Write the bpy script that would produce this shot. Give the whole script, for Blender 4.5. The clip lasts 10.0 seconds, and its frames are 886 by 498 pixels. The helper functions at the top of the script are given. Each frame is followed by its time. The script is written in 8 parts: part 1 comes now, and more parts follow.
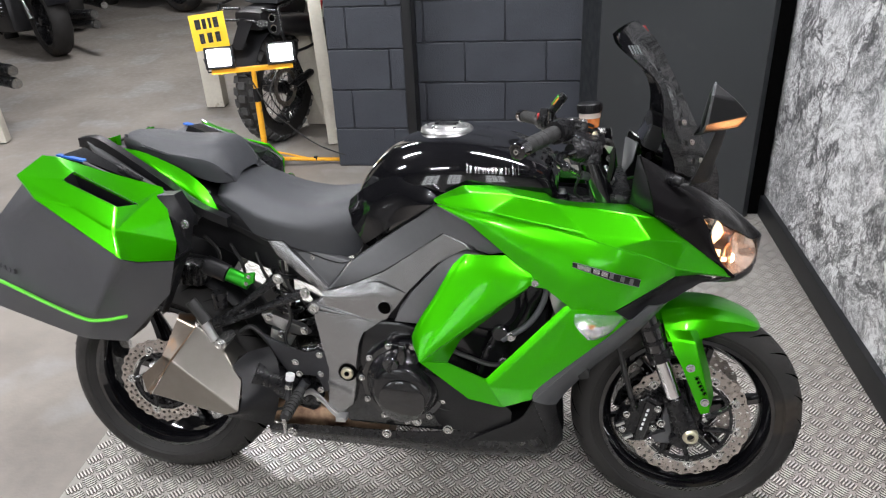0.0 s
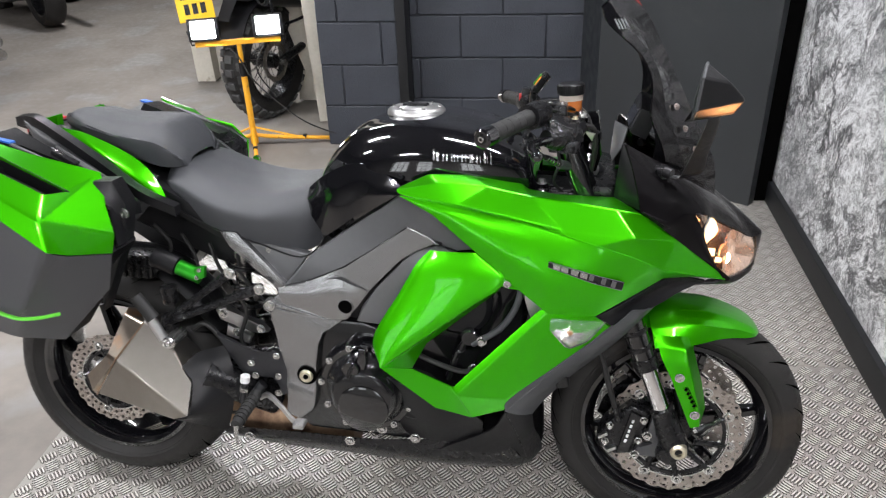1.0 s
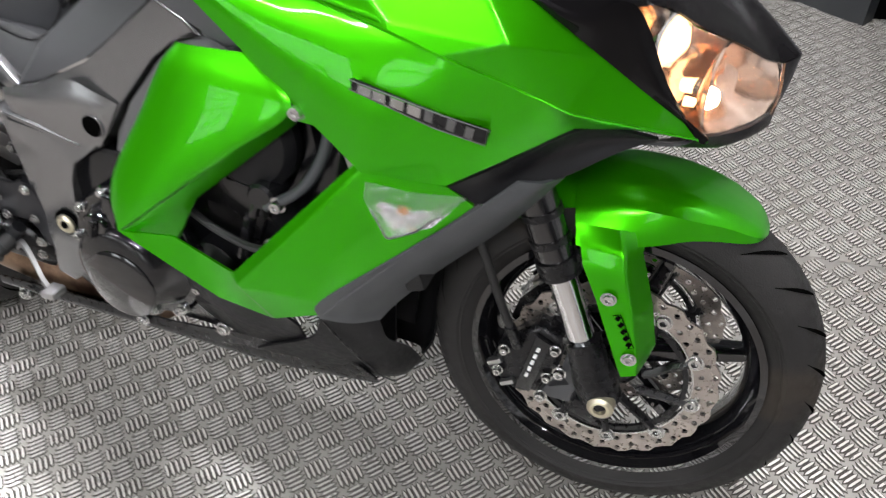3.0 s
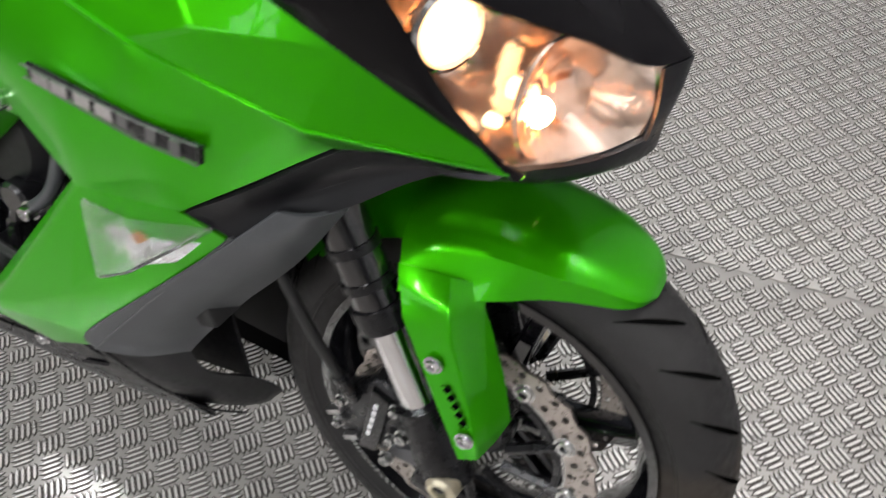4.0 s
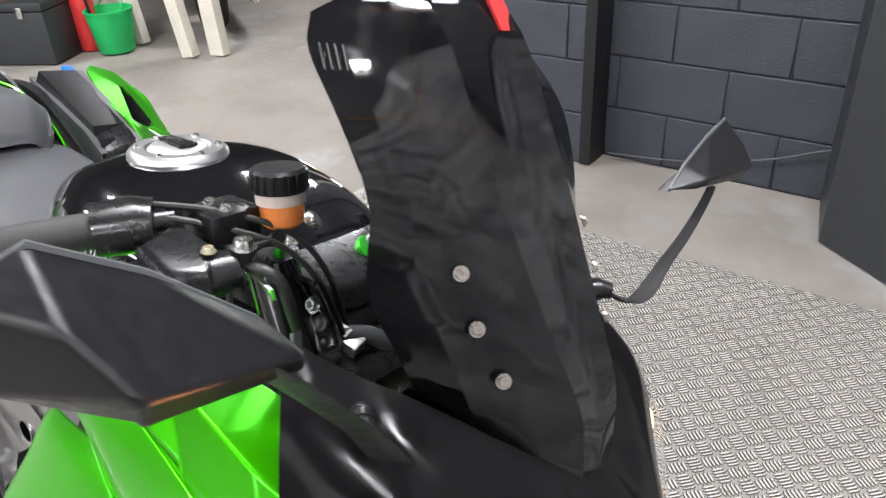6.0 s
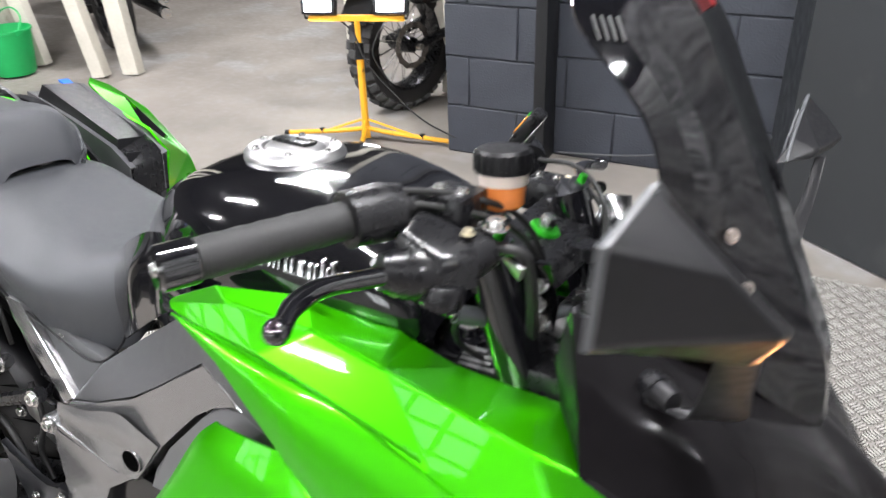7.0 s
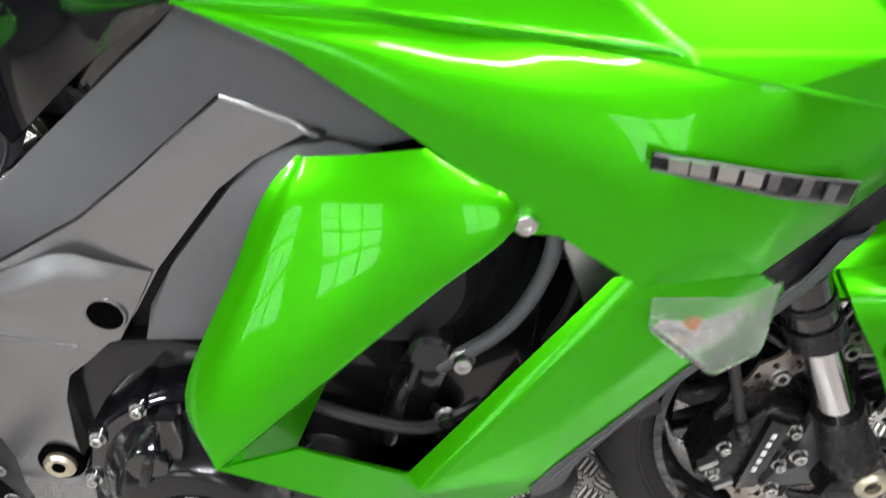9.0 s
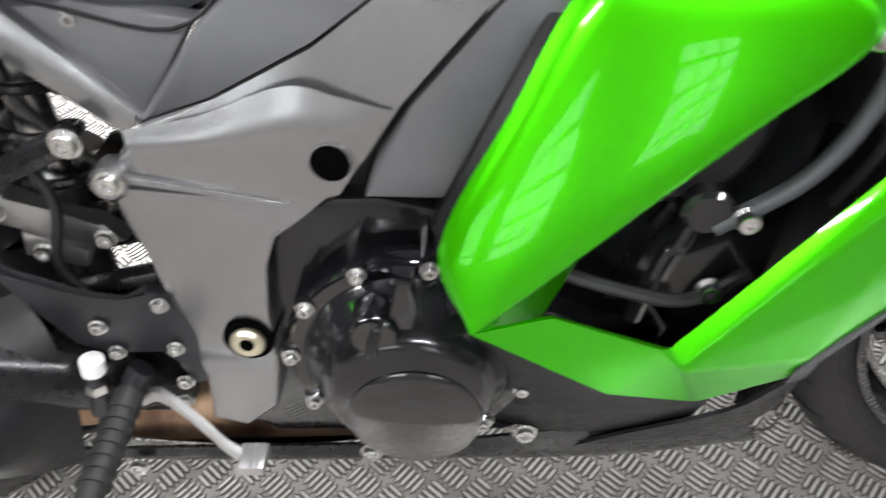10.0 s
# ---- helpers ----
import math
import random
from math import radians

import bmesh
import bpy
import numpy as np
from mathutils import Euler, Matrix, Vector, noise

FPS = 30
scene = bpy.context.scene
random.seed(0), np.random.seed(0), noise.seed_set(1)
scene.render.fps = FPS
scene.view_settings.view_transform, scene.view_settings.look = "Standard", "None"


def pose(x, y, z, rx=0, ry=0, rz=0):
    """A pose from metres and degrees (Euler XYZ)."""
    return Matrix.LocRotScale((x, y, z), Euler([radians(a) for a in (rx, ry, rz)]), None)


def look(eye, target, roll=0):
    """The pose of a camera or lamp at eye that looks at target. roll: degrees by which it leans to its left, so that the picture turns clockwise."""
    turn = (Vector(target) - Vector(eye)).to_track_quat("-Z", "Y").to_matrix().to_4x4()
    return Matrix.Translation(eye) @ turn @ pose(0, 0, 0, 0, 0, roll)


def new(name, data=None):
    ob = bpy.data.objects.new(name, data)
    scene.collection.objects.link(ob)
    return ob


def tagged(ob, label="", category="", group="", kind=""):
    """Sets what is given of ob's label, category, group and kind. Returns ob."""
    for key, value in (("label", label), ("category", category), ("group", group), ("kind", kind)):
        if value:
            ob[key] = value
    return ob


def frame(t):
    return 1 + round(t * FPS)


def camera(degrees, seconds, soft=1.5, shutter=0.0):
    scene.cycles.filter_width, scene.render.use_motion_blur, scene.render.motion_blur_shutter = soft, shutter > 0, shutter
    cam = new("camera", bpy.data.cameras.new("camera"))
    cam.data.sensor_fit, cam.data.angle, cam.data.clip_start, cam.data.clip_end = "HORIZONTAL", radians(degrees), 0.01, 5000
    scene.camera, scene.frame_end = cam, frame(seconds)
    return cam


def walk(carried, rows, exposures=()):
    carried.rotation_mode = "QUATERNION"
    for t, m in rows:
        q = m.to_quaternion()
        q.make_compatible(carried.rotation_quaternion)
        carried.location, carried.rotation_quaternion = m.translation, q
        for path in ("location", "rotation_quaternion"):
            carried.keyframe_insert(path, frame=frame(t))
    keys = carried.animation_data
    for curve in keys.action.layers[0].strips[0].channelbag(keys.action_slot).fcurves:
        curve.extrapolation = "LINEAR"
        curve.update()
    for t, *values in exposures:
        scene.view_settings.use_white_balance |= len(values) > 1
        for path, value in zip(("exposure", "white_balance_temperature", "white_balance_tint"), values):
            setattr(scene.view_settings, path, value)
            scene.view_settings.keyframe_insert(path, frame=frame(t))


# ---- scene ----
cam = camera(60.1, 10.0, 1.2, 0.4)
PATH = [
    (0, (1.227, -1.665, 1.64), (0.787, 0.047, 0.706), -2.5),
    (0.5, (1.271, -1.605, 1.62), (0.818, 0.095, 0.67), -2.4),
    (1, (1.282, -1.476, 1.593), (0.82, 0.2, 0.605), -2.3),
    (1.5, (1.25, -1.251, 1.512), (0.777, 0.375, 0.448), -2.0),
    (2, (1.308, -1.071, 1.426), (0.777, 0.462, 0.257), -2.4),
    (2.5, (1.449, -0.921, 1.338), (0.866, 0.5, 0.057), -2.7),
    (2.7, (1.484, -0.864, 1.296), (0.879, 0.514, -0.021), -2.9),
    (3.8, (1.654, -0.486, 1.12), (0.91, 0.671, -0.332), -4.7),
    (4, (1.691, -0.424, 1.117), (0.905, 0.717, -0.325), -5.1),
    (4.5, (1.756, -0.293, 1.172), (0.836, 0.83, -0.203), -5.1),
    (5, (1.761, -0.249, 1.271), (0.69, 0.892, 0.025), -4.6),
    (5.5, (1.744, -0.269, 1.367), (0.562, 0.909, 0.264), -3.9),
    (5.7, (1.734, -0.284, 1.397), (0.53, 0.915, 0.342), -3.6),
    (6.8, (1.549, -0.489, 1.405), (0.503, 0.909, 0.43), -2.0),
    (7, (1.47, -0.533, 1.385), (0.494, 0.902, 0.391), -2.1),
    (7.5, (1.338, -0.562, 1.32), (0.574, 0.935, 0.237), -3.3),
    (8, (1.203, -0.539, 1.26), (0.697, 0.982, 0.064), -4.1),
    (8.5, (1.129, -0.555, 1.204), (0.829, 0.95, -0.079), -4.7),
    (9, (1.041, -0.585, 1.118), (0.865, 0.877, -0.234), -5.1),
    (9.5, (0.955, -0.594, 1.048), (0.809, 0.822, -0.357), -4.9),
    (10, (0.829, -0.595, 1.013), (0.629, 0.775, -0.43), -5.0),
]
walk(cam, [(t, look(eye, target, roll)) for t, eye, target, roll in PATH], exposures=[(0, 0.08), (2.5, 0.12), (4.0, 0.1), (4.5, 0.15), (5.5, 0.4), (7.0, 0.7), (8.0, 0.48), (9.0, 0.36), (10.0, 0.45)])

# World, sun and the hall's lamps


def make_world():
    w = bpy.data.worlds.new("hall")
    scene.world = w
    w.use_nodes = True
    nt = w.node_tree
    bg = nt.nodes["Background"]
    sky = nt.nodes.new("ShaderNodeTexSky")
    sky.sky_type = "NISHITA"
    sky.sun_disc = False
    sky.sun_elevation, sky.sun_rotation = radians(35), radians(200)
    nt.links.new(sky.outputs[0], bg.inputs[0])
    bg.inputs[1].default_value = 0.1


make_world()


# ---- materials ----
def mat(name, colour, rough=0.5, metal=0.0, coat=0.0, var=0.0, scale=8.0, bump=0.0, bump_scale=80.0, spec=0.5,
        rough_var=0.0, emit=None, power=0.0, alpha=1.0, trans=0.0, wear=None, wear_scale=3.0, wear_at=0.62, ior=1.45):
    """A surface with colour change at two scales, fine relief and uneven gloss."""
    m = bpy.data.materials.new(name)
    m.use_nodes = True
    nt = m.node_tree
    nd, ln = nt.nodes, nt.links
    b = nd["Principled BSDF"]
    b.inputs["Base Color"].default_value = (*colour, 1)
    b.inputs["Roughness"].default_value = rough
    b.inputs["Metallic"].default_value = metal
    b.inputs["Specular IOR Level"].default_value = spec
    b.inputs["Coat Weight"].default_value = coat
    b.inputs["Coat Roughness"].default_value = 0.03
    b.inputs["Transmission Weight"].default_value = trans
    b.inputs["IOR"].default_value = ior
    b.inputs["Alpha"].default_value = alpha
    if emit:
        b.inputs["Emission Color"].default_value = (*emit, 1)
        b.inputs["Emission Strength"].default_value = power
    if var or rough_var or bump or wear:
        tc = nd.new("ShaderNodeTexCoord")
        src = tc.outputs["Object"]

        def tex(s, detail=4.0):
            n = nd.new("ShaderNodeTexNoise")
            n.inputs["Scale"].default_value = s
            n.inputs["Detail"].default_value = detail
            ln.new(src, n.inputs["Vector"])
            return n

        big, small = tex(scale), tex(scale * 9, 6)
        if var or wear:
            add = nd.new("ShaderNodeMath")
            add.operation = "ADD"
            ln.new(big.outputs[0], add.inputs[0])
            half = nd.new("ShaderNodeMath")
            half.operation = "MULTIPLY"
            half.inputs[1].default_value = 0.6
            ln.new(small.outputs[0], half.inputs[0])
            ln.new(half.outputs[0], add.inputs[1])
            ramp = nd.new("ShaderNodeMapRange")
            ramp.inputs["From Min"].default_value, ramp.inputs["From Max"].default_value = 0.45, 1.15
            ramp.inputs["To Min"].default_value, ramp.inputs["To Max"].default_value = 1 - var, 1 + var
            ln.new(add.outputs[0], ramp.inputs[0])
            hsv = nd.new("ShaderNodeHueSaturation")
            hsv.inputs["Color"].default_value = (*colour, 1)
            ln.new(ramp.outputs[0], hsv.inputs["Value"])
            out = hsv.outputs[0]
            if wear:
                wn = tex(wear_scale, 8)
                wr = nd.new("ShaderNodeMapRange")
                wr.inputs["From Min"].default_value, wr.inputs["From Max"].default_value = wear_at, wear_at + 0.08
                ln.new(wn.outputs[0], wr.inputs[0])
                mix = nd.new("ShaderNodeMix")
                mix.data_type = "RGBA"
                ln.new(wr.outputs[0], mix.inputs["Factor"])
                ln.new(out, mix.inputs["A"])
                mix.inputs["B"].default_value = (*wear, 1)
                out = mix.outputs["Result"]
            ln.new(out, b.inputs["Base Color"])
        if rough_var:
            rr = nd.new("ShaderNodeMapRange")
            rr.inputs["From Min"].default_value, rr.inputs["From Max"].default_value = 0.3, 0.7
            rr.inputs["To Min"].default_value = max(0.02, rough - rough_var)
            rr.inputs["To Max"].default_value = min(1, rough + rough_var)
            ln.new(small.outputs[0], rr.inputs[0])
            ln.new(rr.outputs[0], b.inputs["Roughness"])
        if bump:
            fine = tex(bump_scale, 3)
            bn = nd.new("ShaderNodeBump")
            bn.inputs["Strength"].default_value = bump
            bn.inputs["Distance"].default_value = 0.002
            ln.new(fine.outputs[0], bn.inputs["Height"])
            ln.new(bn.outputs[0], b.inputs["Normal"])
    return m


GREEN = mat("candy_green", (0.040, 0.42, 0.0), 0.30, 0.72, 0.38, spec=0.12)
BLACK_GLOSS = mat("black_gloss", (0.004, 0.004, 0.005), 0.09, 0.0, 1.0, 0.2, 6, rough_var=0.03)
BLACK_MATTE = mat("black_plastic", (0.007, 0.007, 0.008), 0.38, 0.0, 0.0, 0.2, 12, 0.10, 1400, spec=0.3, rough_var=0.08)
BLACK_SATIN = mat("black_satin", (0.008, 0.008, 0.009), 0.28, 0.1, 0.1, 0.25, 10, 0.05, 700, spec=0.4, rough_var=0.03)
ENGINE = mat("engine_black", (0.008, 0.008, 0.009), 0.20, 0.1, 0.5, 0.3, 14, 0.05, 500, spec=0.4, rough_var=0.03)
GREY_FRAME = mat("frame_grey", (0.275, 0.276, 0.28), 0.27, 0.85, 0.2, 0.06, 9, 0.02, 1600)
GREY_PLASTIC = mat("grey_plastic", (0.072, 0.073, 0.077), 0.40, 0.1, 0.0, 0.12, 9, 0.15, 1800, rough_var=0.06)
SEAT = mat("seat_vinyl", (0.043, 0.045, 0.050), 0.46, 0, 0, 0.12, 14, 0.35, 1500, rough_var=0.06, spec=0.5)
RUBBER = mat("tyre_rubber", (0.019, 0.018, 0.0175), 0.58, 0, 0, 0.35, 9, 0.25, 400, spec=0.3, rough_var=0.12, wear=(0.034, 0.028, 0.023), wear_scale=6, wear_at=0.6)
GRIP = mat("grip_rubber", (0.015, 0.015, 0.015), 0.6, 0, 0, 0.2, 20, 0.3, 900)
STEEL = mat("steel", (0.56, 0.56, 0.55), 0.27, 1.0, 0, 0.06, 20)
DISC = mat("disc_steel", (0.42, 0.38, 0.35), 0.33, 1.0, 0, 0.2, 25, 0.08, 900, rough_var=0.1)
CHROME = mat("chrome", (0.75, 0.75, 0.76), 0.08, 1.0)
TITAN = mat("exhaust_steel", (0.27, 0.25, 0.225), 0.33, 1.0, 0, 0.10, 5, wear=(0.22, 0.185, 0.15), wear_scale=4, wear_at=0.58)
ALU = mat("cast_alloy", (0.52, 0.52, 0.52), 0.38, 1.0, 0, 0.08, 20, rough_var=0.02)
GREEN_ALU = mat("green_anodised", (0.03, 0.4, 0.02), 0.3, 0.8, 0.2, 0.1, 15)
GREEN_RUB = mat("green_strip", (0.12, 0.6, 0.04), 0.4, 0, 0.3, 0.05, 12)
AMBER = mat("brake_fluid", (0.8, 0.25, 0.06), 0.25, 0, 0.3, 0.1, 20, trans=0.25, spec=0.4)
CLEAR = mat("frosted_plastic", (0.7, 0.62, 0.55), 0.3, 0, 0.2, 0.05, 10, trans=0.3)
GLASS = mat("lamp_glass", (0.97, 0.97, 0.97), 0.02, 0, 0.6, trans=1.0, ior=1.05)
SMOKE = mat("smoked_screen", (0.004, 0.004, 0.005), 0.07, 0, 0.0, 0.2, 6, 0.10, 14, rough_var=0.05, spec=0.5, alpha=0.87)
REFLECTOR = mat("reflector", (0.84, 0.66, 0.54), 0.18, 0.93, 0, 0.12, 40, 0.25, 90)
LAMP_ON = mat("headlamp_bulb", (1, 0.8, 0.55), 0.3, emit=(1.0, 0.60, 0.28), power=2.6)
FLOOD = mat("flood_led", (1, 1, 1), 0.3, emit=(0.93, 0.97, 1.0), power=45)
AMBER_LENS = mat("amber_lens", (0.9, 0.35, 0.06), 0.25, 0, 0.3, 0.05, 20, trans=0.3)
SILVER_PAINT = mat("silver_badge", (0.6, 0.6, 0.6), 0.2, 1.0)
NOSE_BLACK = mat("nose_black", (0.005, 0.0045, 0.005), 0.15, 0, 0.0, 0.3, 6, 0.05, 10, rough_var=0.06, spec=0.11)
BADGE_GREY = mat("badge_grey", (0.17, 0.17, 0.17), 0.35, 0.8)
BLUE = mat("blue_sticker", (0.02, 0.12, 0.5), 0.35, 0, 0.4)
RED = mat("red_sticker", (0.5, 0.03, 0.03), 0.4, 0, 0.2)
WHITE = mat("white_print", (0.75, 0.75, 0.75), 0.5)
YELLOW = mat("yellow_stand", (0.75, 0.36, 0.02), 0.4, 0, 0.2, 0.12, 12, rough_var=0.1, wear=(0.3, 0.16, 0.04), wear_scale=25, wear_at=0.66)
PLATE_YELLOW = mat("number_plate_yellow", (0.8, 0.5, 0.01), 0.4, 0, 0.3)
PLATE = mat("tread_plate", (0.41, 0.39, 0.36), 0.44, 0.6, 0, 0.16, 3, 0.06, 300, rough_var=0.12, wear=(0.31, 0.295, 0.265), wear_scale=4, wear_at=0.56)
# Bar tops painted paler for wear and highlights, bar sides darker for grime and shade
BARS = mat("worn_glinting_tread_bars", (0.74, 0.725, 0.685), 0.34, 0.5, 0, 0.14, 6, rough_var=0.1)
GRIME_SHADE = mat("grimy_shaded_tread_sides", (0.075, 0.068, 0.058), 0.6, 0.2, 0, 0.35, 8)
CONCRETE = mat("concrete_floor", (0.205, 0.185, 0.165), 0.55, 0, 0, 0.30, 2.6, 0.35, 90, rough_var=0.15, wear=(0.235, 0.225, 0.215), wear_scale=2.1, wear_at=0.55)
BLOCK = mat("painted_block", (0.032, 0.036, 0.046), 0.5, 0, 0, 0.2, 5, 1.6, 110, rough_var=0.14, wear=(0.055, 0.058, 0.064), wear_scale=34, wear_at=0.69)
MORTAR = mat("painted_mortar", (0.022, 0.024, 0.031), 0.65, 0, 0, 0.2, 8, 0.8, 160)
BOARD = mat("dark_board", (0.021, 0.0235, 0.026), 0.45, 0, 0, 0.15, 2, 0.08, 200, rough_var=0.08, wear=(0.03, 0.032, 0.034), wear_scale=3, wear_at=0.62)
TRIM = mat("dark_trim", (0.007, 0.0075, 0.009), 0.5, 0, 0, 0.15, 6)
WALL = mat("hall_wall", (0.09, 0.089, 0.086), 0.8, 0, 0, 0.15, 1, 0.3, 60)
# pale colour chosen to throw light back onto the motorcycle's side
BOUNCE_WALL = mat("whitewashed_wall", (0.34, 0.335, 0.32), 0.8, 0, 0, 0.2, 1.2, 0.3, 60, wear=(0.2, 0.19, 0.18), wear_scale=2, wear_at=0.6)
CEIL = mat("hall_ceiling", (0.10, 0.10, 0.10), 0.85, 0, 0, 0.15, 1)
TIMBER = mat("white_timber", (0.55, 0.52, 0.45), 0.7, 0, 0, 0.15, 6, 0.3, 90, wear=(0.3, 0.25, 0.18), wear_scale=8, wear_at=0.62)
BUCKET = mat("green_bucket", (0.01, 0.35, 0.09), 0.45, 0, 0, 0.1, 10)
TUBE_LIGHT = mat("tube_light", (1, 1, 1), 0.5, emit=(1.0, 0.98, 0.95), power=14)
WINDOW_GLOW = mat("window_daylight", (1, 1, 1), 0.5, emit=(0.93, 0.97, 1.0), power=4)
CABLE = mat("black_cable", (0.012, 0.012, 0.012), 0.5, 0, 0, 0.1, 30)
DISPLAY = mat("dash_lens", (0.02, 0.02, 0.025), 0.06, 0, 1.0)


# ---- modelling helpers ----
def part(name, bm, material, parent=None, label="", smooth=40, matrix=None, kind="", crisp=False):
    """Link a bmesh as one mesh object under a thing or a part."""
    bmesh.ops.recalc_face_normals(bm, faces=bm.faces)
    lim = radians(smooth)
    for f in bm.faces:
        f.smooth = smooth > 0
    for e in bm.edges:
        if len(e.link_faces) == 2 and e.calc_face_angle(0) > lim:
            e.smooth = False
    me = bpy.data.meshes.new(name)
    bm.to_mesh(me)
    bm.free()
    mats = material if isinstance(material, (list, tuple)) else [material]
    for mm in mats:
        me.materials.append(mm)
    ob = new(name, me)
    ob.parent = parent
    if crisp:
        wn = ob.modifiers.new("flat_facets", "WEIGHTED_NORMAL")
        wn.weight, wn.keep_sharp = 100, True
    if matrix is not None:
        ob.matrix_basis = matrix
    if label or kind:
        tagged(ob, label, kind=kind)
    return ob


def thing(name, label, category, m=None, group="", kind=""):
    ob = new(name)
    ob.empty_display_size = 0.05
    if m is not None:
        ob.matrix_basis = m
    return tagged(ob, label, category, group, kind)


def catmull(pts, n, closed=False):
    """n steps between neighbours along a smooth line through pts."""
    p = np.array(pts, float)
    k = len(p)
    out = []
    for i in range(k if closed else k - 1):
        if closed:
            a, b, c, d = p[i - 1], p[i], p[(i + 1) % k], p[(i + 2) % k]
        else:
            b, c = p[i], p[i + 1]
            a = p[i - 1] if i else 2 * b - c
            d = p[i + 2] if i + 2 < k else 2 * c - b
        for j in range(n):
            t = j / n
            out.append(0.5 * (2 * b + (c - a) * t + (2 * a - 5 * b + 4 * c - d) * t * t + (3 * b - a - 3 * c + d) * t ** 3))
    if not closed:
        out.append(p[-1])
    return np.array(out)


def straight(pts, n, closed=False):
    p = np.array(pts, float)
    k = len(p)
    out = [p[i] + (p[(i + 1) % k] - p[i]) * j / n for i in range(k if closed else k - 1) for j in range(n)]
    if not closed:
        out.append(p[-1])
    return np.array(out)


def skin(rows, nu=4, nv=4, ring=False, cap=False, thick=0.0, su=True, sv=True, bm=None):
    """A smooth sheet through rows of points (nv steps between rows, nu along them); ring: rows are closed; cap: close both ends;
    thick: give the sheet a back at that depth along its normals; su, sv: smooth along or across, else straight."""
    rows = [(catmull if su else straight)(r, nu, ring) for r in rows]
    grid = (catmull if sv else straight)(np.array(rows).reshape(len(rows), -1), nv).reshape(-1, len(rows[0]), 3)
    bm = bm or bmesh.new()
    vs = [[bm.verts.new(p) for p in r] for r in grid]
    n = len(vs[0])
    faces = []
    for i in range(len(vs) - 1):
        for j in range(n if ring else n - 1):
            q = (vs[i][j], vs[i][(j + 1) % n], vs[i + 1][(j + 1) % n], vs[i + 1][j])
            if len({tuple(round(c, 6) for c in v.co) for v in q}) > 2:
                try:
                    faces.append(bm.faces.new(q))
                except ValueError:
                    pass
    if cap:
        for r in (vs[0], vs[-1]):
            c = bm.verts.new(sum((v.co for v in r), Vector()) / n)
            for j in range(n):
                bm.faces.new((r[j], r[(j + 1) % n], c))
    bmesh.ops.remove_doubles(bm, verts=bm.verts, dist=1e-5)
    if thick:
        thicken(bm, thick)
    return bm


def thicken(bm, t):
    """Give an open sheet a back at depth t behind its vertices, and close its rim."""
    bmesh.ops.recalc_face_normals(bm, faces=bm.faces)
    bm.normal_update()
    rim = [(e.verts[0], e.verts[1]) for e in bm.edges if len(e.link_faces) == 1]
    twin = {v: bm.verts.new(v.co - v.normal * t) for v in list(bm.verts)}
    for f in list(bm.faces):
        bm.faces.new([twin[v] for v in reversed(f.verts)])
    for a, b in rim:
        bm.faces.new((a, b, twin[b], twin[a]))


def slab(outline, depth, bevel=0.003, bm=None, segs=2, inward=None):
    """A plate: a closed outline in space, pushed back by the vector depth, with rounded front edges."""
    bm = bm or bmesh.new()
    d = Vector(depth)
    a = [bm.verts.new(p) for p in outline]
    b = [bm.verts.new(Vector(p) + d) for p in outline]
    n = len(a)
    fr = bm.faces.new(a)
    bk = bm.faces.new(b[::-1])
    for i in range(n):
        bm.faces.new((a[i], b[i], b[(i + 1) % n], a[(i + 1) % n]))
    if bevel:
        bmesh.ops.bevel(bm, geom=list(fr.edges), offset=bevel, segments=segs, affect="EDGES", profile=0.6)
    tri = [f for f in bm.faces if len(f.verts) > 4]
    bmesh.ops.triangulate(bm, faces=tri)
    return bm


def tube(pts, r, bm=None, seg=10, n=5, closed=False, smooth=True, caps=True):
    """A round bar along a line; r: one radius, or one at each point."""
    p = (catmull if smooth else straight)(pts, n if smooth else 1, closed)
    rad = np.full(len(p), r) if np.isscalar(r) else np.interp(np.linspace(0, 1, len(p)), np.linspace(0, 1, len(r)), r)
    bm = bm or bmesh.new()
    rings = []
    side = None
    for i in range(len(p)):
        a, b = p[max(0, i - 1)], p[min(len(p) - 1, i + 1)]
        t = Vector(b - a).normalized()
        if side is None:
            side = t.orthogonal().normalized()
        side = (side - t * side.dot(t)).normalized()
        up = t.cross(side)
        rings.append([bm.verts.new(Vector(p[i]) + float(rad[i]) * (side * math.cos(k * 2 * math.pi / seg) + up * math.sin(k * 2 * math.pi / seg))) for k in range(seg)])
    for i in range(len(rings) - 1):
        for k in range(seg):
            bm.faces.new((rings[i][k], rings[i][(k + 1) % seg], rings[i + 1][(k + 1) % seg], rings[i + 1][k]))
    if caps and not closed:
        bm.faces.new(rings[0][::-1])
        bm.faces.new(rings[-1])
    return bm


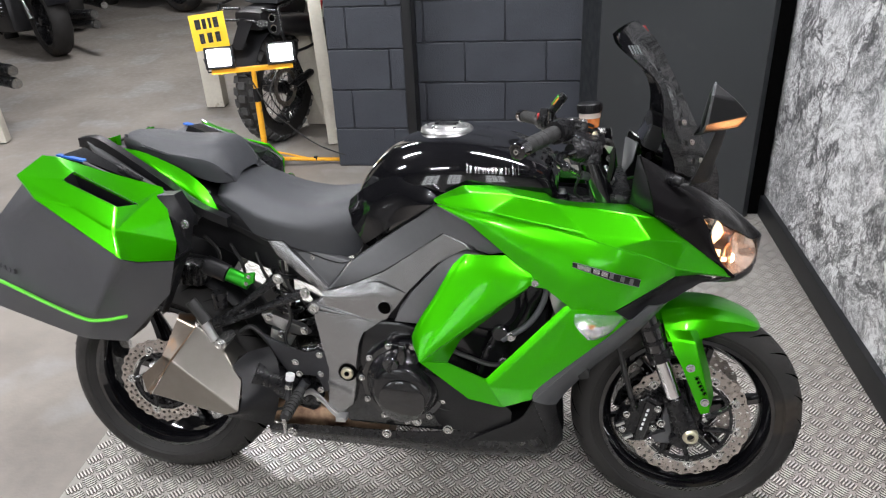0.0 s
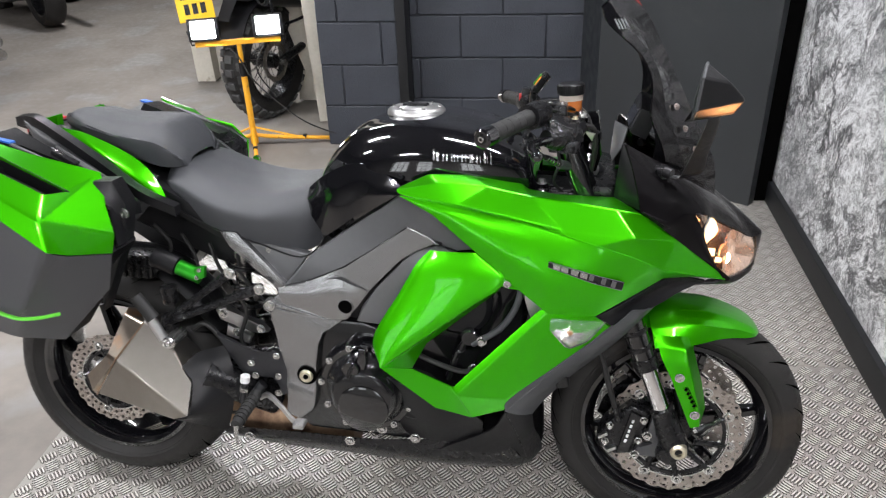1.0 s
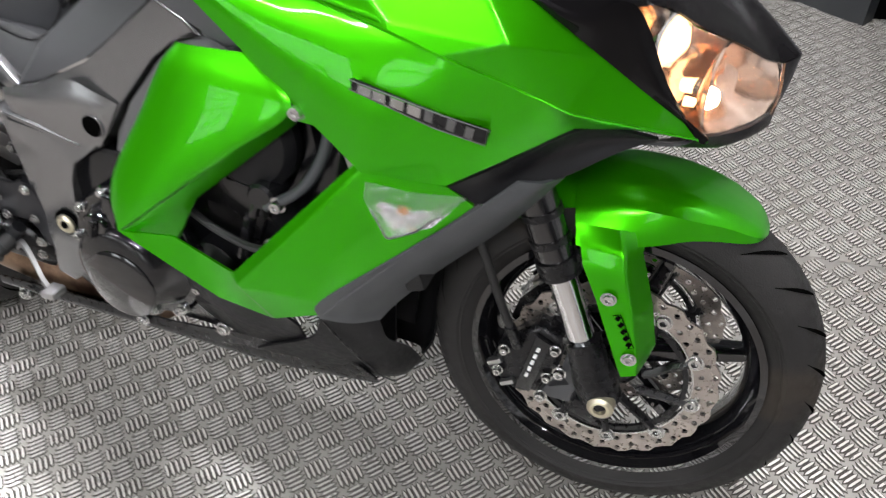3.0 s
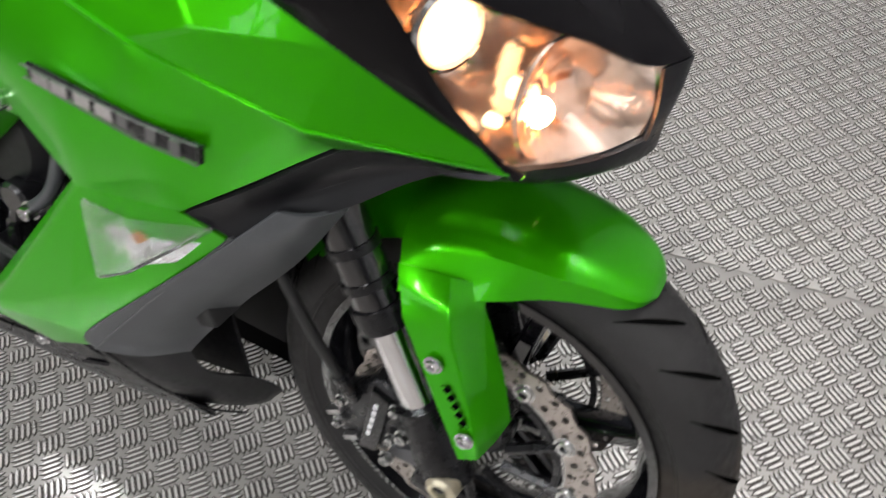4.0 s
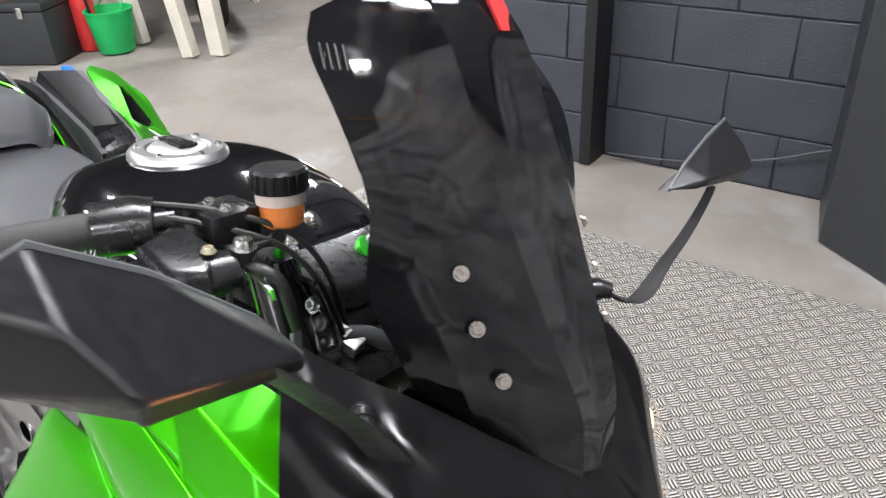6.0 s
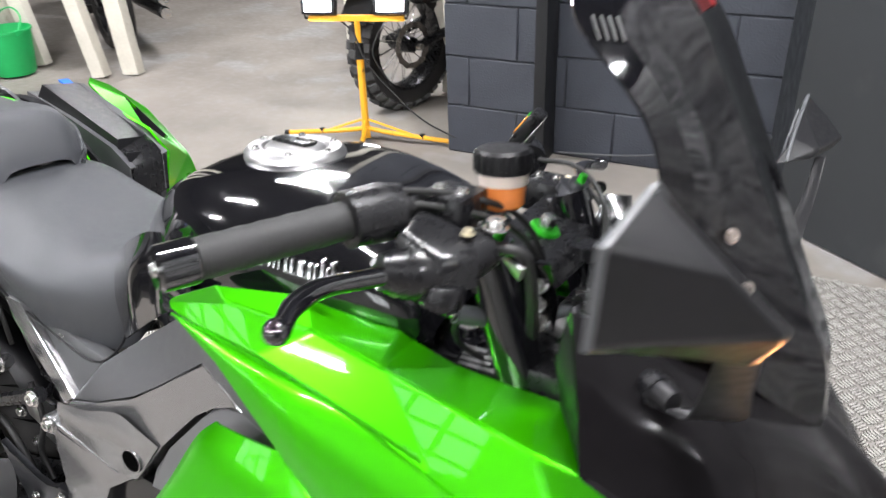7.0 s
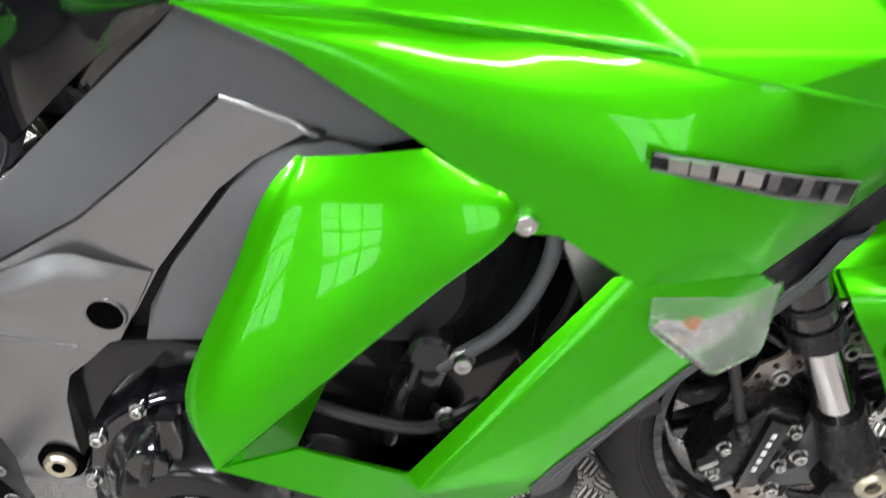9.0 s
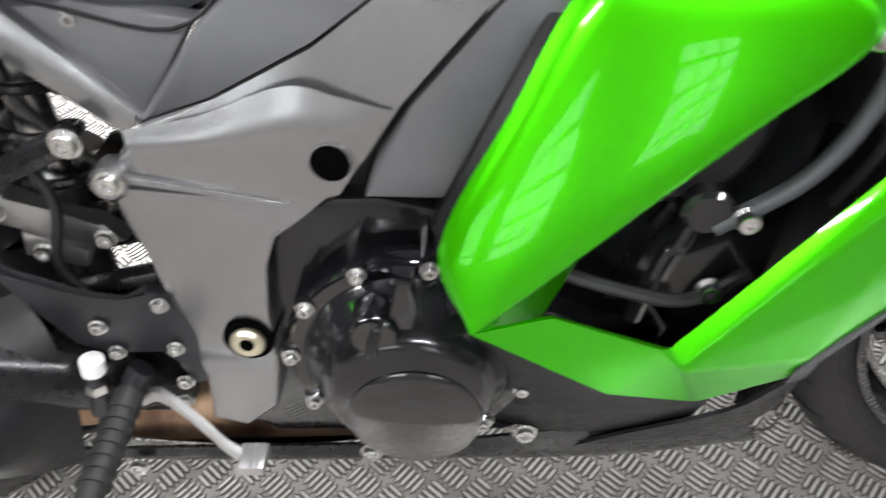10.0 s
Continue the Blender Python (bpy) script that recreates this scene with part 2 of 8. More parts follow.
def lathe(profile, seg=48, axis="y", centre=(0, 0, 0), bm=None, closed=False):
    """Turn a profile of (radius, along) about an axis through centre."""
    bm = bm or bmesh.new()
    rings = []
    for k in range(seg):
        a = 2 * math.pi * k / seg
        ca, sa = math.cos(a), math.sin(a)
        ring = []
        for r, h in profile:
            v = {"y": (r * ca, h, r * sa), "z": (r * ca, r * sa, h), "x": (h, r * ca, r * sa)}[axis]
            ring.append(bm.verts.new(Vector(v) + Vector(centre)))
        rings.append(ring)
    m = len(profile)
    for k in range(seg):
        a, b = rings[k], rings[(k + 1) % seg]
        for i in range(m if closed else m - 1):
            bm.faces.new((a[i], a[(i + 1) % m], b[(i + 1) % m], b[i]))
    bmesh.ops.remove_doubles(bm, verts=bm.verts, dist=1e-6)
    return bm


def block(lo, hi, bevel=0.004, bm=None, segs=2, m=None):
    """A box between two corners with rounded edges."""
    own = bmesh.new()
    r = bmesh.ops.create_cube(own, size=1)
    lo, hi = Vector(lo), Vector(hi)
    for v in own.verts:
        v.co = Vector([(lo[i] + hi[i]) / 2 + v.co[i] * (hi[i] - lo[i]) for i in range(3)])
    if bevel:
        bmesh.ops.bevel(own, geom=list(own.edges), offset=bevel, segments=segs, affect="EDGES", profile=0.6)
    if m is not None:
        own.transform(m)
    if bm is None:
        return own
    tmp = bpy.data.meshes.new("tmp")
    own.to_mesh(tmp)
    own.free()
    bm.from_mesh(tmp)
    bpy.data.meshes.remove(tmp)
    return bm


def bolt_mesh(r=0.008, h=0.006):
    """A socket-head bolt along -y, its head outwards."""
    return lathe([(0, -h + 0.003), (r * 0.45, -h + 0.003), (r * 0.5, -h), (r * 0.9, -h), (r, -h + 0.0015), (r, 0), (r * 1.35, 0), (r * 1.35, 0.0015), (0, 0.0015)], 14)


def bolt(at, parent, r=0.008, h=0.006, material=None, name="bolt", turn=None):
    ob = part(name, bolt_mesh(r, h), material or STEEL, parent)
    ob.matrix_basis = pose(*at) if turn is None else pose(*at, *turn)
    return ob


MID = pose(0, -0.036, 0.3, -2.5)     # the motorcycle's plane of symmetry, leaning a little further than its frame
TWIN = MID @ Matrix.Diagonal((1, -1, 1, 1)) @ MID.inverted()


def flip(bm):
    """The same mesh on the other side of the machine."""
    bm.transform(TWIN)
    bmesh.ops.reverse_faces(bm, faces=bm.faces)
    return bm


CLEAR_LENS = mat("clear_ribbed_lens", (0.97, 0.97, 0.96), 0.03, 0, 0.6, 0.05, 60, 0.6, 260, trans=0.96, ior=1.2)
DARK_ALLOY = mat("dark_anodised_alloy", (0.035, 0.036, 0.040), 0.33, 0.6, 0.1, 0.15, 12, 0.06, 900)
MIRRORED = mat("faceted_reflector", (0.85, 0.85, 0.84), 0.12, 1.0, 0, 0.1, 40, 1.0, 220)
# Glossless near-black: painted shade of bores and recesses, also dark lettering
FLAT_BLACK = mat("flat_black", (0.002, 0.002, 0.002), 0.9, spec=0.0)
NUT = mat("zinc_nut", (0.65, 0.6, 0.45), 0.35, 0.9, 0, 0.15, 60)
HEAT = mat("heat_stained_steel", (0.3, 0.2, 0.13), 0.4, 0.9, 0, 0.3, 15, wear=(0.12, 0.07, 0.05), wear_scale=8, wear_at=0.55)
RAD = mat("radiator_fins", (0.02, 0.02, 0.02), 0.5, 0.4, 0, 0.3, 30, 1.0, 500)
HOSE = mat("grey_hose", (0.055, 0.058, 0.062), 0.45, 0, 0, 0.15, 30)
CASE = mat("grained_case", (0.058, 0.058, 0.064), 0.36, 0, 0, 0.12, 8, 0.3, 1100, rough_var=0.05)
SATIN_GREY = mat("satin_grey_plastic", (0.15, 0.152, 0.158), 0.35, 0.3, 0, 0.08, 9, 0.05, 1500)
TITAN2 = mat("tinted_steel", (0.24, 0.205, 0.17), 0.32, 1.0, 0, 0.15, 8, wear=(0.33, 0.19, 0.10), wear_scale=9, wear_at=0.57)
CAST_IRON = mat("dark_enamel", (0.02, 0.02, 0.022), 0.35, 0.3, 0.2, 0.2, 10)
DIRTY = mat("dusty_rubber", (0.05, 0.05, 0.05), 0.85, 0, 0, 0.3, 12, 0.2, 200)

# ---- the hall ----
ROOM = pose(0, 0, 0, 0, 0, 7.5)   # the hall's walls stand askew to the motorcycle
U_BOARD, V_PLATE, U_PLATE, V_SEAM = 2.135, 1.75, -0.34, 0.455
V_PILLAR, V_RECESS = 2.33, 2.465


def box_part(name, lo, hi, material, bevel=0.0, label="", kind="structure", parent=None):
    return part(name, block(lo, hi, bevel), material, parent, label, 30, ROOM if parent is None else None, kind)


def hall():
    g = bmesh.new()
    bmesh.ops.create_grid(g, x_segments=60, y_segments=60, size=8.6)
    for v in g.verts:
        v.co.x += -2.5
        v.co.y += 2.0
        v.co.z = -0.008 + 0.003 * noise.noise(Vector((v.co.x * 0.7, v.co.y * 0.7, 0)))
    part("floor", g, CONCRETE, None, "worn grey-brown concrete workshop floor", 40, ROOM, "structure")
    box_part("wall_east", (6.0, -6.5, -0.1), (6.2, 10.5, 4.2), WALL, label="plain pale hall wall")
    box_part("wall_west", (-11.2, -6.5, -0.1), (-11.0, 10.5, 4.2), WALL, label="plain pale hall wall")
    box_part("wall_north", (-11.0, 10.3, -0.1), (6.0, 10.5, 4.2), WALL, label="plain pale hall wall far behind")
    # the unseen wall behind the camera, made pale to bounce light, with windows
    z0, z1 = 1.2, 3.0
    # the first opening is added where the fairing flank needs a bright reflection
    panes = ((-5.4, -3.4), (-2.3, -0.7), (1.2, 2.4))
    for i, (lo, hi) in enumerate((((-11.0, -6.7, -0.1), (-5.4, -6.5, 4.2)), ((-3.4, -6.7, z0), (-2.3, -6.5, z1)), ((2.4, -6.7, -0.1), (6.0, -6.5, 4.2)), ((-0.7, -6.7, z0), (1.2, -6.5, z1)),
                                  ((-5.4, -6.7, -0.1), (2.4, -6.5, z0)), ((-5.4, -6.7, z1), (2.4, -6.5, 4.2)))):
        box_part("wall_south_%d" % (i + 1), lo, hi, BOUNCE_WALL, label="plain pale hall wall beside a window")
    for n, (w0, w1) in enumerate(panes):
        win = thing("window_%d" % (n + 1), "tall steel-framed hall window letting in daylight", "window", ROOM, kind="structure")
        for i in range(4):
            u = w0 + (w1 - w0) * i / 3
            part("window_bar", block((u - 0.025, -6.62, z0), (u + 0.025, -6.56, z1), 0.004), TRIM, win)
        for i in range(6):
            z = z0 + (z1 - z0) * i / 5
            part("window_bar", block((w0, -6.635, z - 0.025), (w1, -6.575, z + 0.025), 0.004), TRIM, win)
    box_part("backdrop", (-6.2, -7.1, z0 - 0.5), (3.0, -7.05, z1 + 0.5), WINDOW_GLOW, label="bright overcast daylight outside the window")
    box_part("ceiling", (-11.2, -6.7, 4.2), (6.2, 10.5, 4.4), CEIL, label="plain hall ceiling")


def tube_lamp(u, v, along_u=True, length=1.5):
    a, b = (length / 2, 0.06) if along_u else (0.06, length / 2)
    lamp = thing("ceiling_light", "white fluorescent batten light under the ceiling", "ceiling light", ROOM @ pose(u, v, 3.6), "ceiling lights of the hall")
    part("body", block((-a, -b, 0.0), (a, b, 0.07), 0.01), CEIL, lamp)
    part("diffuser", block((-a + 0.02, -b + 0.015, -0.045), (a - 0.02, b - 0.015, -0.002), 0.015), TUBE_LIGHT, lamp, "glowing white tube cover")
    for s in (-0.4, 0.4):
        rod = tube([(a * s if along_u else 0, 0 if along_u else b * s, 0.07), (a * s if along_u else 0, 0 if along_u else b * s, 0.6)], 0.008, smooth=False)
        part("hanger", rod, STEEL, lamp)
    d = bpy.data.lights.new("tube_lamp", "AREA")
    d.shape, d.size, d.size_y = "RECTANGLE", 2 * a, 2 * b
    d.energy, d.color = TUBE_POWER, (0.975, 0.97, 1.005)
    ob = new("tube_lamp_light", d)
    ob.matrix_basis = ROOM @ pose(u, v, 3.53)
    return lamp


def blocks(parent, u0, u1, v, z1, offset=0.0, depth=0.03, gap=0.006):
    """Courses of painted concrete blocks on a wall's face, 450 by 225 with joints."""
    course = 0
    z = 0.0
    meshes = {}
    while z < z1:
        u = u0 - (0.225 if course % 2 else 0.0) - offset
        while u < u1:
            a, b = max(u, u0), min(u + 0.45 - gap, u1)
            if b - a > 0.03:
                key = round(b - a, 3)
                if key not in meshes:
                    bm = block((0, 0, 0), (b - a, depth, 0.225 - gap), 0.004, segs=1)
                    o = part("block", bm, BLOCK, parent)
                    meshes[key] = o.data
                else:
                    o = new("block", meshes[key])
                    o.parent = parent
                o.matrix_basis = pose(a, v - depth + random.uniform(-0.002, 0.002), z)
            u += 0.45
        z += 0.225
        course += 1


def stage():
    # tread plate sheets
    for i, (v0, v1) in enumerate(((-0.795, V_SEAM - 0.0012), (V_SEAM + 0.0012, V_PLATE))):
        box_part("tread_plate_%d" % (i + 1), (U_PLATE, v0, -0.02), (U_BOARD, v1, 0.0), PLATE, 0.0015,
                 label="worn silver aluminium tread plate sheet on the floor")
    verts, faces, kinds = [], [], []
    P = 0.0628                                   # spacing of groups that lie the same way
    L, W, H, gap = 0.330 * P, 0.074 * P, 0.0022, 0.150 * P
    for i in range(int((U_BOARD - U_PLATE) / P * 2)):
        for j in range(int((V_PLATE + 0.795) / P * 2)):
            if (i + j) % 2:
                continue
            cu, cv = U_PLATE + (i + 0.8) * P / 2, -0.795 + (j + 0.8) * P / 2
            if cv > V_SEAM - 0.1 * P:
                cv += 0.27 * P
            if cu > U_BOARD - 0.02 or cv > V_PLATE - 0.02:
                continue
            a = radians(45 if i % 2 else -45)
            ca, sa = math.cos(a), math.sin(a)
            for k in range(5):
                off = (k - 2) * gap
                ln = L * (1.0 if k in (1, 2, 3) else 0.86)
                n0 = len(verts)
                for x, y, z in ((-ln, 0, 0), (-ln * 0.6, -W, 0), (ln * 0.6, -W, 0), (ln, 0, 0), (ln * 0.6, W, 0), (-ln * 0.6, W, 0),
                                (-ln * 0.84, 0, H), (-ln * 0.5, -W * 0.46, H), (ln * 0.5, -W * 0.46, H), (ln * 0.84, 0, H), (ln * 0.5, W * 0.46, H), (-ln * 0.5, W * 0.46, H)):
                    yy = y + off
                    verts.append((cu + x * ca - yy * sa, cv + x * sa + yy * ca, z))
                # sloping sides take the dark colour that holds grime and painted shade
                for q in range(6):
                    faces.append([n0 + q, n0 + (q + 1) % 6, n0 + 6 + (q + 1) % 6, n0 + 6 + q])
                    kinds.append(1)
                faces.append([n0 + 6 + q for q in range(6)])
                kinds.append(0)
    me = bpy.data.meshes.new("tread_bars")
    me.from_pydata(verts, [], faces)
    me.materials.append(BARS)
    me.materials.append(GRIME_SHADE)
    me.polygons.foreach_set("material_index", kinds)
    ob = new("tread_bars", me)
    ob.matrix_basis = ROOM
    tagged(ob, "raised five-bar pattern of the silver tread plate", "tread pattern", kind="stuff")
    # block wall, pillar and the boards round the stage
    wall = thing("wall_1", "dark grey painted concrete block wall", "wall", ROOM, kind="structure")
    part("core", block((0.36, V_RECESS - 0.022, -0.05), (2.4, V_RECESS + 0.2, 3.4), 0), MORTAR, wall)
    pil = thing("pillar_1", "dark grey painted concrete block pillar", "pillar", ROOM, kind="structure")
    part("core", block((-0.083, V_PILLAR - 0.022, -0.05), (0.375, V_RECESS + 0.2, 3.4), 0), MORTAR, pil)
    part("corner_strip", block((0.335, V_PILLAR - 0.045, 0.0), (0.385, V_RECESS - 0.032, 3.0), 0.003), TRIM, pil, "black corner strip on the pillar")
    # dark boarding across the corner
    out = [(1.357, 2.098), (2.026, 1.610), (2.062, 1.660), (1.31, V_RECESS - 0.035), (1.29, V_RECESS - 0.035)]
    bm = slab([(u, v, 0.0) for u, v in out], (0, 0, 2.6), 0)
    part("corner_board", bm, BOARD, None, "plain dark grey boarding across the corner", 30, ROOM, "structure")
    box_part("gap_post", (2.045, 1.67, 0.0), (2.13, 1.745, 2.6), FLAT_BLACK, 0.003, "black post beside the printed board")
    # printed rock board
    nu_, nv_ = 170, 130
    bm = bmesh.new()
    v0, v1, z0, z1 = -0.8, 1.745, 0.1, 2.45
    grid = [[bm.verts.new((U_BOARD + 0.002, v0 + (v1 - v0) * i / nu_, z0 + (z1 - z0) * j / nv_)) for j in range(nv_ + 1)] for i in range(nu_ + 1)]
    for i in range(nu_):
        for j in range(nv_):
            bm.faces.new((grid[i][j], grid[i][j + 1], grid[i + 1][j + 1], grid[i + 1][j]))
    part("rock_print_board", bm, ROCK, None, "wall board printed with grey and white rough rock", 40, ROOM, "structure")
    box_part("wall_2", (U_BOARD + 0.006, -0.8, 0), (U_BOARD + 0.1, 1.75, 2.5), TRIM, label="black backing wall of the printed board")
    box_part("baseboard_1", (U_BOARD - 0.022, -0.8, 0.0), (U_BOARD + 0.004, 1.72, 0.1), TRIM, 0.004, "dark grey baseboard below the printed board")
    blocks(wall, 0.385, 1.33, V_RECESS, 2.7, 0.18)
    blocks(pil, -0.085, 0.335, V_PILLAR, 2.7, 0.11)


def rock_material():
    """Printed photograph of rough rock: slanting fibrous streaks, pale ridges and dark clefts."""
    m = bpy.data.materials.new("rock_print")
    m.use_nodes = True
    nt = m.node_tree
    nd, ln = nt.nodes, nt.links
    b = nd["Principled BSDF"]
    tc = nd.new("ShaderNodeTexCoord")
    warp = nd.new("ShaderNodeTexNoise")
    warp.inputs["Scale"].default_value, warp.inputs["Detail"].default_value = 2.6, 4
    warp.inputs["Roughness"].default_value = 0.65
    ln.new(tc.outputs["Object"], warp.inputs["Vector"])
    add = nd.new("ShaderNodeMix")
    add.data_type = "RGBA"
    add.blend_type = "LINEAR_LIGHT"
    add.inputs["Factor"].default_value = 0.13
    ln.new(tc.outputs["Object"], add.inputs["A"])
    ln.new(warp.outputs["Color"], add.inputs["B"])

    def noise_of(scale, rot, stretch, detail, rough, kind="FBM"):
        mp = nd.new("ShaderNodeMapping")
        mp.vector_type = "TEXTURE"
        mp.inputs["Rotation"].default_value = (radians(rot), 0, 0)
        mp.inputs["Scale"].default_value = (1, 1 / stretch, 1)
        ln.new(add.outputs["Result"], mp.inputs["Vector"])
        n = nd.new("ShaderNodeTexNoise")
        n.noise_type = kind
        n.inputs["Scale"].default_value, n.inputs["Detail"].default_value, n.inputs["Roughness"].default_value = scale, detail, rough
        ln.new(mp.outputs[0], n.inputs["Vector"])
        return n.outputs[0]

    def mapped(sock, a, b2, lo, hi):
        r = nd.new("ShaderNodeMapRange")
        r.inputs["From Min"].default_value, r.inputs["From Max"].default_value = a, b2
        r.inputs["To Min"].default_value, r.inputs["To Max"].default_value = lo, hi
        ln.new(sock, r.inputs[0])
        return r.outputs[0]

    def combine(op, x, y):
        q = nd.new("ShaderNodeMath")
        q.operation = op
        ln.new(x, q.inputs[0])
        ln.new(y, q.inputs[1])
        return q.outputs[0]
    def vein(scale, rot, stretch, detail, rough, width):
        """Thin lines where a noise passes its middle value."""
        n = noise_of(scale, rot, stretch, detail, rough)
        return combine("MULTIPLY", mapped(n, 0.5 - width, 0.5, 0.0, 1.0), mapped(n, 0.5, 0.5 + width, 1.0, 0.0))

    broad = mapped(noise_of(1.6, 40, 1.4, 8, 0.6), 0.36, 0.64, 0.30, 1.15)
    patch = mapped(noise_of(6.0, 35, 1.5, 12, 0.8), 0.40, 0.60, 0.22, 1.25)
    shard = mapped(noise_of(26, 50, 1.9, 14, 0.9), 0.42, 0.58, 0.10, 1.35)
    grain = mapped(noise_of(170, 30, 1.3, 6, 0.9), 0.38, 0.62, 0.40, 1.55)
    value = combine("MULTIPLY", combine("MULTIPLY", broad, patch), combine("MULTIPLY", shard, grain))
    value = combine("ADD", value, mapped(vein(5.0, 45, 1.7, 14, 0.85, 0.02), 0, 1, 0.0, 0.40))
    value = combine("ADD", value, mapped(vein(15, 30, 1.5, 14, 0.9, 0.03), 0, 1, 0.0, 0.30))
    value = combine("MULTIPLY", value, mapped(vein(1.0, 50, 1.5, 13, 0.66, 0.020), 0, 1, 1.0, 0.04))
    value = combine("MULTIPLY", value, mapped(vein(2.7, 38, 1.6, 14, 0.75, 0.018), 0, 1, 1.0, 0.12))
    ramp = nd.new("ShaderNodeValToRGB")
    ramp.color_ramp.elements[0].position, ramp.color_ramp.elements[0].color = 0.0, (0.035, 0.035, 0.038, 1)
    ramp.color_ramp.elements[1].position, ramp.color_ramp.elements[1].color = 0.85, (0.86, 0.87, 0.88, 1)
    mid = ramp.color_ramp.elements.new(0.35)
    mid.color = (0.36, 0.365, 0.375, 1)
    ln.new(value, ramp.inputs[0])
    ln.new(ramp.outputs[0], b.inputs["Base Color"])
    b.inputs["Roughness"].default_value = 0.4
    return m


ROCK = rock_material()
TUBE_POWER = 130
hall()
for u, v in ((-4.6, -1.2), (-1.9, -3.4), (-1.9, 0.4), (-1.9, 4.6), (1.6, -3.4), (1.6, 0.4), (4.4, -2.0)):
    tube_lamp(u, v)
stage()

# ---- the green motorcycle: measures in its own frame, x forwards, y to its left, z up, from the rear tyre's foot ----
BIKE = thing("motorcycle", "green and black sports touring motorcycle leaning on its side stand", "motorcycle",
             pose(0.005, -0.07, 0, 0, 0, 3.6) @ pose(0, 0, 0, -8.8))
R_FRONT, R_REAR = 0.295, 0.312
FRONT_X, FRONT_Z = 1.429, 0.289


def both(name, make, material, parent, label="", crisp=False):
    """A part on the right-hand side and its twin on the left."""
    a = part(name, make(), material, parent, label, crisp=crisp)
    part(name, flip(make()), material, parent, label, crisp=crisp)
    return a


def facets(v, faces, inner=0.004, bev=0.006):
    bm = bmesh.new()
    vs = {k: bm.verts.new(p) for k, p in v.items()}
    for f in faces:
        bm.faces.new([vs[k] for k in f])
    bmesh.ops.recalc_face_normals(bm, faces=bm.faces)
    edges = [e for e in bm.edges if len(e.link_faces) == 2]
    bmesh.ops.bevel(bm, geom=edges, offset=bev, segments=3, affect="EDGES", profile=0.5, clamp_overlap=True)
    bmesh.ops.triangulate(bm, faces=[f for f in bm.faces if len(f.verts) > 4])
    bmesh.ops.remove_doubles(bm, verts=bm.verts, dist=1e-5)
    bmesh.ops.recalc_face_normals(bm, faces=bm.faces)
    if inner:
        thicken(bm, inner)
    return bm


def tyre_profile(r, w, rim, n=13):
    out = [(rim - 0.012, w * 0.30), (rim + 0.004, w * 0.38), (rim + 0.025, w * 0.47)]
    h = r - rim - 0.03
    for i in range(n):
        a = math.pi * i / (n - 1)
        out.append((rim + 0.03 + h * math.sin(a) ** 0.9, 0.5 * w * math.cos(a)))
    out += [(rim + 0.025, -w * 0.47), (rim + 0.004, -w * 0.38), (rim - 0.012, -w * 0.30)]
    return out


def groove(r, w, rim, k, n, side):
    """One slanting tread groove: a thin dark strip laid over the tread, painted as its shade."""
    bm = bmesh.new()
    pts = []
    h = r - rim - 0.03
    for i in range(8):
        q = i / 7
        a = math.pi / 2 + side * (0.10 + 1.0 * q)
        ang = 2 * math.pi * k / n + 0.20 * q
        rr = rim + 0.03 + h * max(0.0, math.sin(a)) ** 0.9 + 0.0013
        pts.append((rr * math.cos(ang), 0.5 * w * math.cos(a), rr * math.sin(ang), 0.0035 * math.sin(math.pi * min(1, 0.1 + q)) + 0.0008, ang, rr))
    prev = None
    for x, y, z, wd, ang, rr in pts:
        d = wd / rr
        p = (bm.verts.new((rr * math.cos(ang - d), y, rr * math.sin(ang - d))), bm.verts.new((rr * math.cos(ang + d), y, rr * math.sin(ang + d))))
        if prev:
            bm.faces.new((prev[0], prev[1], p[1], p[0]))
        prev = p
    return bm


def join_bm(items):
    out = bmesh.new()
    for b in items:
        t = bpy.data.meshes.new("t")
        b.to_mesh(t)
        b.free()
        out.from_mesh(t)
        bpy.data.meshes.remove(t)
    return out


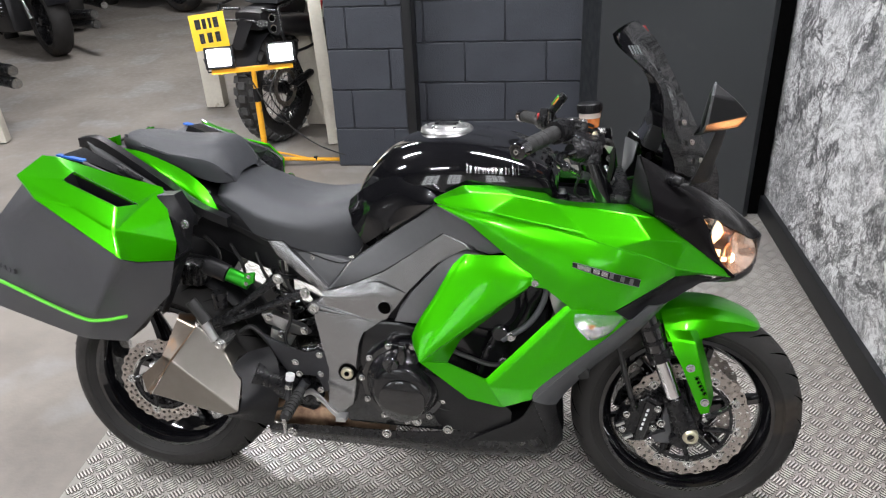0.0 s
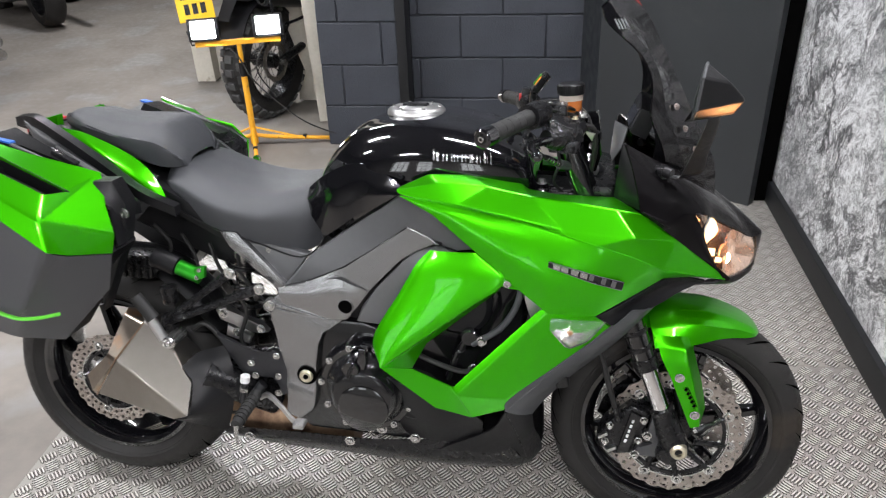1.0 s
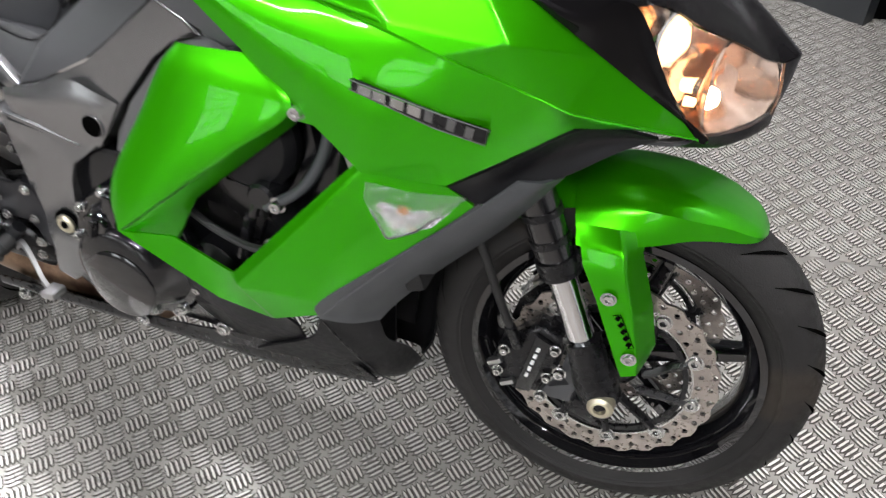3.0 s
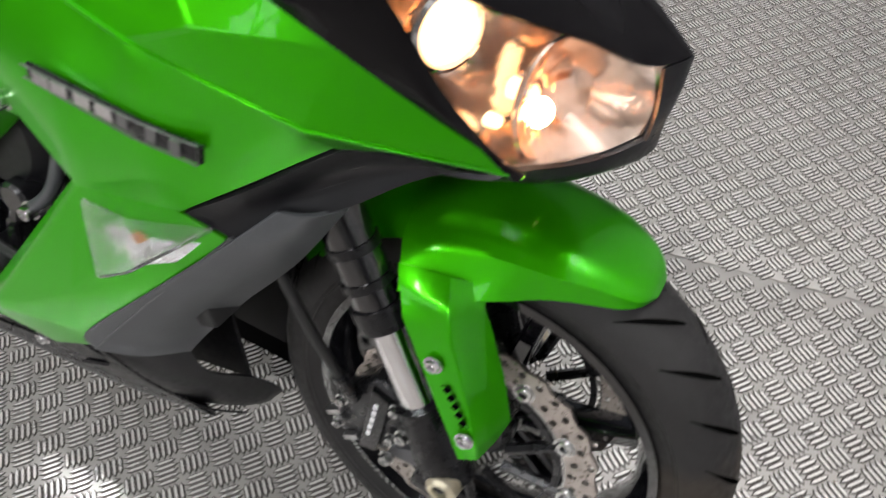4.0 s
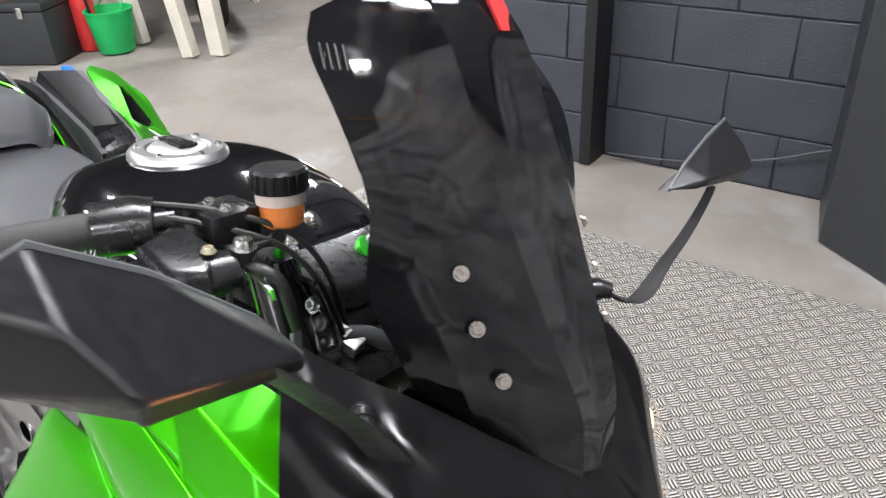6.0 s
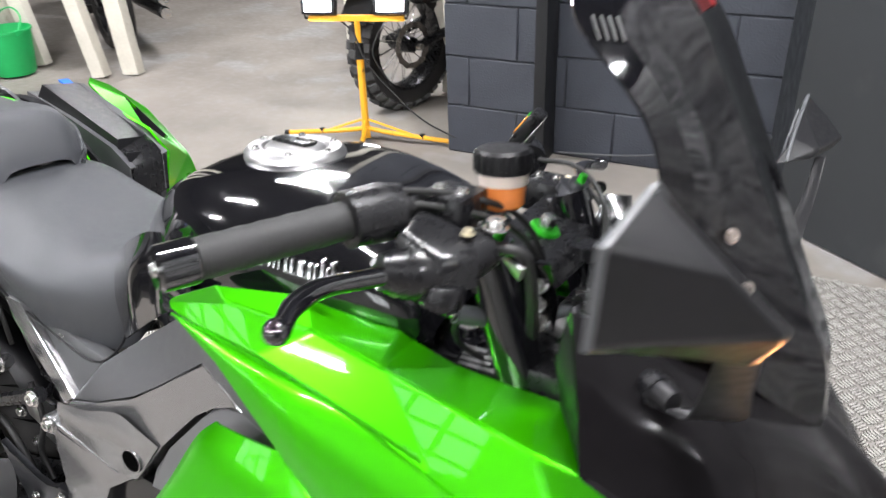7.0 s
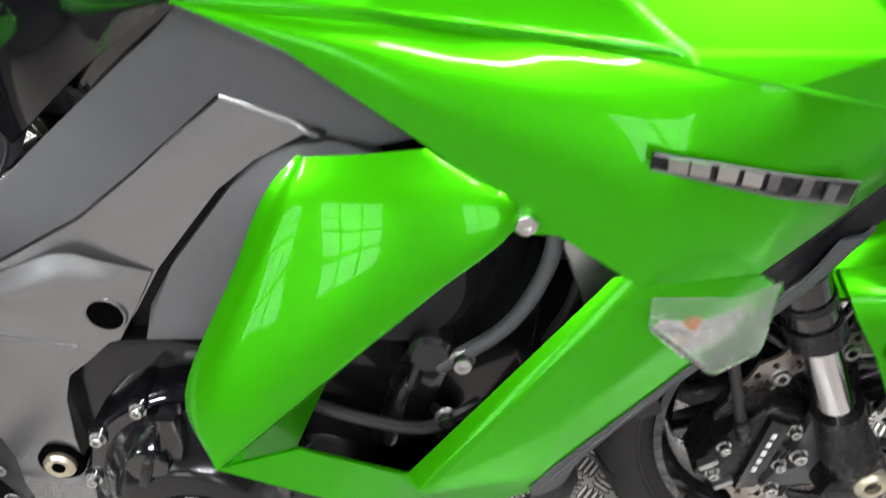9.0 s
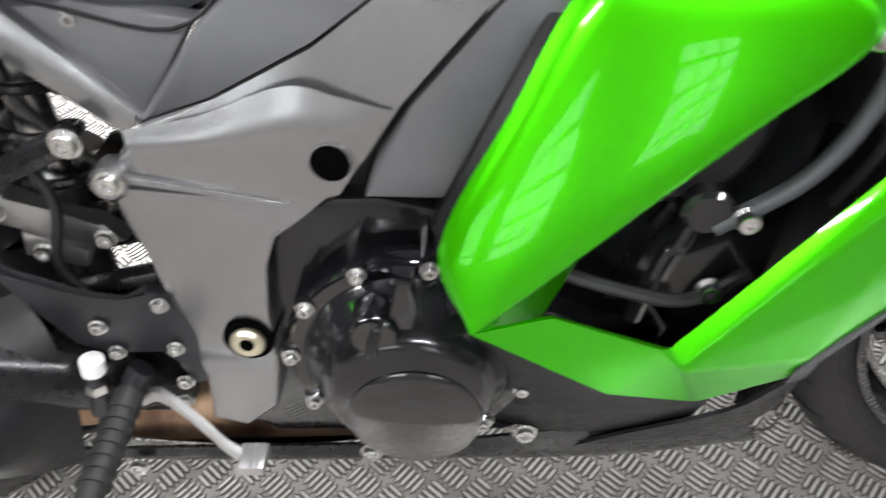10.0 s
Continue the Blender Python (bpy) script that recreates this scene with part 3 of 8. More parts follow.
def disc_mesh(r_out, r_in, y, t, waves, holes):
    """A petal brake disc with rows of drilled holes."""
    bm = bmesh.new()
    cells = holes
    for c in range(cells):
        a0, a1 = 2 * math.pi * c / cells, 2 * math.pi * (c + 1) / cells
        rows = 2
        for k in range(rows):
            ra, rb = r_in + (r_out - r_in) * k / rows, r_in + (r_out - r_in) * (k + 1) / rows
            am, rm = (a0 + a1) / 2, (ra + rb) / 2 + (0.002 if c % 2 else -0.002)
            hr = 0.0046

            def at(r, a):
                w = 0.0032 * math.cos(waves * a) * (r - r_in) / (r_out - r_in)
                return ((r + w) * math.cos(a), (r + w) * math.sin(a))
            ring = [at(ra, a0), at(ra, am), at(ra, a1), at((ra + rb) / 2, a1), at(rb, a1), at(rb, am), at(rb, a0), at((ra + rb) / 2, a0)]
            hc = at(rm, am)
            hole = []
            for p in ring:
                d = Vector((p[0] - hc[0], p[1] - hc[1])).normalized()
                hole.append((hc[0] + d.x * hr, hc[1] + d.y * hr))
            for yy in (y - t / 2, y + t / 2):
                o = [bm.verts.new((p[0], yy, p[1])) for p in ring]
                i_ = [bm.verts.new((p[0], yy, p[1])) for p in hole]
                for q in range(8):
                    bm.faces.new((o[q], o[(q + 1) % 8], i_[(q + 1) % 8], i_[q]))
                if yy < y:
                    first = (o, i_)
                else:
                    for q in range(8):
                        bm.faces.new((first[1][q], first[1][(q + 1) % 8], i_[(q + 1) % 8], i_[q]))
                    if k == rows - 1:
                        for q in (4, 5):
                            bm.faces.new((first[0][q], first[0][q + 1], o[q + 1], o[q]))
    bmesh.ops.remove_doubles(bm, verts=bm.verts, dist=1e-5)
    return bm


def wheel(name, r, w, m, hub_r, hub_w, phase, disc_r, disc_ys, carrier):
    hub = new(name)
    hub.parent = BIKE
    hub.matrix_basis = m
    rim = 0.214
    ty = part("tyre", lathe(tyre_profile(r, w, rim), 112), RUBBER, hub, "worn black road tyre")
    part("tread_cut", join_bm([groove(r, w, rim, k + (0.5 if s > 0 else 0), 26, s) for k in range(26) for s in (-1, 1)]), GROOVE_SHADE, hub)
    for s in (-1, 1):
        part("sidewall_ring", lathe([(rim + 0.022, s * (w * 0.455 + 0.001)), (rim + 0.024, s * (w * 0.462 + 0.002)), (rim + 0.026, s * (w * 0.468 + 0.001))], 96), RUBBER, hub)
    e = w * 0.40
    part("rim", lathe([(rim + 0.006, -e), (rim + 0.006, -e - 0.004), (rim - 0.004, -e - 0.005), (rim - 0.012, -e + 0.004), (rim - 0.02, -e + 0.014), (rim - 0.026, -e * 0.4),
                       (rim - 0.026, e * 0.4), (rim - 0.02, e - 0.014), (rim - 0.012, e - 0.004), (rim - 0.004, e + 0.005), (rim + 0.006, e + 0.004), (rim + 0.006, e)], 96), BLACK_GLOSS, hub)
    part("hub", lathe([(0.012, -hub_w), (hub_r * 0.8, -hub_w), (hub_r, -hub_w + 0.008), (hub_r, hub_w - 0.008), (hub_r * 0.8, hub_w), (0.012, hub_w)], 32), BLACK_SATIN, hub)
    for k in range(6):
        a = phase + 2 * math.pi * k / 6
        c, s = math.cos(a), math.sin(a)
        rows = []
        for q in range(5):
            rr = hub_r * 0.8 + (rim - 0.02 - hub_r * 0.8) * q / 4
            wd = 0.016 - 0.006 * q / 4
            hw = hub_w * 0.55 * (1 - q / 4) + 0.016 * q / 4
            rows.append([(rr * c + wd * u * -s, hw * v, rr * s + wd * u * c) for u, v in ((-1, -0.7), (-0.6, -1), (0.6, -1), (1, -0.7), (1, 0.7), (0.6, 1), (-0.6, 1), (-1, 0.7))])
        part("spoke", skin(rows, 1, 2, ring=True, su=False), BLACK_GLOSS, hub)
    for y in disc_ys:
        d = part("brake_disc", disc_mesh(disc_r, disc_r - 0.036, y, 0.005, 24, 40), DISC, hub, "drilled wavy steel brake disc")
        for k in range(carrier):
            a = 2 * math.pi * (k + 0.3) / carrier
            ri, ro = 0.05, disc_r - 0.030
            arm = tube([(ri * math.cos(a), y, ri * math.sin(a)), (ro * math.cos(a + 0.25), y, ro * math.sin(a + 0.25))], 0.007, smooth=False, seg=6)
            part("carrier_arm", arm, BLACK_SATIN, d)
            bolt((ro * math.cos(a + 0.25), y - math.copysign(0.003, -y) * 1.0, ro * math.sin(a + 0.25)), d, 0.010, 0.004, STEEL, "rivet")
        part("disc_edge", lathe([(disc_r - 0.0375, y - 0.0034), (disc_r - 0.035, y - 0.0036), (disc_r - 0.035, y + 0.0036), (disc_r - 0.0375, y + 0.0034)], 64, closed=True), STEEL, d)
        part("carrier_ring", lathe([(disc_r - 0.05, y - 0.003), (disc_r - 0.042, y - 0.003), (disc_r - 0.042, y + 0.003), (disc_r - 0.05, y + 0.003)], 48, closed=True), BLACK_SATIN, d)
    return hub


# near-black that paints the shade inside the tread grooves
GROOVE_SHADE = mat("tyre_groove_shade", (0.002, 0.002, 0.002), 0.9, spec=0.0)
front = wheel("front_wheel", R_FRONT, 0.12, pose(FRONT_X, -0.033, FRONT_Z, -2.3), 0.045, 0.05, 0.23, 0.157, (-0.066, 0.066), 10)
rear = wheel("rear_wheel", R_REAR, 0.19, pose(-0.005, -0.039, 0.306, -2), 0.055, 0.075, 0.9, 0.125, (-0.100,), 5)


# ---- forks, fender, calipers ----
def fork_leg(s):
    y = -0.142 if s < 0 else 0.074
    top, bot = Vector((1.168, y + 0.014, 0.93)), Vector((1.419, y - 0.002, 0.30))
    d = (bot - top)

    def along(q):
        return tuple(top + d * q)

    def bar(name, a, b, r, material, label="", seg=24):
        return part(name, tube([along(a), along(b)], r, smooth=False, seg=seg), material, BIKE, label)
    bar("fork_outer_tube", -0.12, 0.685, 0.0265, BLACK_GLOSS, "black upper fork tube")
    for a, b, r in ((0.565, 0.580, 0.0285), (0.625, 0.640, 0.0285), (0.672, 0.712, 0.0300)):
        bar("fork_collar", a, b, r, BLACK_SATIN)
    bar("fork_inner_tube", 0.70, 0.885, 0.0205, CHROME, "polished fork inner tube")
    bar("fork_seal", 0.872, 0.892, 0.0275, BLACK_SATIN)
    part("fork_bottom", tube([along(0.885), along(0.93), along(0.98), (1.429, y - 0.004, 0.279)], [0.0265, 0.028, 0.032, 0.031], seg=20), BLACK_SATIN, BIKE, "cast black fork bottom")
    part("pinch_lug", block((-0.026, -0.024, -0.016), (0.020, 0.012, 0.014), 0.006, m=Matrix.Translation((1.412, y, 0.262)) @ pose(0, 0, 0, 0, 20)), BLACK_SATIN, BIKE)
    bm = lathe([(0.0, -0.004), (0.0085, -0.004), (0.0095, -0.012), (0.014, -0.013), (0.019, -0.009), (0.021, 0.010), (0.0, 0.010)], 28)
    o = part("axle_end", bm, NUT, BIKE, "hollow steel axle end")
    o.matrix_basis = pose(1.431, y + s * 0.026, 0.288) @ (Matrix.Identity(4) if s < 0 else pose(0, 0, 0, 0, 0, 180))
    # radial caliper, its face plate, pistons, pad springs and mounting arm
    c = y + 0.012 if s < 0 else y - 0.012
    cal = part("brake_caliper", slab([(1.250, c, 0.262), (1.262, c, 0.305), (1.290, c, 0.340), (1.322, c, 0.372), (1.368, c, 0.356), (1.358, c, 0.300), (1.330, c, 0.238), (1.292, c, 0.232)], (0, -s * 0.058, 0), 0.010, segs=3),
               BLACK_SATIN, BIKE, "black radial brake caliper")
    part("caliper_face", slab([(1.322, c + s * 0.010, 0.360), (1.346, c + s * 0.010, 0.348), (1.322, c + s * 0.010, 0.246), (1.296, c + s * 0.010, 0.244)], (0, -s * 0.014, 0), 0.005), ENGINE, cal, "flat black caliper face")
    for k in range(5):
        part("caliper_mark", block((-0.0026, -0.001, -0.004), (0.0026, 0.001, 0.004), 0, m=Matrix.Translation((1.314 + 0.0034 * k, c + s * 0.0105, 0.281 + 0.0135 * k)) @ pose(0, 0, 0, 0, 14)), WHITE, cal, "small pale lettering bar")
    for q in ((1.268, 0.272), (1.276, 0.316), (1.352, 0.338), (1.344, 0.282)):
        bolt((q[0], c + s * 0.006, q[1]), cal, 0.0065, 0.008, STEEL, turn=None if s < 0 else (0, 0, 180))
    for q in ((1.262, 0.286), (1.284, 0.250)):
        part("caliper_rib", block((-0.012, -0.006, -0.004), (0.012, 0.006, 0.004), 0.002, m=Matrix.Translation((q[0], c + s * 0.002, q[1])) @ pose(0, 0, 0, 0, -30)), ALU, cal)
    part("caliper_arm", slab([(1.372, c, 0.352), (1.388, c, 0.322), (1.420, c, 0.300), (1.424, c, 0.262), (1.405, c, 0.236), (1.330, c, 0.236), (1.345, c, 0.262), (1.386, c, 0.270), (1.362, c, 0.292)], (0, -s * 0.016, 0), 0.004), GREY_PLASTIC, BIKE, "dark cast caliper bracket")
    for q in ((1.362, 0.300), (1.338, 0.246)):
        bolt((q[0], c - 0.0 + s * 0.010, q[1]), BIKE, 0.008, 0.008, STEEL, "caliper_bolt", turn=None if s < 0 else (0, 0, 180))


for s in (-1, 1):
    fork_leg(s)
both("brake_hose", lambda: tube([(1.225, -0.165, 0.555), (1.246, -0.166, 0.505), (1.262, -0.160, 0.450), (1.280, -0.148, 0.385), (1.292, -0.138, 0.345)], 0.0065), CABLE, BIKE, "black rubber brake hose")
both("hose_union", lambda: tube([(1.284, -0.146, 0.372), (1.296, -0.136, 0.330)], 0.0085, smooth=False), BLACK_SATIN, BIKE)
part("front_axle", tube([(FRONT_X, -0.155, FRONT_Z), (FRONT_X, 0.09, FRONT_Z)], 0.012, smooth=False), STEEL, BIKE)


def front_fender():
    """A beaked mudguard: a domed top down to a crease, and a flat flank below it."""
    rows = []
    for a, r, w1, r1, w2, r2, w3, r3 in ((56.5, 0.302, 0.010, 0.3015, 0.018, 0.300, 0.020, 0.298), (58.5, 0.306, 0.026, 0.3045, 0.038, 0.300, 0.042, 0.294), (62, 0.3085, 0.036, 0.3065, 0.052, 0.299, 0.056, 0.286),
                                         (68, 0.310, 0.042, 0.3075, 0.064, 0.297, 0.067, 0.275), (75, 0.311, 0.046, 0.308, 0.074, 0.292, 0.079, 0.263), (84, 0.311, 0.048, 0.308, 0.080, 0.289, 0.094, 0.247),
                                         (95, 0.311, 0.050, 0.307, 0.083, 0.288, 0.108, 0.243), (106, 0.311, 0.050, 0.306, 0.085, 0.288, 0.116, 0.248)):
        half = []
        for y, q in ((0, r), (w1 * 0.55, r - (r - r1) * 0.3), (w1, r1), (w1 + (w2 - w1) * 0.55, r1 - (r1 - r2) * 0.42), (w2, r2), ((w2 + w3) / 2, (r2 + r3) / 2), (w3, r3)):
            half.append((FRONT_X + q * math.cos(radians(a)), -0.033 + 0.012 - y, FRONT_Z + q * math.sin(radians(a))))
        full = [(x, -0.042 - y, z) for x, y, z in half[:0:-1]] + half
        rows.append(full)
    return skin(rows, 3, 4, su=False, thick=0.003)


def fender_rear():
    rows = []
    for a, w in ((102, 0.066), (116, 0.064), (130, 0.058), (146, 0.048)):
        rows.append([(FRONT_X + (0.308 - 0.030 * abs(k) ** 3) * math.cos(radians(a)), -0.021 + k * w, FRONT_Z + (0.308 - 0.030 * abs(k) ** 3) * math.sin(radians(a))) for k in (-1, -0.8, -0.5, 0, 0.5, 0.8, 1)])
    return skin(rows, 3, 4, thick=0.003)


part("front_fender", front_fender(), GREEN, BIKE, "glossy green beaked front mudguard", 28)
part("fender_rear", fender_rear(), GREEN, BIKE, "green rear half of the mudguard")


def fork_guard():
    edges = [((1.357, -0.128, 0.556), (1.412, -0.124, 0.556), (1.446, -0.108, 0.546)), ((1.366, -0.140, 0.536), (1.425, -0.150, 0.536), (1.446, -0.112, 0.520)), ((1.375, -0.153, 0.511), (1.432, -0.158, 0.507), (1.456, -0.112, 0.490)),
             ((1.399, -0.162, 0.468), (1.447, -0.164, 0.460), (1.472, -0.114, 0.440)), ((1.440, -0.170, 0.374), (1.468, -0.168, 0.380), (1.486, -0.118, 0.378)),
             ((1.450, -0.172, 0.353), (1.470, -0.167, 0.357), (1.479, -0.135, 0.361))]
    rows = []
    for l, f, r in edges:
        l, f, r = Vector(l), Vector(f), Vector(r)
        rows.append([l, l.lerp(f, 0.5), l.lerp(f, 0.93), f.lerp(r, 0.08), f.lerp(r, 0.5), r])
    return skin(rows, 3, 4, sv=False, thick=0.004)


both("fork_guard", fork_guard, GREEN, BIKE, "green fork protector below the mudguard")
for q, r_ in (((1.416, -0.166, 0.474), 0.008), ((1.456, -0.173, 0.387), 0.008)):
    bolt(q, BIKE, r_, 0.004, STEEL, "guard_bolt")
slot = [Vector(c) for c in ((1.430, -0.1660, 0.452), (1.455, -0.1700, 0.405))]
across = Vector((0.0045, 0, 0.0022))
part("lettering_frame", tube([slot[0] - across, slot[0] + across, slot[1] + across, slot[1] - across], 0.0006, seg=6, closed=True, smooth=False), FLAT_BLACK, BIKE, "thin dark frame round the lettering")
for k in range(5):
    part("lettering_bar", block((-0.0030, -0.0010, -0.0036), (0.0030, 0.0012, 0.0036), 0.0004, m=Matrix.Translation(slot[0].lerp(slot[1], 0.10 + 0.20 * k)) @ pose(0, 0, 0, 0, 28)), FLAT_BLACK, BIKE, "small dark lettering bar")


# ---- fairing ----
def upper_fairing():
    names = "T0 T1 T2 T3 T4 T5 T6 T7 E1 AT BT CT K0 AC BC CC F7 F8".split()
    p = [(0.799, -0.230, 0.896), (0.870, -0.228, 0.930), (0.951, -0.170, 0.917), (1.046, -0.122, 0.898), (1.067, -0.137, 0.882), (1.125, -0.150, 0.878), (1.247, -0.157, 0.879), (1.294, -0.247, 0.876), (0.882, -0.228, 0.914),
         (0.992, -0.212, 0.905), (1.075, -0.215, 0.892), (1.249, -0.244, 0.880), (0.810, -0.236, 0.884), (0.931, -0.238, 0.87), (1.148, -0.25, 0.832), (1.288, -0.267, 0.829), (1.375, -0.218, 0.812), (1.491, -0.159, 0.714)]
    v = dict(zip(names, p))
    v.update(("L" + str(n + 1), q) for n, q in enumerate(BODY_LINE[1:-1]))
    f = ["T0 T1 E1", "T1 T2 AT E1", "T2 T3 BT AT", "T3 T4 BT", "T4 T5 BT", "T5 T6 CT BT", "T6 T7 CT", "T0 E1 AT AC K0", "AT BT BC AC", "BT CT CC BC", "CT T7 F7 CC",
         "K0 AC L1", "AC BC L3 L2 L1", "BC CC L4 L3", "CC F7 L6 L5 L4", "F7 F8 L6"]
    return facets(v, [q.split() for q in f], bev=0.004)


BODY_LINE = [(0.810, -0.2365, 0.8835)] + [(0.999, -0.236, 0.854), (1.061, -0.243, 0.843), (1.152, -0.256, 0.824), (1.22, -0.266, 0.808), (1.281, -0.262, 0.79), (1.35, -0.24, 0.757)] + [(1.491, -0.1595, 0.7135)]


def fairing_flank():
    """The bowed panel below the body line, down to the scoop, the signal and the vent."""
    up = [Vector(c) for c in straight(BODY_LINE, 6)]
    low = [Vector(c) for c in straight([(0.8105, -0.237, 0.8825), (0.881, -0.246, 0.849), (0.969, -0.255, 0.779), (1.042, -0.263, 0.719), (1.125, -0.277, 0.660), (1.222, -0.258, 0.653), (1.286, -0.236, 0.689), (1.353, -0.212, 0.728), (1.409, -0.188, 0.726), (1.490, -0.160, 0.713)], 6)]
    n = len(low)
    rows = []
    for i, b in enumerate(low):
        f = i * (len(up) - 1) / (n - 1)
        a = up[int(f)].lerp(up[min(len(up) - 1, int(f) + 1)], f - int(f))
        k = 0.014 * math.sin(math.pi * (i / (n - 1)) ** 0.8) ** 1.2
        rows.append([a, a.lerp(b, 0.10) + Vector((0, -0.3 * k, 0)), a.lerp(b, 0.34) + Vector((0, -0.75 * k, 0)), a.lerp(b, 0.66) + Vector((0, -0.8 * k, 0)), b])
    return skin(rows, 4, 1, sv=False, thick=0.004)


both("body_line", lambda: tube([Vector(c) + Vector((0, -0.0005, 0)) for c in BODY_LINE], 0.0016, seg=6, smooth=False), GREEN, BIKE, "raised body line along the fairing")
both("upper_fairing", upper_fairing, GREEN, BIKE, "glossy green faceted side fairing", crisp=True)
both("fairing_flank", fairing_flank, GREEN, BIKE, "bowed green flank of the fairing")


def scoop():
    left = [(0.875, -0.246, 0.771), (0.846, -0.250, 0.741), (0.811, -0.262, 0.678), (0.755, -0.284, 0.577), (0.776, -0.316, 0.520)]
    right = [(0.971, -0.252, 0.774), (1.035, -0.266, 0.722), (0.963, -0.284, 0.663), (0.878, -0.298, 0.597), (0.777, -0.316, 0.519)]
    edge = [tuple(Vector(a).lerp(Vector(b), 0.12) + Vector((0, -0.010, 0)) * k) for a, b, k in zip(left, right, (0.3, 1, 1, 1, 0.0))]
    mid = [tuple(Vector(a).lerp(Vector(b), 0.55) + Vector((0, -0.012, 0)) * k) for a, b, k in zip(left, right, (0.3, 1, 1, 1, 0.0))]
    mid2 = [tuple(Vector(a).lerp(Vector(b), 0.92) + Vector((0, -0.005, 0)) * k) for a, b, k in zip(left, right, (0.3, 1, 1, 1, 0.0))]
    return skin([left, edge, mid, mid2, right], 6, 3, thick=0.004)


both("scoop_return", lambda: slab([(1.033, -0.266, 0.721), (0.878, -0.297, 0.595), (0.778, -0.315, 0.518), (0.832, -0.268, 0.491), (0.866, -0.258, 0.558), (1.019, -0.236, 0.684)], (0, 0.004, 0), 0.001), GREEN, BIKE, "green inner side of the scoop")
both("air_scoop", scoop, GREEN, BIKE, "glossy green side scoop")


def lower_fairing():
    a, b, e, f, g, k = [(0.776, -0.316, 0.520), (0.839, -0.285, 0.506), (1.125, -0.277, 0.656), (1.222, -0.258, 0.653), (1.255, -0.240, 0.620), (1.107, -0.262, 0.659)]
    v = dict(a=a, b=b, e=e, f=f, g=g, k=k, d=(0.940, -0.300, 0.458), l=(0.929, -0.289, 0.471), i=(0.969, -0.267, 0.386), j=(0.888, -0.276, 0.408), h=(1.040, -0.266, 0.413), m=(1.050, -0.277, 0.448))
    v["n"] = tuple(np.mean([v["d"], f, v["m"]], axis=0) + np.array((0, -0.003, 0)))
    faces = ["a b l d i j", "m h i d", "d e n", "e f n", "f g n", "g m n", "m d n", "k e d l"]
    return facets(v, [q.split() for q in faces], bev=0.005)


both("lower_fairing", lower_fairing, GREEN, BIKE, "glossy green lower fairing", crisp=True)
def lower_trim():
    """Grey inner lip that turns in from the green edge towards the wheel."""
    out = [(1.297, -0.222, 0.657), (1.257, -0.2415, 0.623), (1.152, -0.2595, 0.534), (1.052, -0.2765, 0.448), (1.042, -0.267, 0.410)]
    inn = [(1.345, -0.186, 0.652), (1.275, -0.180, 0.560), (1.185, -0.172, 0.464), (1.122, -0.178, 0.392), (1.098, -0.188, 0.360)]
    mid = [tuple(Vector(a).lerp(Vector(b), 0.5) + Vector((0.006, -0.009, 0.0))) for a, b in zip(out, inn)]
    near = [tuple(Vector(a).lerp(Vector(b), 0.06) + Vector((0.002, -0.003, 0.0))) for a, b in zip(out, inn)]
    return skin([out, near, mid, inn], 5, 4, thick=0.004)


both("lower_trim", lower_trim, HOSE, BIKE, "satin dark grey lip of the lower fairing")
both("trim_edge", lambda: tube([(1.259, -0.241, 0.627), (1.147, -0.255, 0.518), (1.042, -0.267, 0.410)], 0.0018, seg=6), GREY_PLASTIC, BIKE)


VENT_TOP = [(1.222, -0.252, 0.651), (1.287, -0.230, 0.686), (1.354, -0.207, 0.726), (1.400, -0.188, 0.726), (1.440, -0.172, 0.716)]
VENT_LOW = [(1.255, -0.236, 0.624), (1.297, -0.214, 0.640), (1.350, -0.190, 0.660), (1.395, -0.176, 0.688), (1.438, -0.168, 0.712)]


def side_vent():
    """A leaf-shaped black hollow under the fairing's edge."""
    mid = [tuple(Vector(a).lerp(Vector(b), 0.5) + Vector((0, 0.014, 0)) * k) for a, b, k in zip(VENT_TOP, VENT_LOW, (0, 0.8, 1, 0.6, 0))]
    return skin([VENT_TOP, mid, VENT_LOW], 5, 6, thick=0.004)


both("side_vent", side_vent, BLACK_MATTE, BIKE, "black hollow vent under the fairing")
for k in (0.22, 0.42, 0.62, 0.82):
    line = [Vector(a).lerp(Vector(b), k) + Vector((0, 0.012, 0)) * (q * 4 * k * (1 - k)) for a, b, q in zip(VENT_TOP, VENT_LOW, (0, 0.8, 1, 0.6, 0))]
    both("vent_slat", lambda: tube([line[0].lerp(line[1], 0.25)] + line[1:4] + [line[3].lerp(line[4], 0.6)], [0.001, 0.0028, 0.0030, 0.0024, 0.001], seg=8), BLACK_SATIN, BIKE, "long curved slat")


both("belly_inside", lambda: slab([(0.97, -0.095, 0.20), (1.075, -0.085, 0.20), (1.085, -0.105, 0.34), (1.13, -0.120, 0.44), (1.20, -0.120, 0.56), (1.0, -0.11, 0.58)], (0, 0.006, 0), 0.002), BLACK_MATTE, BIKE, "black lining inside the belly")
# badge and lettering bands
part("badge_plate", slab([(1.123, -0.284, 0.777), (1.223, -0.277, 0.749), (1.274, -0.268, 0.736), (1.270, -0.268, 0.719), (1.215, -0.276, 0.732), (1.122, -0.285, 0.765)], (0, 0.004, 0), 0.001), BLACK_SATIN, BIKE, "dark badge plate on the fairing")
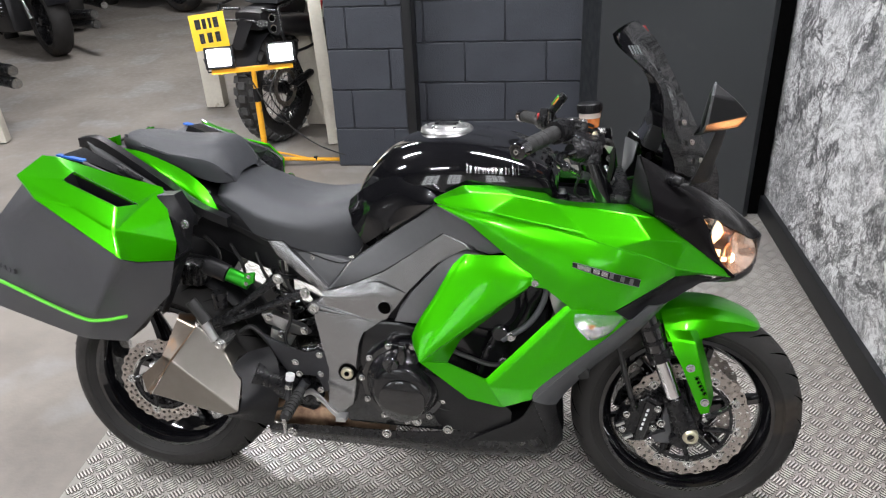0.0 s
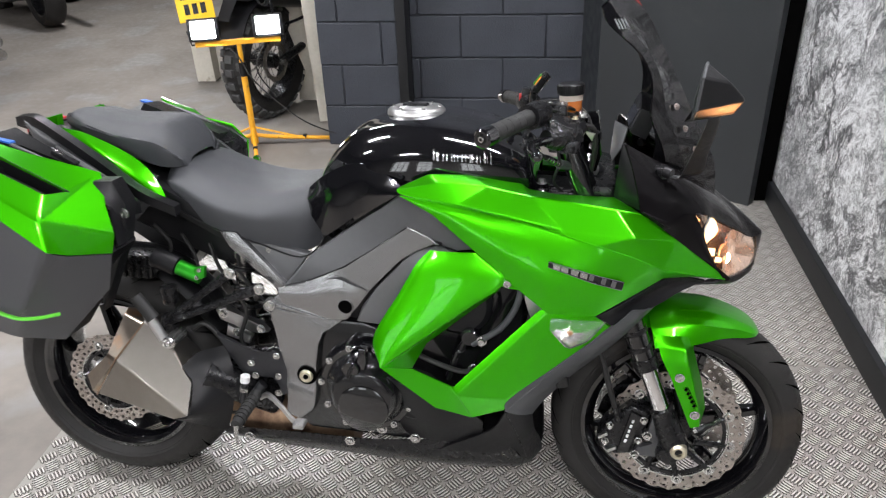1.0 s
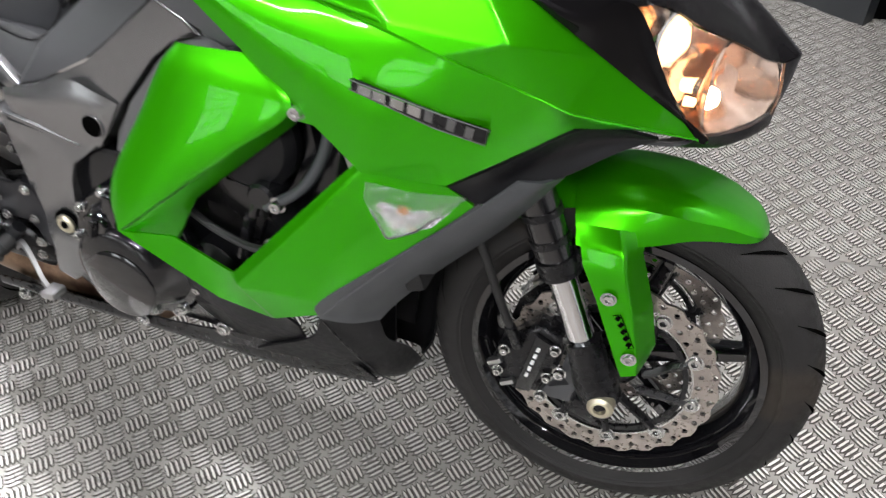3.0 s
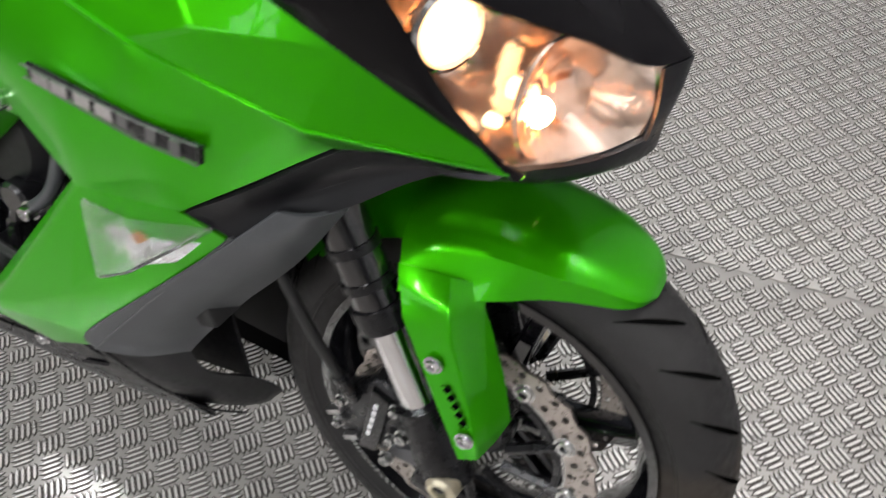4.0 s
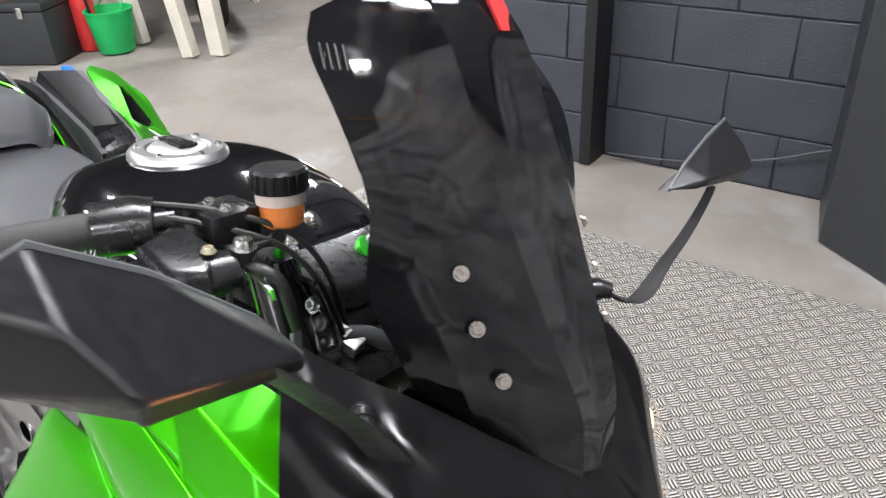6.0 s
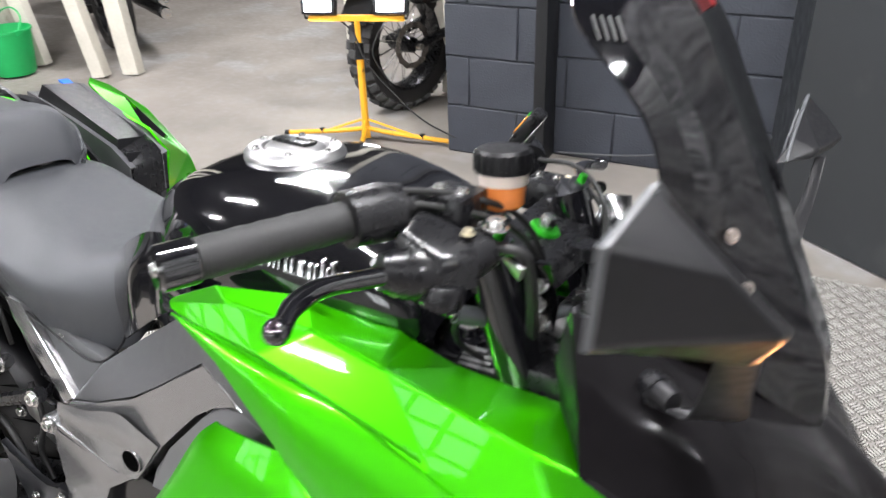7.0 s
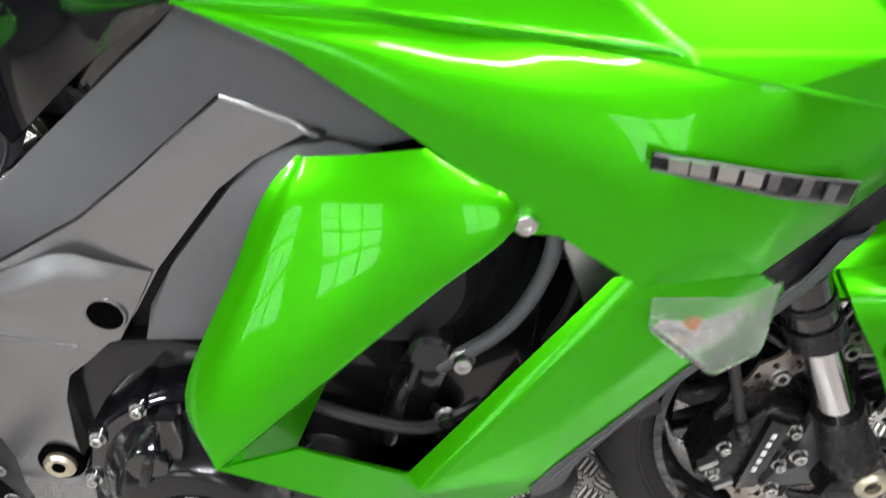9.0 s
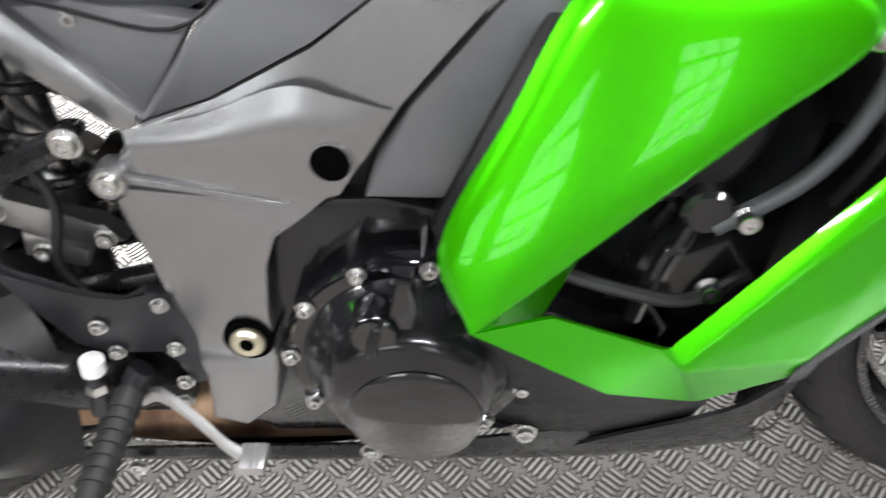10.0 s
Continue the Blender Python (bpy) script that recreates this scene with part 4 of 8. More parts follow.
part("badge_edge", tube([(1.123, -0.288, 0.778), (1.223, -0.280, 0.751), (1.273, -0.271, 0.738), (1.270, -0.271, 0.720), (1.215, -0.279, 0.734), (1.122, -0.288, 0.767)], 0.0008, seg=6, closed=True, smooth=False), BADGE_GREY, BIKE)
for a in (0.04, 0.15, 0.29, 0.42, 0.55, 0.72, 0.86):
    p0, p1, q0, q1 = [Vector(c) for c in [(1.127, -0.2885, 0.7755), (1.270, -0.2725, 0.7345), (1.127, -0.2895, 0.7665), (1.267, -0.2725, 0.7215)]]
    w_ = 0.10 if a < 0.5 else 0.06
    part("badge_bar", slab([p0.lerp(p1, a), p0.lerp(p1, a + w_), q0.lerp(q1, a + w_), q0.lerp(q1, a)], (0, 0.002, 0), 0), SILVER_PAINT if a < 0.5 else BADGE_GREY, BIKE, "pale bar of the model badge")


# ---- nose, headlamps, screen ----
LENS_TOP = [(1.398, -0.221, 0.879), (1.430, -0.192, 0.860), (1.463, -0.150, 0.831), (1.508, -0.090, 0.798), (1.556, -0.040, 0.768)]
LENS_LOW = [(1.398, -0.221, 0.879), (1.440, -0.190, 0.785), (1.480, -0.156, 0.716), (1.526, -0.095, 0.706), (1.558, -0.053, 0.713)]


def halves(half):
    """Rows that run from the middle to the right, carried across to the left."""
    out = []
    for r in half:
        x, y, z = r[0]
        centre = (x, -0.036 + 0.0437 * (z - 0.3), z)
        out.append([tuple(TWIN @ Vector(p)) for p in r[:0:-1]] + [centre] + list(r[1:]))
    return out


def nose_cowl():
    """Gloss black nose in one sweep: lamps and cheeks below, the screen's edge above, out to the inner panels."""
    low = [(1.574, 0, 0.776), (1.548, -0.048, 0.772), (1.508, -0.092, 0.801), (1.463, -0.151, 0.834), (1.430, -0.193, 0.862), (1.402, -0.219, 0.868), (1.346, -0.243, 0.858), (1.294, -0.253, 0.880)]
    top = [(1.462, 0, 0.866), (1.452, -0.036, 0.872), (1.436, -0.064, 0.886), (1.404, -0.098, 0.912), (1.372, -0.124, 0.934), (1.338, -0.150, 0.954), (1.302, -0.180, 0.975), (1.258, -0.212, 1.004)]
    half = []
    for k, b in ((0, 0), (0.16, 0.006), (0.4, 0.014), (0.68, 0.013), (0.9, 0.005), (1, 0)):
        row = []
        for j, (p, q) in enumerate(zip(top, low)):
            e = b * (0.25, 0.5, 0.85, 1, 1, 0.95, 0.75, 0.4)[j]
            row.append(tuple(Vector(p).lerp(Vector(q), k) + Vector((0.35 * e, -0.55 * e, 0.72 * e))))
        half.append(row)
    return skin(halves(half), 4, 4, thick=0.004)


part("nose_cowl", nose_cowl(), NOSE_BLACK, BIKE, "gloss black nose cowl above the headlamps")


def nose_side():
    a = [(1.294, -0.251, 0.879), (1.333, -0.238, 0.848), (1.375, -0.220, 0.813), (1.432, -0.192, 0.764), (1.490, -0.161, 0.715)]
    b = [(1.300, -0.251, 0.881), (1.350, -0.241, 0.862), (1.399, -0.222, 0.870), (1.440, -0.192, 0.785), (1.480, -0.158, 0.715)]
    m = [tuple((np.array(p) + np.array(q)) / 2 + np.array((0.003, -0.005, 0.0))) for p, q in zip(a, b)]
    return skin([a, m, b], 5, 3, thick=0.004)


both("nose_side", nose_side, NOSE_BLACK, BIKE, "gloss black cheek beside the headlamp")


def chin():
    half = [[(1.561, 0, 0.706), (1.557, -0.054, 0.711), (1.526, -0.096, 0.704), (1.481, -0.157, 0.714)],
            [(1.555, 0, 0.680), (1.540, -0.06, 0.682), (1.505, -0.11, 0.685), (1.462, -0.16, 0.702)],
            [(1.50, 0, 0.668), (1.48, -0.06, 0.672), (1.45, -0.11, 0.682), (1.42, -0.168, 0.70)]]
    bm = skin(halves(half), 4, 3, thick=0.005)
    strip = [[(1.575, 0, 0.774), (1.558, -0.040, 0.769)], [(1.570, 0, 0.738), (1.561, -0.050, 0.735)], [(1.561, 0, 0.704), (1.558, -0.055, 0.710)]]
    return join_bm([bm, skin(halves(strip), 3, 3, thick=0.004)])


part("chin", chin(), BLACK_MATTE, BIKE, "black chin below the headlamps")


def lamp_lens():
    """Clear lens of the right headlamp between cowl, cheek and chin."""
    mid = [tuple((np.array(p) + np.array(q)) / 2 + np.array((0.010, -0.008, 0.002)) * k) for p, q, k in zip(LENS_TOP, LENS_LOW, (0.2, 1.5, 1.4, 1.1, 0.5))]
    return [LENS_TOP, mid, LENS_LOW]


def headlamp(s):
    lamp = new("headlamp")
    lamp.parent = BIKE
    if s > 0:
        lamp.matrix_basis = TWIN
    rows = lamp_lens()
    o = part("lens", skin(rows, 5, 5), GLASS, lamp, "clear curved headlamp lens")
    o.visible_shadow = False
    back = [[tuple(Vector(p) + Vector((-0.055, 0.030, -0.004)) * (0.12 if i in (0, 2) or j in (0, 4) else 1.0)) for j, p in enumerate(r)] for i, r in enumerate(rows)]
    part("bowl", skin(back, 5, 5), REFLECTOR, lamp, "bright reflector bowl")
    c = Vector((1.432, -0.176, 0.827))
    aim = Matrix.Translation(c) @ Vector((0.88, -0.45, -0.05)).to_track_quat("Z", "Y").to_matrix().to_4x4()
    pr = lathe([(0.0, 0.018), (0.012, 0.016), (0.020, 0.010), (0.026, 0.0)], 32, "z")
    part("projector", pr, LAMP_ON, lamp, "lit round projector lamp", matrix=aim)
    part("projector_ring", lathe([(0.026, -0.012), (0.030, -0.006), (0.031, 0.004), (0.027, 0.006), (0.026, 0.0)], 32, "z"), CHROME, lamp, matrix=aim)
    c2 = Vector((1.487, -0.105, 0.755))
    aim2 = Matrix.Translation(c2) @ Vector((0.95, -0.25, 0.02)).to_track_quat("Z", "Y").to_matrix().to_4x4()
    dish = part("reflector_dish", lathe([(0.010, -0.018), (0.022, -0.015), (0.035, -0.008), (0.045, 0.002), (0.048, 0.005)], 36, "z"), REFLECTOR, lamp, "deep round reflector", matrix=aim2)
    part("dish_lip", lathe([(0.048, 0.003), (0.050, 0.006), (0.0515, 0.004), (0.050, 0.0)], 36, "z"), REFLECTOR, dish, "bright edge of the reflector")
    for a in range(0, 360, 45):
        part("dish_facet", slab([(0.016, -0.004, -0.012), (0.034, -0.006, -0.004), (0.034, 0.006, -0.004), (0.016, 0.004, -0.012)], (0, 0, 0.0015), 0.0006), REFLECTOR, dish, matrix=pose(0, 0, 0, 0, 0, a))
    part("bulb", lathe([(0.0, 0.016), (0.006, 0.013), (0.0085, 0.004), (0.0085, -0.012), (0.0, -0.014)], 16, "z"), LAMP_ON, lamp, "glowing halogen bulb", matrix=Matrix.Translation((1.462, -0.106, 0.756)) @ aim2.to_3x3().to_4x4())
    part("bulb_collar", lathe([(0.0085, 0.010), (0.0105, 0.009), (0.0110, 0.003), (0.0085, 0.002)], 16, "z"), CHROME, lamp, matrix=Matrix.Translation((1.462, -0.106, 0.756)) @ aim2.to_3x3().to_4x4())
    part("side_bulb", lathe([(0.0, 0.008), (0.005, 0.006), (0.006, -0.005), (0.0, -0.006)], 12, "z"), LAMP_ON, lamp, "small lit side bulb", matrix=Matrix.Translation((1.463, -0.160, 0.757)) @ aim2.to_3x3().to_4x4())
    d = bpy.data.lights.new("headlamp_glow", "POINT")
    d.energy, d.color, d.shadow_soft_size = 0.55, (1.0, 0.46, 0.20), 0.012
    g = new("headlamp_light", d)
    g.matrix_basis = BIKE.matrix_basis @ Matrix.Translation((1.480, -0.112 if s < 0 else 0.082, 0.745))
    # added spot, aimed back and up to tint the mirror shell's underside orange
    d = bpy.data.lights.new("headlamp_beam", "SPOT")
    d.energy, d.color, d.shadow_soft_size, d.spot_size, d.spot_blend = 4.5, (1.0, 0.40, 0.14), 0.015, radians(17), 0.4
    g = new("headlamp_beam", d)
    g.matrix_basis = BIKE.matrix_basis @ Matrix.Translation((1.565, -0.13 if s < 0 else 0.10, 0.800)) @ Vector((-0.145, s * 0.33, 0.30)).to_track_quat("-Z", "Y").to_matrix().to_4x4()
    return lamp


headlamp(-1)
headlamp(1)


def windscreen():
    half = [
        [(1.484, 0.0, 0.858), (1.478, -0.038, 0.859), (1.452, -0.070, 0.880), (1.405, -0.096, 0.900), (1.352, -0.122, 0.918)],
        [(1.455, 0.0, 0.915), (1.443, -0.042, 0.925), (1.412, -0.080, 0.945), (1.380, -0.116, 0.948), (1.342, -0.136, 0.946)],
        [(1.425, 0.0, 0.975), (1.412, -0.048, 0.985), (1.385, -0.088, 1.005), (1.360, -0.126, 0.998), (1.332, -0.152, 0.988)],
        [(1.392, 0.0, 1.035), (1.380, -0.052, 1.045), (1.358, -0.094, 1.058), (1.335, -0.134, 1.052), (1.306, -0.164, 1.046)],
        [(1.358, 0.0, 1.10), (1.347, -0.055, 1.108), (1.332, -0.096, 1.115), (1.320, -0.132, 1.116), (1.302, -0.158, 1.114)],
        [(1.325, 0.0, 1.16), (1.315, -0.055, 1.167), (1.298, -0.094, 1.172), (1.290, -0.134, 1.172), (1.276, -0.158, 1.168)],
        [(1.285, 0.0, 1.23), (1.276, -0.052, 1.234), (1.256, -0.088, 1.234), (1.234, -0.122, 1.230), (1.212, -0.138, 1.222)],
        [(1.248, 0.0, 1.276), (1.240, -0.045, 1.278), (1.224, -0.078, 1.272), (1.210, -0.103, 1.263), (1.197, -0.122, 1.251)],
    ]
    half[0] = [(x - 0.016, y * 0.97, z - 0.012) for x, y, z in half[0]]     # tucked under the cowl
    for r in half[1:-1]:
        x, y, z = r[1]
        r[1] = (x + 0.010, y, z + 0.004)
    return skin(halves(half), 3, 4, su=False, thick=0.004)


scr = part("windscreen", windscreen(), SMOKE, BIKE, "tall dark smoked windscreen", 14)
for q in ((1.357, -0.106, 1.060), (1.378, -0.107, 1.016), (1.403, -0.098, 0.972)):
    for s in (1, -1):
        b = part("screen_screw", bolt_mesh(0.0052, 0.003), DISC, scr)
        b.matrix_basis = Matrix.Translation(Vector(q) if s > 0 else TWIN @ Vector(q)) @ Vector((0.70, -0.60 * s, 0.38)).to_track_quat("-Y", "Z").to_matrix().to_4x4()
for i in range(4):
    x0 = 1.238 - 0.006 * i
    part("screen_mark", slab([(x0, -0.126 - 0.003 * i, 1.230), (x0 + 0.0015, -0.126 - 0.003 * i, 1.230), (x0 + 0.0115, -0.130 - 0.003 * i, 1.212), (x0 + 0.010, -0.130 - 0.003 * i, 1.212)], (0.002, -0.002, 0.001), 0), BADGE_GREY, scr, "small grey printed bar")
part("screen_sticker", slab([(1.262, 0.060, 1.262), (1.266, 0.030, 1.264), (1.286, 0.030, 1.236), (1.282, 0.060, 1.233)], (-0.004, 0, 0), 0), RED, scr, "small red sticker")
# inner winglets beside the dials
both("inner_panel", lambda: slab([(1.243, -0.165, 0.882), (1.294, -0.248, 0.880), (1.283, -0.225, 0.932), (1.257, -0.200, 1.004), (1.251, -0.195, 0.998), (1.246, -0.205, 0.950)], (0.002, 0.006, 0), 0.002), BLACK_MATTE, BIKE, "black inner fairing panel")
both("inner_panel_edge", lambda: tube([(1.294, -0.250, 0.881), (1.283, -0.228, 0.933), (1.257, -0.203, 1.004)], 0.0013, seg=6), GREY_PLASTIC, BIKE)


# far inner panel's face in paler grey, painting the floodlight it catches
part("inner_tab", slab([(1.245, 0.163, 0.974), (1.274, 0.116, 0.968), (1.262, 0.088, 0.925), (1.242, 0.076, 0.897), (1.238, 0.122, 0.905)], (0.003, 0.002, 0), 0.001), SATIN_GREY, BIKE, "inner face of the far fairing panel, painted pale for the light on it")


# ---- turn signals ----
def signal():
    v = dict(a=(1.133, -0.284, 0.653), e=(1.131, -0.287, 0.625), c=(1.172, -0.324, 0.604), r=(1.212, -0.316, 0.620), b=(1.252, -0.246, 0.637), t=(1.192, -0.290, 0.656), d=(1.178, -0.262, 0.596))
    return facets(v, [q.split() for q in ("a t r c e", "t b r", "e c d", "c r b d")], inner=0.003, bev=0.007)


both("turn_signal", signal, CLEAR_LENS, BIKE, "clear ribbed turn signal lens", crisp=True)
both("turn_signal_back", lambda: slab([(1.135, -0.268, 0.645), (1.246, -0.236, 0.632), (1.206, -0.262, 0.594), (1.165, -0.276, 0.585), (1.138, -0.272, 0.612)], (0, 0.008, 0), 0), MIRRORED, BIKE, "faceted bright reflector")


both("signal_bulb", lambda: lathe([(0, -0.008), (0.006, -0.006), (0.008, 0), (0.006, 0.006), (0, 0.008)], 14, centre=(1.172, -0.262, 0.614)), AMBER_LENS, BIKE, "amber signal bulb")

# ---- frame, engine and running gear ----
def cylinder_y(centre, r, y0, y1, bev=0.004, seg=40, bm=None):
    x, z = centre
    return lathe([(0, y0), (r - bev, y0), (r, y0 + bev), (r, y1), (0, y1)], seg, centre=(x, 0, z), bm=bm)


FRAME_OUT = [(0.476, -0.198, 0.588), (0.495, -0.195, 0.613), (0.519, -0.190, 0.635), (0.578, -0.188, 0.653), (0.665, -0.192, 0.694), (0.734, -0.196, 0.734), (0.815, -0.205, 0.810), (0.873, -0.220, 0.789)] + [(0.892, -0.224, 0.772), (0.83, -0.206, 0.757), (0.797, -0.205, 0.725), (0.762, -0.205, 0.688), (0.727, -0.204, 0.650), (0.695, -0.204, 0.605), (0.666, -0.204, 0.566), (0.630, -0.205, 0.556), (0.604, -0.207, 0.538), (0.590, -0.208, 0.506), (0.588, -0.209, 0.450)] + [(0.587, -0.210, 0.389), (0.574, -0.210, 0.323), (0.537, -0.210, 0.293), (0.501, -0.208, 0.304), (0.511, -0.206, 0.362), (0.511, -0.204, 0.424), (0.494, -0.200, 0.495), (0.480, -0.198, 0.546)]


def frame_spar():
    bm = slab(FRAME_OUT, (0, 0.035, 0), 0.007, segs=3)
    face = max((f for f in bm.faces if f.normal.y < -0.5), key=lambda f: f.calc_area(), default=None)
    if face is not None:
        for width, depth in ((0.012, 0.0012), (0.012, 0.0012)):
            bmesh.ops.inset_region(bm, faces=[face], thickness=width, depth=depth, use_even_offset=True)
    return bm


both("frame_spar", frame_spar, GREY_FRAME, BIKE, "satin grey cast alloy frame spar")
# raised ribs, bolts, and holes painted as solid black discs on the spar
part("spar_rib", slab([(0.490, -0.202, 0.590), (0.496, -0.202, 0.596), (0.628, -0.206, 0.567), (0.626, -0.206, 0.563)], (0, 0.006, 0), 0.002), GREY_FRAME, BIKE)
part("spar_rib", slab([(0.491, -0.202, 0.578), (0.495, -0.202, 0.584), (0.614, -0.206, 0.570), (0.624, -0.206, 0.565)], (0, 0.006, 0), 0.002), GREY_FRAME, BIKE)
part("spar_facet", skin([[(0.507, -0.200, 0.637), (0.572, -0.204, 0.649), (0.642, -0.205, 0.671), (0.683, -0.205, 0.660), (0.721, -0.206, 0.648)], [(0.509, -0.204, 0.623), (0.573, -0.211, 0.627), (0.637, -0.212, 0.635), (0.675, -0.210, 0.628), (0.701, -0.207, 0.617)], [(0.515, -0.204, 0.601), (0.567, -0.206, 0.589), (0.615, -0.207, 0.574), (0.643, -0.207, 0.572), (0.671, -0.206, 0.574)]], 5, 5), GREY_FRAME, BIKE)
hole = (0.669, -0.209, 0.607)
part("spar_hole", cylinder_y((hole[0], hole[2]), 0.0165, -0.2112, -0.19, 0.001), FLAT_BLACK, BIKE, "black disc painted as the shaded hole through the spar")
part("spar_hole_rim", lathe([(0.0165, -0.2114), (0.0180, -0.2112), (0.0195, -0.206)], 32, centre=(hole[0], 0, hole[2])), GREY_FRAME, BIKE)
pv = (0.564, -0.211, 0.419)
# solid black discs carry the shade of the pivot's recess and bore
part("pivot_recess", cylinder_y((pv[0], pv[2]), 0.024, -0.2125, -0.19, 0.001), FLAT_BLACK, BIKE, "black disc painted as the shaded recess of the swingarm pivot")
nut = part("pivot_nut", lathe([(0.0, -0.214), (0.006, -0.214), (0.007, -0.219), (0.013, -0.220), (0.0165, -0.217), (0.0165, -0.205)], 24, centre=(pv[0], 0, pv[2])), NUT, BIKE, "pale zinc swingarm pivot nut")
part("pivot_bore", cylinder_y((pv[0], pv[2]), 0.0065, -0.2205, -0.21, 0.0005), FLAT_BLACK, BIKE)
part("spar_boss", cylinder_y((0.481, -0.200, 0.589)[::2], 0.016, -0.206, -0.18), GREY_FRAME, BIKE)
bolt((0.485, -0.207, 0.593), BIKE, 0.009, 0.006)
# matte cover along the spar below tank and seat
both("spar_cover", lambda: slab([(0.510, -0.182, 0.630), (0.576, -0.172, 0.708), (0.649, -0.168, 0.762), (0.745, -0.175, 0.827), (0.792, -0.190, 0.866), (0.809, -0.205, 0.872), (0.888, -0.230, 0.835), (0.969, -0.238, 0.775), (0.930, -0.234, 0.767), (0.895, -0.226, 0.775), (0.816, -0.206, 0.814), (0.734, -0.194, 0.738), (0.664, -0.190, 0.697), (0.577, -0.186, 0.655)], (0, 0.03, 0), 0.006, segs=3), GREY_PLASTIC, BIKE, "matte dark grey cover between tank and frame")
both("spar_insert", lambda: slab([(0.885, -0.2, 0.768), (0.834, -0.2, 0.752), (0.804, -0.2, 0.722), (0.770, -0.2, 0.685), (0.736, -0.2, 0.648), (0.704, -0.2, 0.603), (0.690, -0.2, 0.566), (0.790, -0.2, 0.560), (0.86, -0.2, 0.64), (0.93, -0.2, 0.74)], (0, 0.02, 0), 0.006), SATIN_GREY, BIKE, "smooth satin grey cover behind the scoop")
# black slab added behind the spar as the shade of the gap
both("spar_gap", lambda: slab([(0.66, -0.168, 0.55), (0.70, -0.168, 0.55), (0.80, -0.168, 0.66), (0.92, -0.168, 0.76), (0.90, -0.168, 0.80), (0.80, -0.168, 0.76), (0.70, -0.168, 0.64)], (0, 0.02, 0), 0.003), BLACK_MATTE, BIKE, "black slab standing in for the shaded gap between frame and scoop")
both("side_cover", lambda: slab([(0.357, -0.165, 0.754), (0.400, -0.168, 0.754), (0.520, -0.184, 0.637), (0.499, -0.186, 0.625), (0.381, -0.170, 0.717)], (0, 0.02, 0), 0.005), GREY_FRAME, BIKE, "silver-grey side cover below the seat")
both("side_cover_lower", lambda: slab([(0.383, -0.152, 0.754), (0.474, -0.155, 0.726), (0.570, -0.158, 0.707), (0.520, -0.170, 0.639), (0.506, -0.170, 0.641)], (0, 0.02, 0), 0.004), GREY_PLASTIC, BIKE, "grey seat side panel")
bolt((0.473, -0.157, 0.711), BIKE, 0.006, 0.003, STEEL, "side_screw")
# subframe struts with their bolts
for a, b, w0, w1 in (((344, 458), (218, 552), 0.012, 0.010), ((404, 492), (216, 556), 0.013, 0.010)):
    p, q = [Vector(c) for c in (list([(0.396, -0.200, 0.669), (0.211, -0.200, 0.528)]) if a[0] == 344 else list([(0.465, -0.200, 0.633), (0.208, -0.200, 0.522)]))]
    both("footrest_strut", lambda: tube([p, p.lerp(q, 0.5), q], [w0, w0 * 0.75, w1], seg=8), BLACK_SATIN, BIKE, "black alloy passenger footrest strut")
    bolt((p.x, p.y - 0.012, p.z), BIKE, 0.010, 0.006)
fp = Vector((0.245, -0.240, 0.499))
part("passenger_peg_mount", cylinder_y((fp.x, fp.z), 0.0165, -0.262, -0.20, 0.004), STEEL, BIKE, "steel passenger footrest boss")
bolt((fp.x, -0.263, fp.z), BIKE, 0.009, 0.005)
part("passenger_peg", tube([(0.229, -0.250, 0.506), (0.201, -0.250, 0.562), (0.188, -0.250, 0.593)], [0.011, 0.013, 0.012], seg=12), ALU, BIKE, "folded passenger footrest")
part("passenger_peg_pad", tube([(0.216, -0.258, 0.561), (0.178, -0.258, 0.615)], 0.015, seg=10, smooth=False), GRIP, BIKE)
part("strut_plate", slab([(0.195, -0.200, 0.536), (0.223, -0.200, 0.539), (0.229, -0.200, 0.498), (0.229, -0.200, 0.464), (0.195, -0.200, 0.459)], (0, 0.03, 0), 0.006), BLACK_SATIN, BIKE)
# suspension adjuster
ad = [Vector(c) for c in [(0.194, -0.175, 0.682), (0.248, -0.175, 0.660), (0.303, -0.175, 0.639)]]
part("adjuster_knob", tube([ad[0] + (ad[0] - ad[1]) * 0.1, ad[0], ad[0].lerp(ad[1], 0.95)], [0.020, 0.026, 0.024], seg=14), BLACK_MATTE, BIKE, "black spring preload knob")
part("adjuster_body", tube([ad[1], ad[2]], 0.019, smooth=False, seg=24), GREEN_ALU, BIKE, "green anodised spring preload adjuster")
part("adjuster_flange", slab([(0.299, -0.197, 0.669), (0.328, -0.197, 0.675), (0.323, -0.197, 0.646), (0.299, -0.197, 0.636)], (0, 0.01, 0), 0.003), GREEN_ALU, BIKE)
for q in [(0.313, -0.199, 0.665), (0.304, -0.199, 0.646)]:
    bolt(q, BIKE, 0.004, 0.003)
part("shock_spring", tube([(0.37 + 0.035 * math.sin(k * 0.7), -0.09 + 0.035 * math.cos(k * 0.7), 0.47 + 0.0055 * k) for k in range(36)], 0.006, n=2, seg=8), BLACK_SATIN, BIKE, "black coil spring of the rear shock")
part("shock_body", tube([(0.37, -0.09, 0.40), (0.37, -0.09, 0.68)], 0.02, smooth=False, seg=16), STEEL, BIKE)
# brake fluid pot of the rear brake, hoses
rp = Vector((0.224, -0.190, 0.600))
